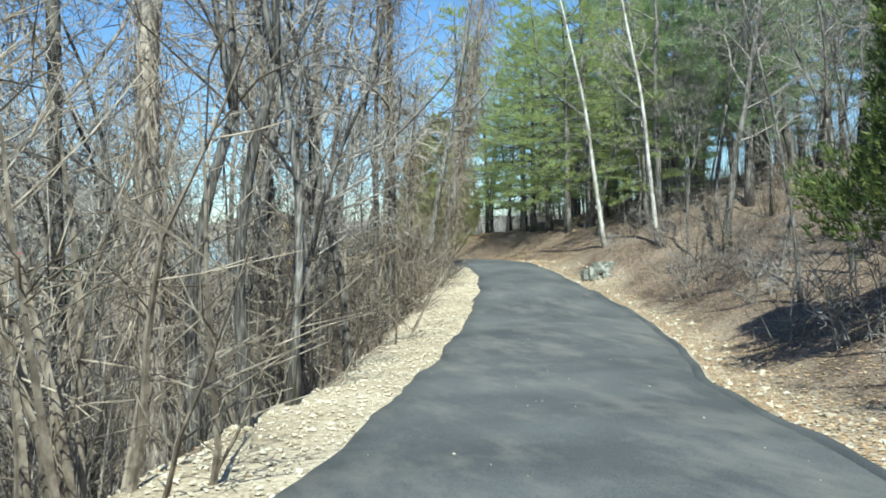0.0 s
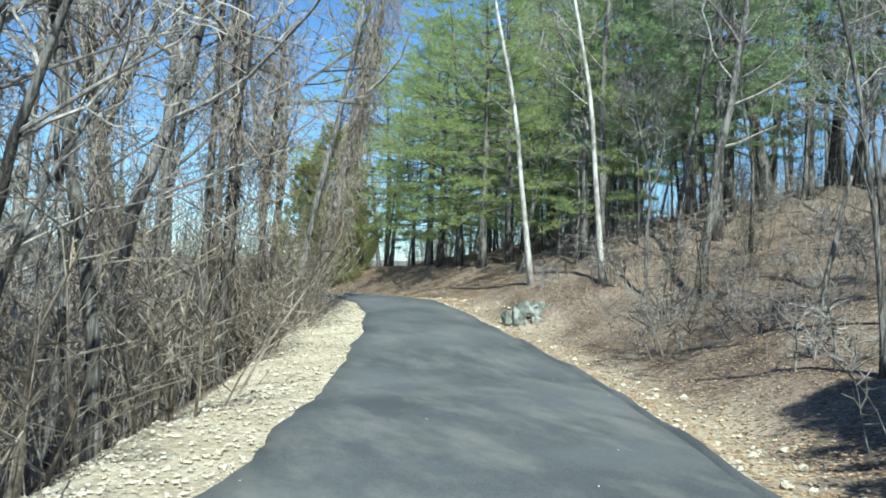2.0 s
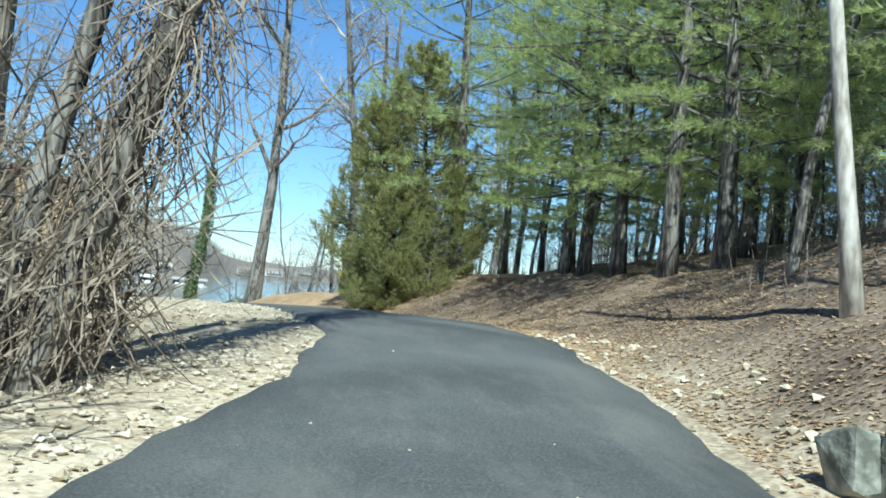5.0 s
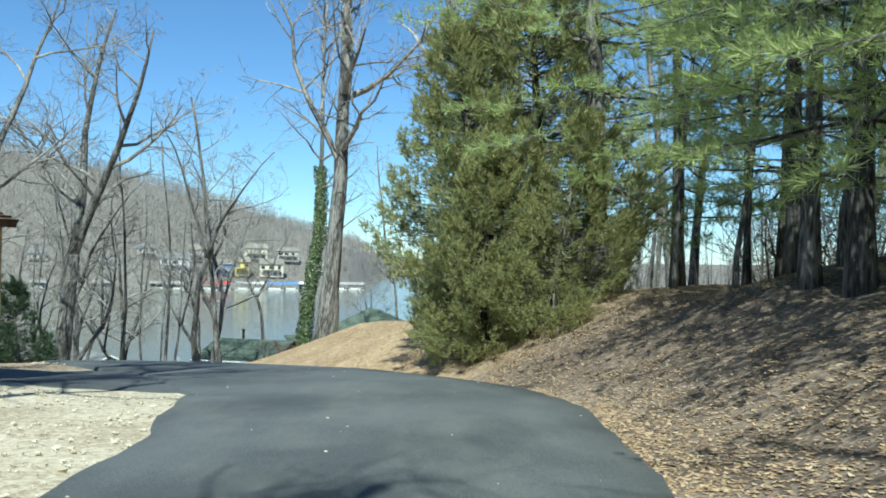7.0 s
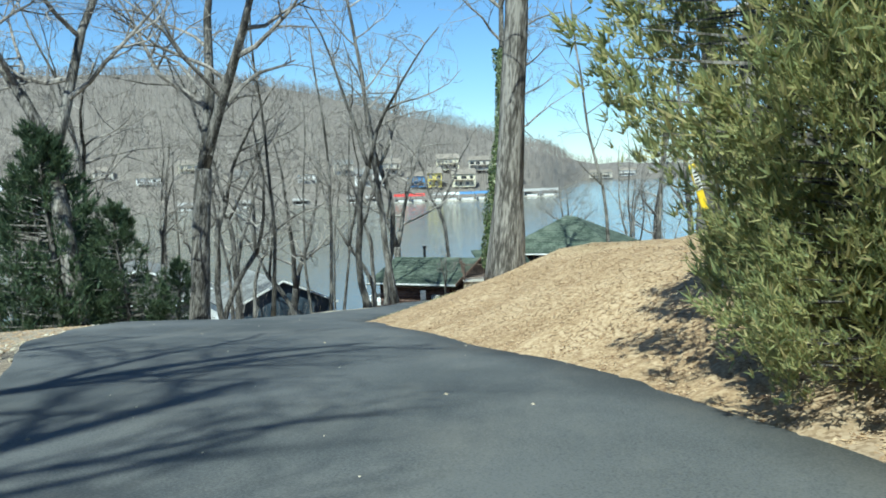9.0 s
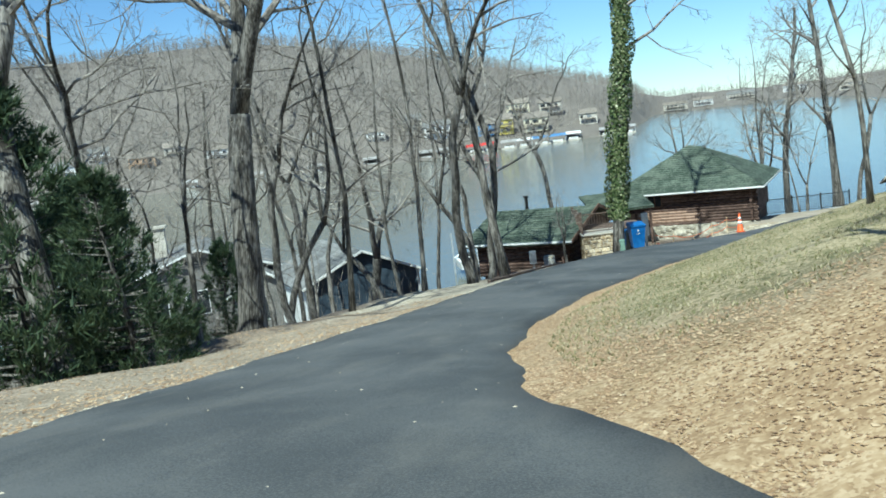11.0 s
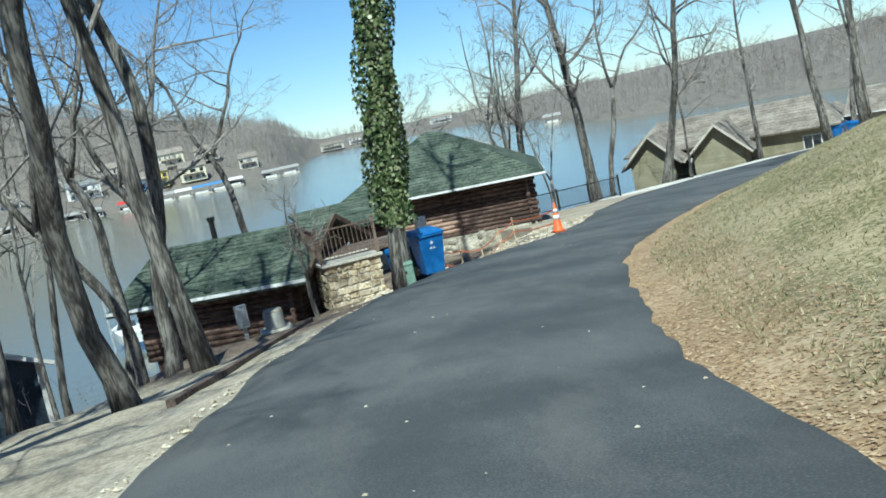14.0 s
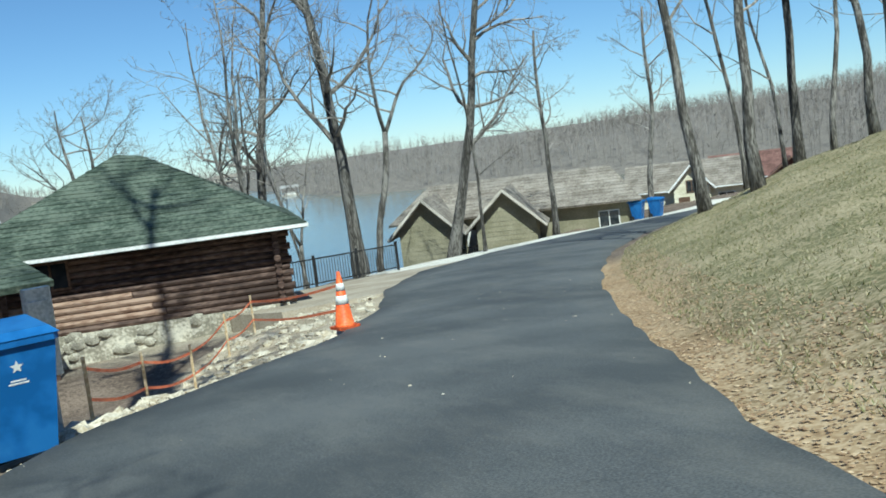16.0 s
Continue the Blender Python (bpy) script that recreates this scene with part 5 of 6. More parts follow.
def log_cabin():
    root = thing("log_cabin", "dark red log cabin with a green hipped shingle roof", "cabin")
    f = frame_of((-10.7, 80.1, 0), (7.6, -1.15))
    L, D, z0, ze, zt = 7.75, 8.5, 2.9, 5.82, 8.2
    wall = part("wall", Geo().add([f(a, b, c) for c in (z0, ze + 0.1) for a, b in ((0.12, 0.12), (L - 0.12, 0.12), (L - 0.12, D), (0.12, D))], [(0, 1, 5, 4), (1, 2, 6, 5), (2, 3, 7, 6), (3, 0, 4, 7)]), LOG, root)
    base = part("foundation", Geo().add([f(a, b, c) for c in (z0 - 0.6, 3.72) for a, b in ((-0.1, -0.12), (L + 0.1, -0.12), (L + 0.1, 0.1), (-0.1, 0.1))], [(0, 1, 5, 4), (1, 2, 6, 5), (3, 0, 4, 7), (4, 5, 6, 7)]), STONE, root, "rough stone footing under the logs")
    r = random.Random(4)
    for i in range(26):
        a, c = r.uniform(0, L), 3.1 + 0.6 * r.random()
        g = Geo().lathe([(0.05, -0.05), (0.75, 0.0), (1, 0.12), (0.85, 0.22), (0.3, 0.28)], 7)
        ob = part("stone", g, STONE, base)
        ob.matrix_local = Matrix.Translation(f(a, -0.1, c)) @ Euler((radians(90), 0, r.uniform(-0.3, 0.3))).to_matrix().to_4x4() @ Matrix.Diagonal((r.uniform(0.15, 0.28), r.uniform(0.10, 0.18), 0.35, 1))
    for k in range(12):
        c = 3.80 + 0.178 * k
        out = 0.25 if k % 2 else 0.32
        # lower courses carry the painted sunlight that falls below the eave
        if 1 <= k <= 4:
            cut = L * (0.60, 0.56, 0.60, 0.50)[k - 1]
            part("log", Geo().tube([f(-out, 0.06, c), f(cut, 0.05, c)], [0.095] * 2, 8), PALELOG, wall, "log coloured paler for sunlight")
            part("log", Geo().tube([f(cut + 0.02, 0.06, c), f(L + out, 0.06, c)], [0.095] * 2, 8), LOG, wall)
        else:
            part("log", Geo().tube([f(-out, 0.06, c), f(L * 0.5, 0.05, c), f(L + out, 0.06, c)], [0.095] * 3, 8), LOG, wall)
        part("log", Geo().tube([f(L - 0.06, -out, c + 0.09), f(L - 0.06, D, c + 0.09)], [0.095] * 2, 8), LOG, wall)
        part("log", Geo().tube([f(0.06, -out, c + 0.09), f(0.06, D, c + 0.09)], [0.095] * 2, 8), LOG, wall)
    o = 0.78
    c4 = [f(-o, -o, ze), f(L + o, -o, ze), f(L + o, D + o, ze), f(-o, D + o, ze)]
    t0, t1 = f(L / 2 - 0.35, D / 2, zt + 0.1), f(L / 2 + 0.35, D / 2, zt)
    roof = part("roof", Geo().add([*c4, t0, t1, *[p - Vector((0, 0, 0.12)) for p in c4]], [(0, 1, 5, 4), (1, 2, 5), (2, 3, 4, 5), (3, 0, 4), (1, 0, 6, 7), (2, 1, 7, 8), (3, 2, 8, 9), (0, 3, 9, 6), (6, 9, 8, 7)]), ROOFG, root)
    for a, b, s, e in ((c4[0], c4[1], t0, t1), (c4[1], c4[2], t1, t1), (c4[2], c4[3], t1, t0), (c4[3], c4[0], t0, t0)):
        courses(roof, a, b, s, e, 22, ROOFG)
    for a, b in ((0, 1), (1, 2), (3, 0)):
        beam("gutter", c4[a] - Vector((0, 0, 0.05)), c4[b] - Vector((0, 0, 0.05)), 0.10, 0.09, WHITE, root, "pale metal gutter")
    lamp_ = part("lantern", Geo().box(f(L + 0.2, 0.5, 5.05), (0.14, 0.14, 0.26), taper=0.7).box(f(L + 0.2, 0.5, 5.22), (0.2, 0.2, 0.05)), IRON, root, "black wall lantern")
    window(wall, f, L * 0.2, 4.9, 0.9, 0.75, -0.02, BROWN)
    return root


def low_cabin():
    root = thing("boathouse_cabin", "dark log outbuilding with a green gabled roof below the lane", "cabin")
    f = frame_of((-16.8, 67.3, 0), (4.8, -1.15))
    L, D, ze, zt, z0 = 4.6, 6.6, 5.35, 6.5, 3.0
    wall = part("wall", Geo().add([f(a, b, c) for c in (z0, ze) for a, b in ((0, 0.1), (L, 0.1), (L, D), (0, D))] + [f(0, D / 2, zt - 0.1), f(L, D / 2, zt - 0.1)], [(0, 1, 5, 4), (2, 3, 7, 6), (1, 2, 6, 9, 5), (3, 0, 4, 8, 7)]), LOG, root)
    for k in range(10):
        c = 3.6 + 0.172 * k
        part("log", Geo().tube([f(-0.2, 0.05, c), f(L + 0.2, 0.05, c)], [0.09] * 2, 8), LOG, wall)
        part("log", Geo().tube([f(L - 0.03, -0.2, c + 0.08), f(L - 0.03, D, c + 0.08)], [0.09] * 2, 8), LOG, wall)
    o = 0.75
    e0, e1, b0, b1, t0, t1 = f(-o, -o, ze - 0.1), f(L + o, -o, ze - 0.1), f(-o, D + o, ze - 0.1), f(L + o, D + o, ze - 0.1), f(-o, D / 2, zt), f(L + o, D / 2, zt)
    dn = Vector((0, 0, 0.11))
    roof = part("roof", Geo().add([e0, e1, t1, t0, b0, b1, e0 - dn, e1 - dn, t1 - dn, t0 - dn, b0 - dn, b1 - dn], [(0, 1, 2, 3), (3, 2, 5, 4), (1, 0, 6, 7), (2, 1, 7, 8), (5, 2, 8, 11), (7, 6, 9, 8), (8, 9, 10, 11), (0, 3, 9, 6), (3, 4, 10, 9)]), ROOFG, root)
    courses(roof, e0, e1, t0, t1, 15, ROOFG)
    courses(roof, b1, b0, t1, t0, 15, ROOFG)
    beam("gutter", e0, e1, 0.1, 0.08, WHITE, root, "pale metal gutter")
    beam("bargeboard", e1, t1, 0.05, 0.16, BROWN, root)
    beam("bargeboard", b1, t1, 0.05, 0.16, BROWN, root)
    pipe = part("flue", Geo().tube([f(1.0, D * 0.6, zt - 0.3), f(1.0, D * 0.6, zt + 0.6)], [0.09, 0.09], 10).lathe([(0.14, 0), (0.14, 0.12)], 10, f(1.0, D * 0.6, zt + 0.55)), IRON, root)
    return root


log_cabin()
low_cabin()


def link_roof():
    """The lower green roof between the two cabins."""
    root = thing("porch_roof", "low green porch roof joining the cabins", "roof")
    f = frame_of((-11.9, 75.0, 0), (4.2, 1.6))
    p = [f(0, 0, 5.45), f(3.6, 0, 5.45), f(3.6, 3.4, 6.2), f(0, 3.4, 6.2)]
    roof = part("roof", Geo().slab(p, 0.12), ROOFG, root)
    courses(roof, p[0], p[1], p[3], p[2], 9, ROOFG)
    for a, b in ((0.2, 0.2), (3.4, 0.2), (0.2, 3.2), (3.4, 3.2)):
        q = f(a, b, 0)
        zz = zat(q.x, q.y)
        part("post", Geo().box((q.x, q.y, (zz + 5.45) / 2), (0.14, 0.14, 5.45 - zz)), LOG, root)
    return root


link_roof()


def stone_wall():
    """The retaining wall of fieldstone with the deck rail over it."""
    f = frame_of((-11.25, 65.6, 0), (1.6, 0.45))
    L, D, z0, zt = 1.66, 1.6, 4.1, 5.42
    root = thing("stone_wall", "retaining wall of tan and cream fieldstone beside the lane", "wall")
    core = part("wall_core", Geo().add([f(a, b, c) for c in (z0, zt) for a, b in ((0.06, 0.06), (L - 0.06, 0.06), (L - 0.06, D), (0.06, D))], [(0, 1, 5, 4), (1, 2, 6, 5), (2, 3, 7, 6), (3, 0, 4, 7), (4, 5, 6, 7)]), CONC, root)
    r = random.Random(6)

    def face(a0, a1, fn, rows):
        c = z0
        while c < zt - 0.05:
            h = min(r.uniform(0.16, 0.30), zt - c)
            a = a0
            while a < a1 - 0.04:
                w = min(r.uniform(0.16, 0.38), a1 - a)
                pr = r.uniform(0.01, 0.07)
                j = lambda: r.uniform(-0.055, 0.055)
                o = [fn(a + 0.012, c + 0.012, 0), fn(a + w - 0.012, c + 0.012, 0), fn(a + w - 0.012, c + h - 0.012, 0), fn(a + 0.012, c + h - 0.012, 0)]
                i = [fn(a + 0.045 + j(), c + 0.04, pr), fn(a + w - 0.045, c + 0.04 + j(), pr), fn(a + w - 0.045 + j(), c + h - 0.04, pr), fn(a + 0.045 + j() * 0.5, c + h - 0.04 + j() * 0.7, pr * r.uniform(0.5, 1.2))]
                part("stone", Geo().add(o + i, [(4, 5, 6, 7), (0, 1, 5, 4), (1, 2, 6, 5), (2, 3, 7, 6), (3, 0, 4, 7)]), TANSTONE, root)
                a += w
            c += h

    face(0, L, lambda a, c, d: f(a, 0.05 - d, c), 6)
    face(0, D, lambda a, c, d: f(0.05 - d, D - a, c), 6)
    face(0, D, lambda a, c, d: f(L - 0.05 + d, a, c), 6)
    part("coping", Geo().slab([f(-0.06, -0.06, zt + 0.06), f(L + 0.06, -0.06, zt + 0.06), f(L + 0.06, D, zt + 0.06), f(-0.06, D, zt + 0.06)], 0.06), CONC, root, "flat stone coping")
    rail_fence("dark brown wooden deck rail above the stone wall", f(0.0, 0.15, zt + 0.06), f(L, 0.15, zt + 0.06), 0.98, DECK, 2, 0.12, "deck_rail")
    rail_fence("dark brown wooden deck rail above the stone wall", f(0.0, 0.2, zt + 0.06), f(0.0, 3.2, zt + 0.06), 0.98, DECK, 3, 0.12, "deck_rail")
    deck = thing("deck", "weathered plank deck behind the stone wall", "deck")
    for i in range(16):
        part("plank", Geo().add([f(-0.1, D + 0.02 + i * 0.14, zt + 0.04), f(L + 1.6, D + 0.02 + i * 0.14, zt + 0.04), f(L + 1.6, D + 0.15 + i * 0.14, zt + 0.04), f(-0.1, D + 0.15 + i * 0.14, zt + 0.04), f(-0.1, D + 0.02 + i * 0.14, zt - 0.06), f(L + 1.6, D + 0.02 + i * 0.14, zt - 0.06)], [(0, 1, 2, 3), (1, 0, 4, 5)]), DECK, deck)
    for a, b in ((0.1, D + 2.1), (L + 1.4, D + 2.1), (L + 1.4, D + 0.2), (0.1, D + 0.3)):
        q = f(a, b, 0)
        zz = zat(q.x, q.y) - 0.1
        part("post", Geo().box((q.x, q.y, (zz + zt - 0.05) / 2), (0.12, 0.12, zt - 0.05 - zz)), DECK, deck)


TANSTONE = paint("fieldstone", [(0.25, 0.18, 0.105), (0.43, 0.345, 0.225), (0.58, 0.51, 0.385)], 1.6, 0.9, 0.5, 14, per=0.35)
stone_wall()
rail_fence("dark metal railing at the end of the concrete pad", (-2.2, 86.3, 2.98), (3.5, 89.3, 2.76), 1.05, IRON, 4, 0.13)


def gable_front(root, f, a0, a1, z0, ze, zt, b, depth, wallm, roofm, over=0.35, n=16, trim=WHITE, name="wing"):
    """One gabled block: walls with lapped boards, roof with courses, bargeboards."""
    mid = (a0 + a1) / 2
    wall = part("wall", Geo().add([f(a0, b, z0), f(a1, b, z0), f(a1, b, ze), f(mid, b, zt), f(a0, b, ze), f(a0, b + depth, z0), f(a1, b + depth, z0), f(a1, b + depth, ze), f(mid, b + depth, zt), f(a0, b + depth, ze)],
                                  [(0, 1, 2, 3, 4), (6, 5, 9, 8, 7), (1, 6, 7, 2), (5, 0, 4, 9)]), wallm, root)
    slope = (zt - ze) / (mid - a0)
    run = lambda c: (a0, a1) if c <= ze else (a0 + (c - ze) / slope, a1 - (c - ze) / slope)
    boards(wall, f, a0, a1, z0, zt - 0.05, b - 0.01, n, wallm, top=run)
    lo = ze - slope * over
    k = [f(a0 - over, b - over, lo + 0.08), f(a0 - over, b + depth + over, lo + 0.08), f(mid, b - over, zt + 0.08), f(mid, b + depth + over, zt + 0.08), f(a1 + over, b - over, lo + 0.08), f(a1 + over, b + depth + over, lo + 0.08)]
    roof = part("roof", Geo().slab([k[0], k[2], k[3], k[1]], 0.1).slab([k[2], k[4], k[5], k[3]], 0.1), roofm, root)
    courses(roof, k[1], k[0], k[3], k[2], 13, roofm)
    courses(roof, k[4], k[5], k[2], k[3], 13, roofm)
    for p in (k[0], k[4]):
        beam("bargeboard", p, k[2], 0.04, 0.13, trim, root)
    return wall


def olive_house():
    root = thing("lake_house", "olive clapboard house with low taupe shingle gables", "house")
    f = frame_of((8.3, 103.9, 0), (0.87, -0.48))
    w1 = gable_front(root, f, 0.1, 3.1, 0.2, 3.1, 4.6, 0, 7, OLIVE, ROOFT, 0.6, trim=CONC)
    w2 = gable_front(root, f, 4.5, 7.8, 0.4, 3.1, 4.65, -0.6, 7, OLIVE, ROOFT, 0.6, trim=CONC)
    part("wall", Geo().add([f(3.4, 3, 0.2), f(13.2, 3, 0.2), f(13.2, 3, 3.2), f(3.4, 3, 3.2), f(13.2, 10, 0.2), f(13.2, 10, 3.2)], [(0, 1, 2, 3), (1, 4, 5, 2)]), OLIVE, root)
    p = [f(-1.0, 2.6, 3.2), f(13.7, 2.3, 3.2), f(12.2, 7.2, 5.1), f(1.0, 7.2, 5.1), f(13.7, 12, 3.2), f(-1, 12, 3.2)]
    roof = part("roof", Geo().slab(p[:4], 0.1).slab([p[3], p[2], p[4], p[5]], 0.1).slab([p[2], p[1], p[4]], 0.1), ROOFT, root)
    courses(roof, p[0], p[1], p[3], p[2], 12, ROOFT)
    window(w1, f, 11.2, 1.7, 1.2, 1.0, 2.98, WHITE)
    part("door", Geo().slab([f(3.5, 2.94, 0.4), f(4.3, 2.94, 0.4), f(4.3, 2.94, 2.4), f(3.5, 2.94, 2.4)], 0.05), WHITE, root)
    rail_fence("dark metal garden rail before the porch", f(3.2, -0.4, 0.9), f(4.4, -0.4, 0.9), 0.9, IRON, 2, 0.14)
    return root


olive_house()


def eave_block(root, f, a0, a1, b0, b1, z0, ze, zt, wallm, roofm, over=0.45, n=12):
    """A block with its eave to the front and its ridge along it."""
    mid = (b0 + b1) / 2
    wall = part("wall", Geo().add([f(a0, b0, z0), f(a1, b0, z0), f(a1, b1, z0), f(a0, b1, z0), f(a0, b0, ze), f(a1, b0, ze), f(a1, b1, ze), f(a0, b1, ze), f(a0, mid, zt - 0.1), f(a1, mid, zt - 0.1)], [(0, 1, 5, 4), (1, 2, 6, 9, 5), (2, 3, 7, 6), (3, 0, 4, 8, 7)]), wallm, root)
    boards(wall, f, a0, a1, z0, ze, b0 - 0.01, 10, wallm)
    e = [f(a0 - over, b0 - over, ze - 0.1), f(a1 + over, b0 - over, ze - 0.1), f(a1 + over, mid, zt), f(a0 - over, mid, zt), f(a1 + over, b1 + over, ze - 0.1), f(a0 - over, b1 + over, ze - 0.1)]
    roof = part("roof", Geo().slab(e[:4], 0.12).slab([e[3], e[2], e[4], e[5]], 0.12), roofm, root)
    courses(roof, e[0], e[1], e[3], e[2], n, roofm)
    beam("gutter", e[0] - Vector((0, 0, 0.06)), e[1] - Vector((0, 0, 0.06)), 0.1, 0.09, WHITE, root)
    beam("bargeboard", e[1] - Vector((0, 0, 0.05)), e[2] - Vector((0, 0, 0.05)), 0.05, 0.15, WHITE, root)
    return wall


def cream_house():
    cream = paint("pale_cream_siding", [(0.58, 0.54, 0.40), (0.68, 0.64, 0.49), (0.76, 0.72, 0.58)], 1.0, 0.75, 0.2, 14)
    root = thing("lake_house", "cream house with white gables and a grey shingle roof", "house")
    f = frame_of((30.5, 113.5, 0), (0.80, -0.60))
    w = eave_block(root, f, -1.0, 7.6, 1.6, 8.6, -1.4, 2.3, 4.1, cream, ROOFT)
    g = gable_front(root, f, 2.3, 4.9, -1.4, 2.5, 3.9, 0, 5, cream, ROOFT, 0.4, 14)
    gable_front(root, f, -5.4, -1.4, -1.4, 1.5, 2.9, 2.6, 7, WHITE, ROOFT, 0.4, 12)
    window(g, f, 3.2, 2.0, 0.8, 0.9, -0.04, BROWN)
    window(w, f, 5.4, 0.6, 1.2, 1.1, 1.55, WHITE)
    part("door", Geo().slab([f(2.6, -0.06, -0.3), f(3.4, -0.06, -0.3), f(3.4, -0.06, 1.7), f(2.6, -0.06, 1.7)], 0.05), BROWN, root)
    return root


def rust_house():
    red = paint("rust_siding", [(0.09, 0.04, 0.03), (0.125, 0.055, 0.042), (0.165, 0.078, 0.06)], 1.0, 0.85, 0.3, 12, per=0.1)
    tile = paint("brown_shingles", [(0.12, 0.065, 0.055), (0.17, 0.09, 0.075), (0.22, 0.125, 0.105)], 1.0, 0.9, 0.4, 9, per=0.1)
    root = thing("lake_house", "rust-brown house with a broad brown shingle roof up the hill", "house")
    f = frame_of((59, 143, -1.5), (0.78, -0.62))
    w = eave_block(root, f, 0.0, 9.5, 0, 8, 0.0, 1.6, 4.2, red, tile, 0.5)
    gable_front(root, f, 6.2, 10.6, 0.0, 1.6, 3.3, -1.6, 5, red, tile, 0.5, 10, BROWN)
    window(w, f, 3, 0.4, 1.2, 1.0, -0.04, WHITE)
    return root


cream_house()
rust_house()


def garage():
    root = thing("garage", "small tan board garage with a brown roof", "garage")
    f = frame_of((-9.85, 13.9, 0), (0.95, -0.31))
    z = zat(-7, 13.5) - 0.15
    w = gable_front(root, f, 0, 3.35, z, z + 2.35, z + 2.9, 0, 1.5, TAN, BROWN, 0.14, 4, BROWN)
    part("garage_door", Geo().slab([f(0.5, -0.05, z + 0.1), f(2.85, -0.05, z + 0.1), f(2.85, -0.05, z + 2.0), f(0.5, -0.05, z + 2.0)], 0.04), TAN, root)
    for a in (0.02, 3.25):
        part("corner_board", Geo().box(f(a + 0.03, -0.03, z + 1.2), (0.1, 0.1, 2.4), 0.3), BROWN, root)
    return root


garage()


def drive():
    """The asphalt spur to the garage."""
    g = Geo()
    rows = []
    for i in range(13):
        u = i / 12
        y0, y1 = 11.6 + 0.2 * u, 17.5
        a, b = Vector((-1.8 - 5.0 * u, 11.9 + 0.4 * u, 0)), Vector((-4.5 - 4.2 * u, 17.0 + 0.6 * u, 0))
        rows.append([Vector((p.x, p.y, max(zat(p.x, p.y), zat(p.x + 0.3, p.y)) + (0.035 if 0 < k < 8 else -0.1))) for k, p in ((k, a.lerp(b, k / 8)) for k in range(9))])
    g.add([p for r in rows for p in r], [(i * 9 + k, i * 9 + k + 1, (i + 1) * 9 + k + 1, (i + 1) * 9 + k) for i in range(12) for k in range(8)])
    return tagged(part("driveway", g, ASPHALT, smooth=True), "black asphalt spur leading to the garage", "driveway", kind="structure")


drive()


def navy_shed():
    root = thing("shed", "navy clapboard boat shed with white trim and grey roof", "shed")
    f = frame_of((-27.2, 68.0, 0), (0.79, 0.61))
    w = gable_front(root, f, 0, 6.6, 0.4, 3.5, 5.0, 0, 8.5, NAVY, ROOFL, 0.45, 18)
    part("side_wall", Geo().add([f(-0.02, 0, 0.4), f(-0.02, 8.5, 0.4), f(-0.02, 8.5, 3.4), f(-0.02, 0, 3.4)], [(0, 1, 2, 3)]), WHITE, root, "white painted side wall")
    for a in (0.0, 6.6):
        part("corner_board", Geo().box(f(a, -0.03, 1.95), (0.14, 0.14, 3.1), 0.65), WHITE, root)
    return root


def grey_house():
    grey = paint("grey_siding", [(0.105, 0.10, 0.095), (0.15, 0.143, 0.135), (0.20, 0.19, 0.18)], 0.8, 0.8, 0.2, 18, per=0.08)
    root = thing("lake_house", "grey lakeside house with white window frames and deep eaves", "house")
    f = frame_of((-41.7, 72.0, 1.0), (0.87, 0.50))
    w = gable_front(root, f, 0, 9.5, -2.0, 2.8, 4.4, 0, 9, grey, ROOFL, 0.7, 14)
    gable_front(root, f, 6.5, 10.5, -2.0, 1.6, 2.8, -3.0, 3.2, grey, ROOFL, 0.5, 10)
    for a in (1.0, 3.6):
        window(w, f, a, 0.2, 1.5, 1.6, -0.05, WHITE)
    window(w, f, 7.6, -0.3, 1.3, 1.5, -3.05, WHITE)
    part("chimney", Geo().box(f(2.2, 4, 4.9), (1.0, 1.0, 2.0), 0.5).box(f(2.2, 4, 5.95), (1.3, 1.3, 0.14), 0.5), CONC, root)
    return root


navy_shed()
grey_house()


# ---- things by the lane ----
def cone():
    orange = paint("orange_plastic", [(0.75, 0.10, 0.025), (0.85, 0.14, 0.035), (0.92, 0.2, 0.06)], 3, 0.5, 0.1, 30)
    root = thing("traffic_cone", "orange traffic cone with two white reflective bands", "cone", Matrix.Translation((-4.0, 68.75, lerp(68.75, ZY, ZR) + 0.04)))
    part("base", Geo().box((0, 0, 0.02), (0.40, 0.40, 0.04), 0.3, bevel=0.05), paint("black_rubber", [(0.25, 0.05, 0.02), (0.4, 0.07, 0.02), (0.5, 0.09, 0.03)], 4, 0.8, 0.2, 30), root)
    h, r0, r1 = 0.92, 0.165, 0.028
    rad = lambda z: r0 + (r1 - r0) * z / h
    part("body", Geo().lathe([(0.185, 0.04), (rad(0.07), 0.07), (rad(h), h), (rad(h) * 0.7, h + 0.012)], 20), orange, root, smooth=True)
    for a, b in ((0.40, 0.54), (0.62, 0.74)):
        part("band", Geo().lathe([(rad(a) + 0.004, a), (rad(b) + 0.004, b)], 20), WHITE, root, "white reflective band", smooth=True)


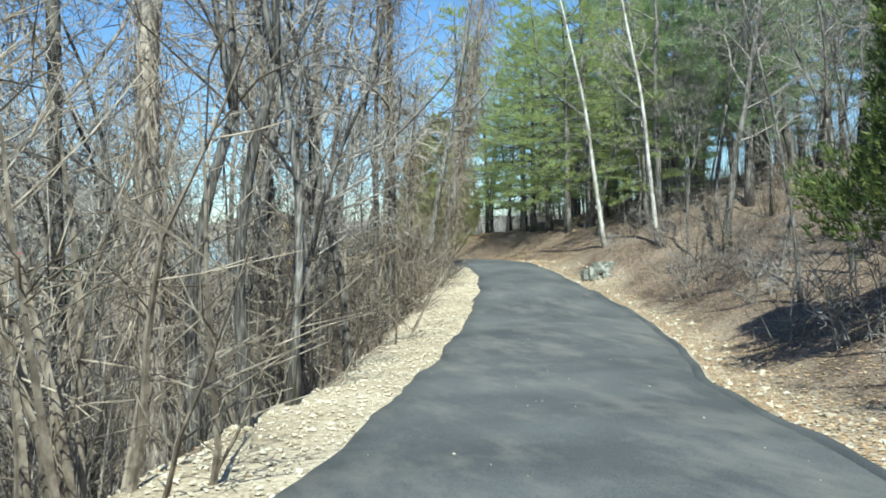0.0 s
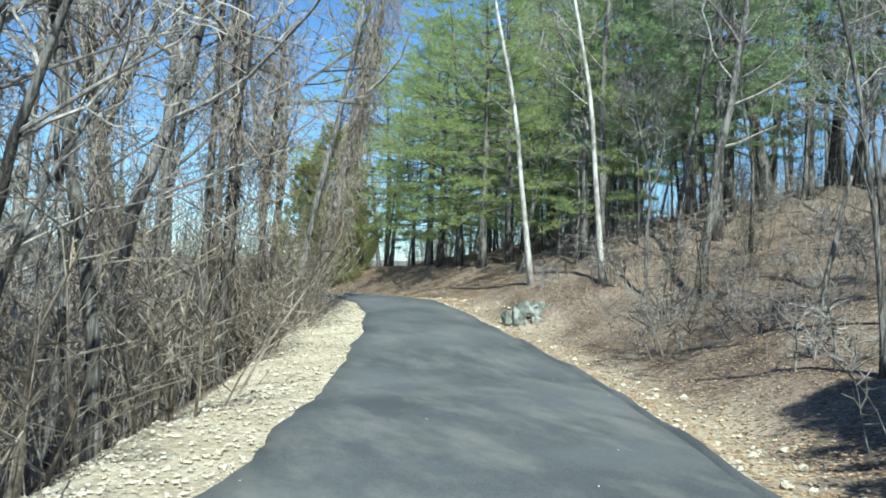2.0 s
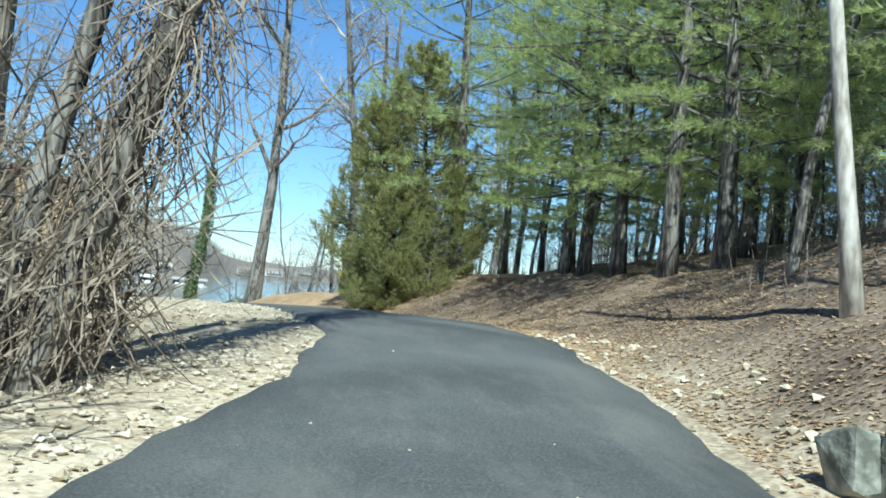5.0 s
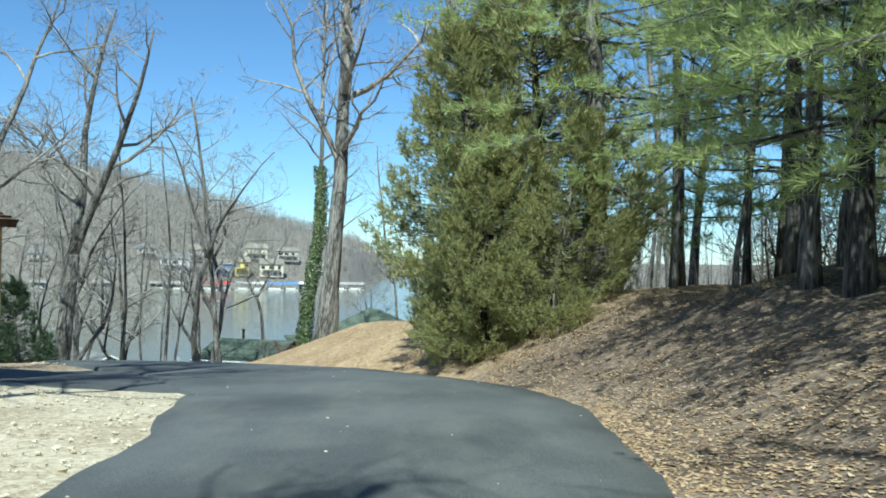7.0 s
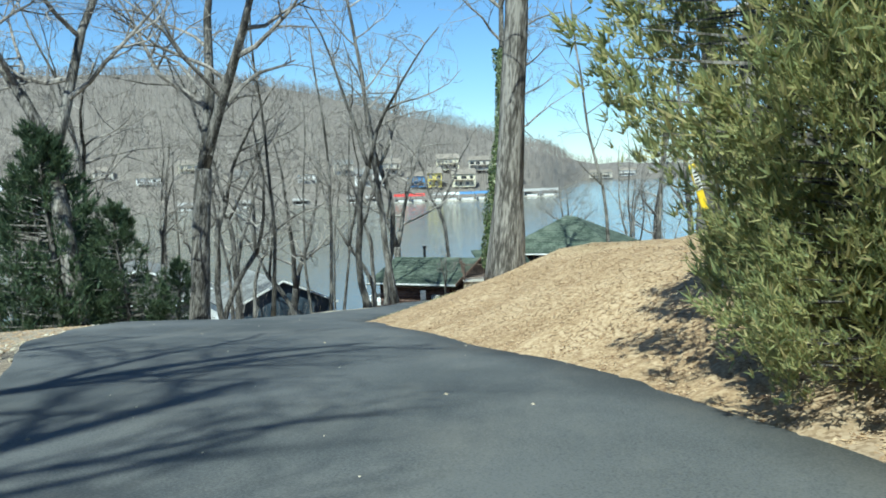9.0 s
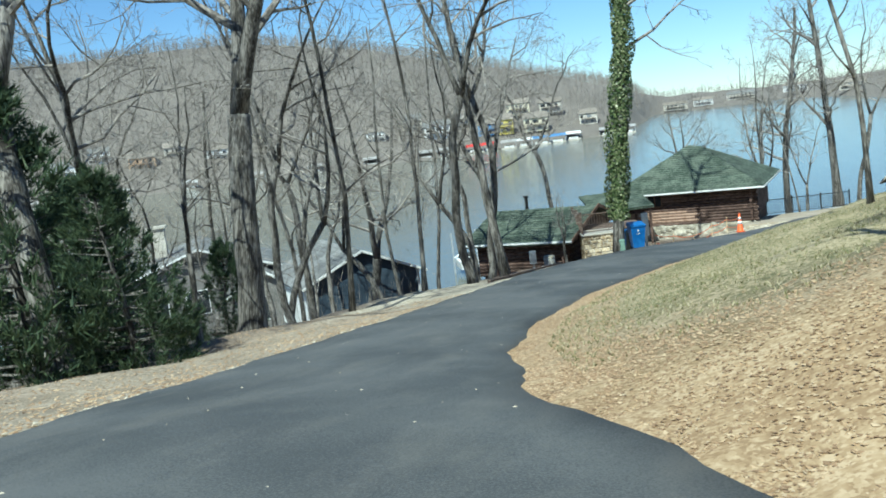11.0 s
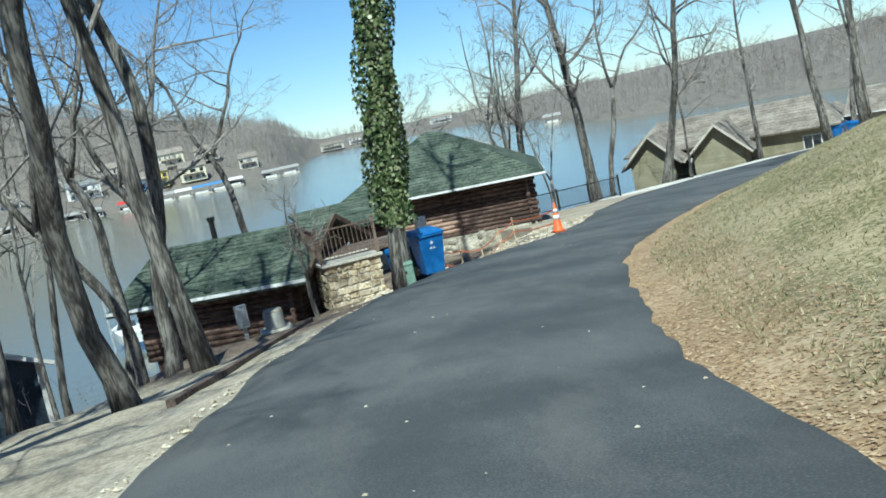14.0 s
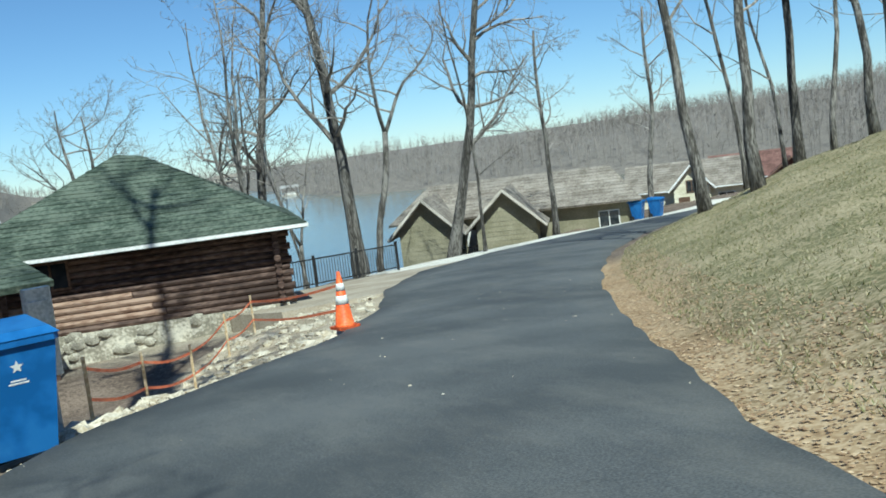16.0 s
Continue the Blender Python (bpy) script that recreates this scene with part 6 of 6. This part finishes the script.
def bin_(m, label, blue=True):
    col = paint("blue_plastic", [(0.014, 0.095, 0.29), (0.02, 0.12, 0.36), (0.028, 0.145, 0.40)], 2, 0.45, 0.03, 5)
    root = thing("wheelie_bin", label, "trash bin", m, "bins beside the lane")
    g = Geo()
    g.add([(-0.24, -0.26, 0.06), (0.24, -0.26, 0.06), (0.24, 0.24, 0.06), (-0.24, 0.24, 0.06), (-0.33, -0.38, 1.02), (0.33, -0.38, 1.02), (0.33, 0.38, 1.02), (-0.33, 0.38, 1.02)],
          [(3, 2, 1, 0), (0, 1, 5, 4), (1, 2, 6, 5), (2, 3, 7, 6), (3, 0, 4, 7), (4, 5, 6, 7)])
    part("body", g, col, root)
    part("rim", Geo().box((0, 0, 1.02), (0.72, 0.82, 0.06), bevel=0.05), col, root)
    lid = part("lid", Geo().add([(-0.36, -0.42, 1.05), (0.36, -0.42, 1.05), (0.36, 0.42, 1.07), (-0.36, 0.42, 1.07), (-0.30, -0.34, 1.11), (0.30, -0.34, 1.11), (0.32, 0.38, 1.15), (-0.32, 0.38, 1.15)], [(0, 1, 5, 4), (1, 2, 6, 5), (2, 3, 7, 6), (3, 0, 4, 7), (4, 5, 6, 7), (3, 2, 1, 0)]), col, root)
    part("handle", Geo().tube([(-0.3, 0.40, 1.0), (-0.3, 0.50, 1.04), (0.3, 0.50, 1.04), (0.3, 0.40, 1.0)], [0.018] * 4, 8), col, lid)
    for x in (-0.29, 0.29):
        w = part("wheel", Geo().tube([(x - 0.03, 0.26, 0.13), (x + 0.03, 0.26, 0.13)], [0.13, 0.13], 16), IRON, root)
    part("axle", Geo().tube([(-0.3, 0.26, 0.13), (0.3, 0.26, 0.13)], [0.012] * 2, 8), IRON, root)
    # the pale emblem and its line of unreadable lettering
    y = lambda z: -0.26 - 0.12 * (z - 0.06) / 0.96 - 0.004
    star = Geo()
    vs = [(0.0, y(0.82), 0.82)]
    for i in range(10):
        a, rr = math.pi / 2 + i * math.pi / 5, 0.055 if i % 2 == 0 else 0.025
        z = 0.82 + rr * math.sin(a)
        vs.append((rr * math.cos(a), y(z), z))
    star.add(vs, [(0, 1 + i, 1 + (i + 1) % 10) for i in range(10)])
    part("emblem", star, WHITE, root, "small white star emblem")
    for z, w in ((0.70, 0.12), (0.675, 0.16)):
        part("lettering_bar", Geo().add([(-w / 2, y(z), z), (w / 2, y(z), z), (w / 2, y(z + 0.014), z + 0.014), (-w / 2, y(z + 0.014), z + 0.014)], [(0, 1, 2, 3)]), WHITE, root)
    return root


cone()
bin_(pose(-8.45, 62.6, zat(-8.45, 62.6) + 0.06, 0, 0, 18), "blue plastic wheelie bin with a white emblem, beside the ivy tree")
bin_(pose(-9.05, 66.9, zat(-9.05, 66.9) + 0.02, 0, 0, 28), "blue plastic wheelie bin standing behind another")
bin_(pose(21.4, 99.9, zat(21.4, 99.9) + 0.02, 0, 0, 40), "blue plastic wheelie bin beside the olive house")
bin_(pose(22.2, 99.2, zat(22.2, 99.2) + 0.02, 0, 0, 35), "blue plastic wheelie bin beside the olive house")

DARKBIN = paint("dark_green_plastic", [(0.015, 0.03, 0.03), (0.022, 0.04, 0.04), (0.035, 0.055, 0.055)], 2, 0.5, 0.1, 30)
GREEN = paint("pale_green_metal", [(0.16, 0.25, 0.20), (0.20, 0.31, 0.25), (0.26, 0.37, 0.30)], 2, 0.5, 0.1, 30)
STEEL = paint("galvanised_steel", [(0.38, 0.40, 0.41), (0.48, 0.50, 0.51), (0.60, 0.61, 0.62)], 3, 0.45, 0.1, 25, metallic=0.4)


def pedestal(x, y, h, w, label, mat, name="utility_pedestal"):
    root = thing(name, label, "utility box", Matrix.Translation((x, y, zat(x, y) - 0.03)))
    part("body", Geo().box((0, 0, h * 0.45), (w, w, h * 0.9), 0.4, 0.92, 0.03), mat, root)
    part("cap", Geo().box((0, 0, h * 0.95), (w * 1.06, w * 1.06, h * 0.12), 0.4, 0.8, 0.03), mat, root)
    part("latch", Geo().box((-w * 0.2, -w * 0.52, h * 0.6), (0.05, 0.03, 0.06), 0.4), IRON, root)


pedestal(-9.05, 61.75, 0.62, 0.24, "pale green utility pedestal at the foot of the ivy tree", GREEN)
pedestal(-8.75, 63.5, 1.0, 0.5, "dark green plastic tote beside the bins", DARKBIN, "tote")


def meter_post(x, y, h, label):
    root = thing("meter_post", label, "utility box", Matrix.Translation((x, y, zat(x, y) - 0.05)))
    part("post", Geo().box((0, 0.1, h * 0.45), (0.1, 0.08, h * 0.9), 0.3), STEEL, root)
    part("box", Geo().box((0, 0, h * 0.72), (0.32, 0.16, h * 0.56), 0.3, bevel=0.02), STEEL, root)
    part("cover", Geo().box((0.0, -0.09, h * 0.72), (0.24, 0.03, h * 0.4), 0.3, bevel=0.01), STEEL, root)


meter_post(-8.35, 66.3, 1.95, "galvanised steel meter box on a post behind the bins")
meter_post(-13.6, 64.6, 1.1, "grey electric meter box before the log wall")


BEIGE = paint("beige_metal", [(0.26, 0.24, 0.19), (0.31, 0.285, 0.23), (0.36, 0.335, 0.27)], 1.2, 0.6, 0.1, 20)


def condenser():
    root = thing("air_conditioner", "beige round air-conditioning condenser beside the log wall", "air conditioner", Matrix.Translation((-12.7, 64.0, zat(-12.7, 64.0) - 0.04)))
    part("pad", Geo().box((0, 0, 0.05), (0.8, 0.8, 0.1), 0.2), CONC, root)
    part("housing", Geo().lathe([(0.26, 0.1), (0.26, 0.56), (0.22, 0.60), (0.10, 0.61)], 20), BEIGE, root, smooth=False)
    for k in range(9):
        part("louvre", Geo().lathe([(0.264, 0.13 + k * 0.046), (0.27, 0.138 + k * 0.046), (0.264, 0.146 + k * 0.046)], 20), STEEL, root)


condenser()


def barrier():
    """Stakes and sagging orange tape round the trench."""
    tape = paint("orange_tape", [(0.80, 0.17, 0.07), (0.88, 0.24, 0.11), (0.92, 0.32, 0.18)], 4, 0.6, 0.0, 20)
    wood = paint("pine_stake", [(0.45, 0.32, 0.18), (0.58, 0.44, 0.27), (0.70, 0.56, 0.38)], 3, 0.8, 0.2, 20)
    root = thing("safety_barrier", "orange safety tape strung between wooden stakes round a trench", "barrier")
    spots = [(-7.95, 66.5), (-7.2, 68.6), (-6.3, 71.0), (-5.4, 73.0), (-4.6, 74.6)]
    tops = []
    for x, y in spots:
        z = zat(x, y)
        part("stake", Geo().box((x, y, z + 0.4), (0.045, 0.03, 1.0), 0.3, 0.9), wood, root)
        tops.append((x, y, z))
    for lift in (0.35, 0.75):
        for (x0, y0, z0), (x1, y1, z1) in zip(tops, tops[1:] + [(-4.0, 68.75, lerp(68.75, ZY, ZR))]):
            g = Geo()
            vs = []
            for i in range(9):
                u = i / 8
                sag = -0.07 * math.sin(math.pi * u)
                c = Vector((x0 + (x1 - x0) * u, y0 + (y1 - y0) * u, z0 + (z1 - z0) * u + lift + sag))
                vs += [c + Vector((0, 0.012 * math.sin(u * 9), 0.022)), c - Vector((0, 0, 0.022))]
            g.add(vs, [(2 * i, 2 * i + 1, 2 * i + 3, 2 * i + 2) for i in range(8)])
            part("tape", g, tape, root, "sagging orange tape")
    plank = thing("plank", "loose wooden plank lying across the trench", "plank")
    beam("board", (-7.0, 69.0, zat(-7.0, 69.0) + 0.10), (-5.9, 67.7, zat(-5.9, 67.7) + 0.03), 0.14, 0.04, wood, plank)


barrier()


def marker():
    yel = paint("yellow_plastic", [(0.75, 0.50, 0.02), (0.85, 0.60, 0.03), (0.90, 0.68, 0.06)], 3, 0.5, 0.1, 30)
    root = thing("marker_post", "leaning yellow utility marker post on the leafy mound", "marker post", at_ground(0.08, 23.9, 30, 1.0, (0, -19)))
    part("post", Geo().box((0, 0, 0.55), (0.10, 0.035, 1.25), bevel=0.012), yel, root)
    part("sticker", Geo().box((0, -0.02, 0.98), (0.085, 0.008, 0.3)), WHITE, root, "white warning sticker")
    for i in range(5):
        part("lettering_bar", Geo().box((0.0, -0.026, 0.87 + i * 0.05), (0.06, 0.004, 0.016)), IRON, root)


marker()


ROCK = paint("lichened_rock", [(0.12, 0.125, 0.105), (0.23, 0.235, 0.205), (0.38, 0.385, 0.34)], 2.6, 0.95, 1.0, 9, dist=0.06)


def rock():
    """The lichened ledge of broken, layered blocks at the foot of the bank."""
    r = random.Random(12)
    x, y = 1.12, -5.3
    root = thing("rock_ledge", "grey-green lichened rock ledge broken into layered blocks in the leafy bank", "rock", Matrix.Translation((x, y, zat(x, y) - 0.10)) @ Matrix.Rotation(radians(10), 4, "Z"))
    for cx, cy, cz, sx, sy, sz in ((0.0, 0.0, 0.22, 0.42, 0.42, 0.56), (0.16, 0.10, 0.42, 0.46, 0.44, 0.40), (0.46, 0.06, 0.24, 0.42, 0.44, 0.50), (0.58, 0.20, 0.46, 0.46, 0.42, 0.36), (0.24, -0.22, 0.12, 0.40, 0.30, 0.34), (0.84, 0.14, 0.34, 0.40, 0.42, 0.46), (-0.18, 0.26, 0.20, 0.32, 0.36, 0.42), (1.12, 0.18, 0.34, 0.40, 0.40, 0.42), (0.62, -0.20, 0.14, 0.40, 0.30, 0.34), (0.98, -0.10, 0.18, 0.38, 0.32, 0.34), (1.38, 0.10, 0.34, 0.36, 0.36, 0.34)):
        bm = bmesh.new()
        for _ in range(26):
            v = Vector((r.uniform(-1, 1), r.uniform(-1, 1), r.uniform(-1, 1)))
            k = max(abs(v.x), abs(v.y), abs(v.z))
            v = (v / k * (0.45 + 0.55 * k)).lerp(v.normalized() * 1.05, 0.12) * r.uniform(0.85, 1.1)
            bm.verts.new((cx + v.x * sx * 0.5, cy + v.y * sy * 0.5, cz + v.z * sz * 0.5))
        bmesh.ops.convex_hull(bm, input=bm.verts)
        bmesh.ops.delete(bm, geom=[v for v in bm.verts if not v.link_faces], context="VERTS")
        bm.verts.index_update()
        g = Geo().add([v.co for v in bm.verts], [tuple(v.index for v in f.verts) for f in bm.faces])
        bm.free()
        part("stone_block", g, ROCK, root)


rock()


def kerb():
    """The low timber edging beside the apron."""
    root = thing("timber_edging", "dark landscape timbers edging the apron", "edging")
    pts = [(-12.3, 50.6), (-11.9, 53.4), (-11.6, 56.4), (-11.3, 59.0)]
    for (a, b), (c, d) in zip(pts, pts[1:]):
        beam("timber", (a, b, zat(a, b) + 0.03), (c, d, zat(c, d) + 0.03), 0.12, 0.12, DECK, root)
    strip = Geo()
    vs = []
    for y in np.arange(87.5, 106, 0.75):
        x = lerp(y, YS, XL)
        for w in (0.05, lerp(y, [87, 89.5, 98, 106], [2.0, 5.4, 4.2, 2.5])):
            vs.append((x - w, y, max(zat(x - w, y), lerp(y, ZY, ZR) - 0.1) + 0.06))
    strip.add(vs, [(2 * i, 2 * i + 1, 2 * i + 3, 2 * i + 2) for i in range(len(vs) // 2 - 1)])
    pad = Geo()
    ys = list(np.arange(76.2, 89.3, 0.65))
    for y in ys:
        xr = lerp(y, YS, XL) - 0.02
        xl = lerp(y, [76, 79, 84, 86.4, 89.2], [-3.6, -4.6, -4.4, -2.0, 3.3])
        for x in (xl, xr):
            pad.v.append((x, y, lerp(y, ZY, ZR) + 0.015 - 0.012 * (xr - x)))
        for x in (xl, xr):
            pad.v.append((x, y, lerp(y, ZY, ZR) - 0.5))
    for i in range(len(ys) - 1):
        a, b = i * 4, i * 4 + 4
        pad.f += [(a, a + 1, b + 1, b), (a + 2, a, b, b + 2), (a + 1, a + 3, b + 3, b + 1)]
    e = len(pad.v) - 4
    pad.f += [(0, 2, 3, 1), (e, e + 1, e + 3, e + 2)]
    tagged(part("pavement", pad, paint("tan_concrete", [(0.30, 0.25, 0.19), (0.37, 0.315, 0.24), (0.44, 0.38, 0.30)], 0.7, 0.9, 0.3, 20)), "tan concrete parking pad between the cabin and the railing", "pavement", kind="structure")
    tagged(part("pavement", strip, paint("white_gravel", [(0.52, 0.49, 0.42), (0.64, 0.61, 0.54), (0.74, 0.71, 0.64)], 2.5, 0.95, 0.6, 24, dist=0.03), smooth=True), "pale gravel strip along the lane", "pavement", kind="structure")


kerb()


def berm():
    """The low rolled lip of asphalt along the uphill edge."""
    g = Geo()
    ys = list(np.arange(-30, -7, 0.5))
    for y in ys:
        x, z = lerp(y, YS, XR), lerp(y, ZY, ZR)
        wv = 0.02 * math.sin(y * 2.1)
        for dx, dz in ((-0.07, 0.032), (-0.03, 0.055), (0.03, 0.055 + wv), (0.09, 0.02), (0.10, -0.12)):
            g.v.append((x + dx + wv, y, z + dz))
    g.f += [(i * 5 + k, i * 5 + k + 1, i * 5 + k + 6, i * 5 + k + 5) for i in range(len(ys) - 1) for k in range(4)]
    g.f += [(0, 1, 2, 3, 4), tuple(len(g.v) - 1 - k for k in range(5))]
    tagged(part("kerb", g, ASPHALT, smooth=True), "low rolled asphalt lip along the lane's edge", "kerb", kind="structure")


berm()


# ---- the far shore ----
def shore_house(i, az, d, w, wallm, roofm, big=1.0):
    x, y = -5 + d * math.sin(radians(az)), 30 + d * math.cos(radians(az))
    z = max(zat(x, y), LAKE + 0.3)
    face = radians(-az)
    root = thing("shore_house", ("white" if wallm is WHITE else "tan" if wallm is CONC else "yellow" if wallm is YELLOW else "cream" if wallm is CREAM else "peach" if wallm is PEACH else "blue") + " house on the far shore of the lake", "house", Matrix.Translation((x, y, z - 0.3)) @ Matrix.Rotation(face, 4, "Z") @ Matrix.Scale(big, 4), "houses on the far shore")
    h = 5.5
    g = Geo().add([(-w / 2, 0, 0), (w / 2, 0, 0), (w / 2, 7, 0), (-w / 2, 7, 0), (-w / 2, 0, h), (w / 2, 0, h), (w / 2, 7, h), (-w / 2, 7, h)], [(0, 1, 5, 4), (1, 2, 6, 5), (2, 3, 7, 6), (3, 0, 4, 7)])
    part("wall", g, wallm, root)
    part("roof", Geo().add([(-w / 2 - 0.5, -0.6, h), (w / 2 + 0.5, -0.6, h), (w / 2 + 0.5, 7.6, h), (-w / 2 - 0.5, 7.6, h), (-w / 2, 3.5, h + 2.4), (w / 2, 3.5, h + 2.4)], [(0, 1, 5, 4), (2, 3, 4, 5), (1, 2, 5), (3, 0, 4), (0, 3, 2, 1)]), roofm, root)
    r = random.Random(i)
    for fl in (0.9, 3.4):
        a = -w / 2 + r.uniform(0.4, 1.2)
        while a < w / 2 - 1.6:
            ww = r.choice((0.9, 1.4, 2.2))
            part("window", Geo().add([(a, -0.06, fl), (a + ww, -0.06, fl), (a + ww, -0.06, fl + 1.3), (a, -0.06, fl + 1.3)], [(0, 1, 2, 3)]), SHADED if r.random() < 0.5 else GLASS, root)
            a += ww + r.uniform(0.8, 2.0)
    part("balcony", Geo().box((0, -1.0, 2.9), (w * 0.8, 1.9, 0.16)).box((0, -1.9, 3.4), (w * 0.8, 0.08, 0.12)), DECK, root)


SHADED = paint("curtained_glass", [(0.14, 0.15, 0.16), (0.20, 0.21, 0.22), (0.27, 0.28, 0.29)], 1, 0.2, 0.0, 4)
YELLOW = paint("yellow_paint", [(0.65, 0.52, 0.10), (0.75, 0.62, 0.16), (0.82, 0.70, 0.25)], 1, 0.7, 0.0, 10)
CREAM = paint("cream_stucco", [(0.58, 0.53, 0.38), (0.68, 0.62, 0.46), (0.76, 0.71, 0.55)], 1, 0.8, 0.1, 10)
PEACH = paint("peach_stucco", [(0.55, 0.36, 0.22), (0.64, 0.44, 0.28), (0.71, 0.51, 0.35)], 1, 0.8, 0.1, 10)
REDC = paint("red_canopy", [(0.50, 0.035, 0.03), (0.62, 0.05, 0.04), (0.70, 0.08, 0.07)], 1, 0.6, 0.0, 10)
GREYC = paint("grey_canopy", [(0.28, 0.27, 0.25), (0.36, 0.35, 0.33), (0.44, 0.43, 0.41)], 1, 0.7, 0.0, 10)
BLUEC = paint("blue_canopy", [(0.06, 0.17, 0.36), (0.10, 0.24, 0.46), (0.16, 0.32, 0.55)], 1, 0.6, 0.0, 10)
for i, (az, d, w, wm, rm, big) in enumerate(((-16.6, 452, 12, WHITE, ROOFL, 1.2), (-12.45, 458, 5.5, YELLOW, ROOFT, 1.3), (-10.6, 462, 10, CREAM, ROOFT, 1.2), (-13.6, 456, 9, BLUEC, ROOFT, 1.0), (-15.2, 470, 9, CONC, ROOFT, 1.1), (-11.6, 486, 11, CREAM, ROOFT, 1.1), (-9.6, 492, 12, CONC, ROOFT, 1.0), (-18.2, 466, 10, CONC, ROOFL, 1.0),
                                         (-20.5, 452, 9, WHITE, ROOFT, 1.0), (-24.5, 450, 9, CONC, ROOFL, 1.0), (-27.6, 462, 11, CREAM, ROOFT, 1.0), (-30.0, 448, 12, WHITE, ROOFT, 1.0), (-32.6, 454, 9, CONC, ROOFT, 1.0), (-34.5, 445, 12, PEACH, ROOFT, 1.0), (-36.8, 452, 10, WHITE, ROOFL, 1.0), (-39, 440, 13, WHITE, ROOFL, 1.0), (-7.4, 476, 9, CONC, ROOFT, 1.0),
                                         (-45, 425, 12, CONC, ROOFT, 1.0), (-51, 420, 11, WHITE, ROOFT, 1.0), (-2.2, 915, 22, CONC, ROOFT, 1.0), (-0.6, 935, 18, WHITE, ROOFT, 1.0), (1.5, 960, 26, CONC, ROOFL, 1.0), (4.5, 950, 22, WHITE, ROOFT, 1.0), (7.5, 760, 18, CONC, ROOFT, 1.0))):
    shore_house(i, az, d, w, wm, rm, big)


def dock(az, d, w, roofm, deep=9):
    x, y = -5 + d * math.sin(radians(az)), 30 + d * math.cos(radians(az))
    root = thing("boat_dock", ("red" if roofm is REDC else "blue" if roofm is BLUEC else "grey" if roofm is GREYC else "white") + " roofed boat dock on the far shore", "dock", Matrix.Translation((x, y, LAKE)) @ Matrix.Rotation(radians(-az), 4, "Z"), "docks on the far shore")
    part("float", Geo().box((0, deep / 2, 0.2), (w, deep, 0.5)), CONC, root)
    for sx in (-1, 1):
        for k in (0.4, deep - 0.4):
            part("post", Geo().box((sx * (w / 2 - 0.2), k, 1.7), (0.18, 0.18, 2.8)), STEEL, root)
    part("canopy", Geo().add([(-w / 2 - 0.4, -0.4, 3.0), (w / 2 + 0.4, -0.4, 3.0), (w / 2 + 0.4, deep + 0.4, 3.0), (-w / 2 - 0.4, deep + 0.4, 3.0), (-w / 2, deep / 2, 4.1), (w / 2, deep / 2, 4.1)], [(0, 1, 5, 4), (2, 3, 4, 5), (1, 2, 5), (3, 0, 4), (3, 2, 1, 0)]), roofm, root)
    part("boat_hull", Geo().add([(-w * 0.3, 0.6, 0.5), (w * 0.3, 0.6, 0.5), (w * 0.3, deep - 2, 0.5), (0, deep - 0.4, 0.8), (-w * 0.3, deep - 2, 0.5), (-w * 0.34, 0.5, 1.3), (w * 0.34, 0.5, 1.3), (w * 0.34, deep - 2, 1.3), (0, deep, 1.5), (-w * 0.34, deep - 2, 1.3)], [(0, 1, 6, 5), (1, 2, 7, 6), (2, 3, 8, 7), (3, 4, 9, 8), (4, 0, 5, 9), (5, 6, 7, 8, 9)]), WHITE, root, "white moored boat")


for az, d, w, rm in ((-14.5, 424, 8, REDC), (-13.6, 426, 7, REDC), (-12.4, 428, 7, GREYC), (-10.4, 432, 9, BLUEC), (-9.4, 436, 8, BLUEC), (-8.4, 446, 7, WHITE), (-16.4, 420, 7, GREYC), (-11.4, 430, 7, WHITE), (-6.3, 452, 8, GREYC), (-5.2, 455, 9, GREYC), (-17.6, 418, 7, GREYC), (-21.0, 416, 7, GREYC), (-24.5, 414, 6, GREYC), (-28, 412, 7, GREYC), (-32, 412, 6, WHITE), (-36, 408, 7, GREYC), (-41, 402, 6, GREYC),
                     (-47, 394, 7, GREYC), (10.5, 395, 7, GREYC)):
    dock(az, d, w, rm)


def pontoon():
    x, y = -29.0, 108.0
    root = thing("motor_boat", "white motor boat on a lift at the near shore", "boat", Matrix.Translation((x, y, LAKE + 0.5)) @ Matrix.Rotation(radians(25), 4, "Z") @ Matrix.Scale(0.8, 4))
    part("hull", Geo().add([(-1.0, -2.6, 0.2), (1.0, -2.6, 0.2), (1.0, 1.4, 0.2), (0, 3.2, 0.6), (-1.0, 1.4, 0.2), (-1.2, -2.7, 1.2), (1.2, -2.7, 1.2), (1.2, 1.5, 1.3), (0, 3.5, 1.5), (-1.2, 1.5, 1.3)], [(0, 1, 6, 5), (1, 2, 7, 6), (2, 3, 8, 7), (3, 4, 9, 8), (4, 0, 5, 9), (5, 6, 7, 8, 9), (4, 3, 2, 1, 0)]), WHITE, root)
    part("windscreen", Geo().slab([(-0.9, 0.3, 1.3), (0.9, 0.3, 1.3), (0.75, -0.1, 1.9), (-0.75, -0.1, 1.9)], 0.04), GLASS, root)
    for sx in (-1.5, 1.5):
        part("lift_post", Geo().box((sx, 0, 1.0), (0.16, 0.16, 7.0)), STEEL, root)


pontoon()
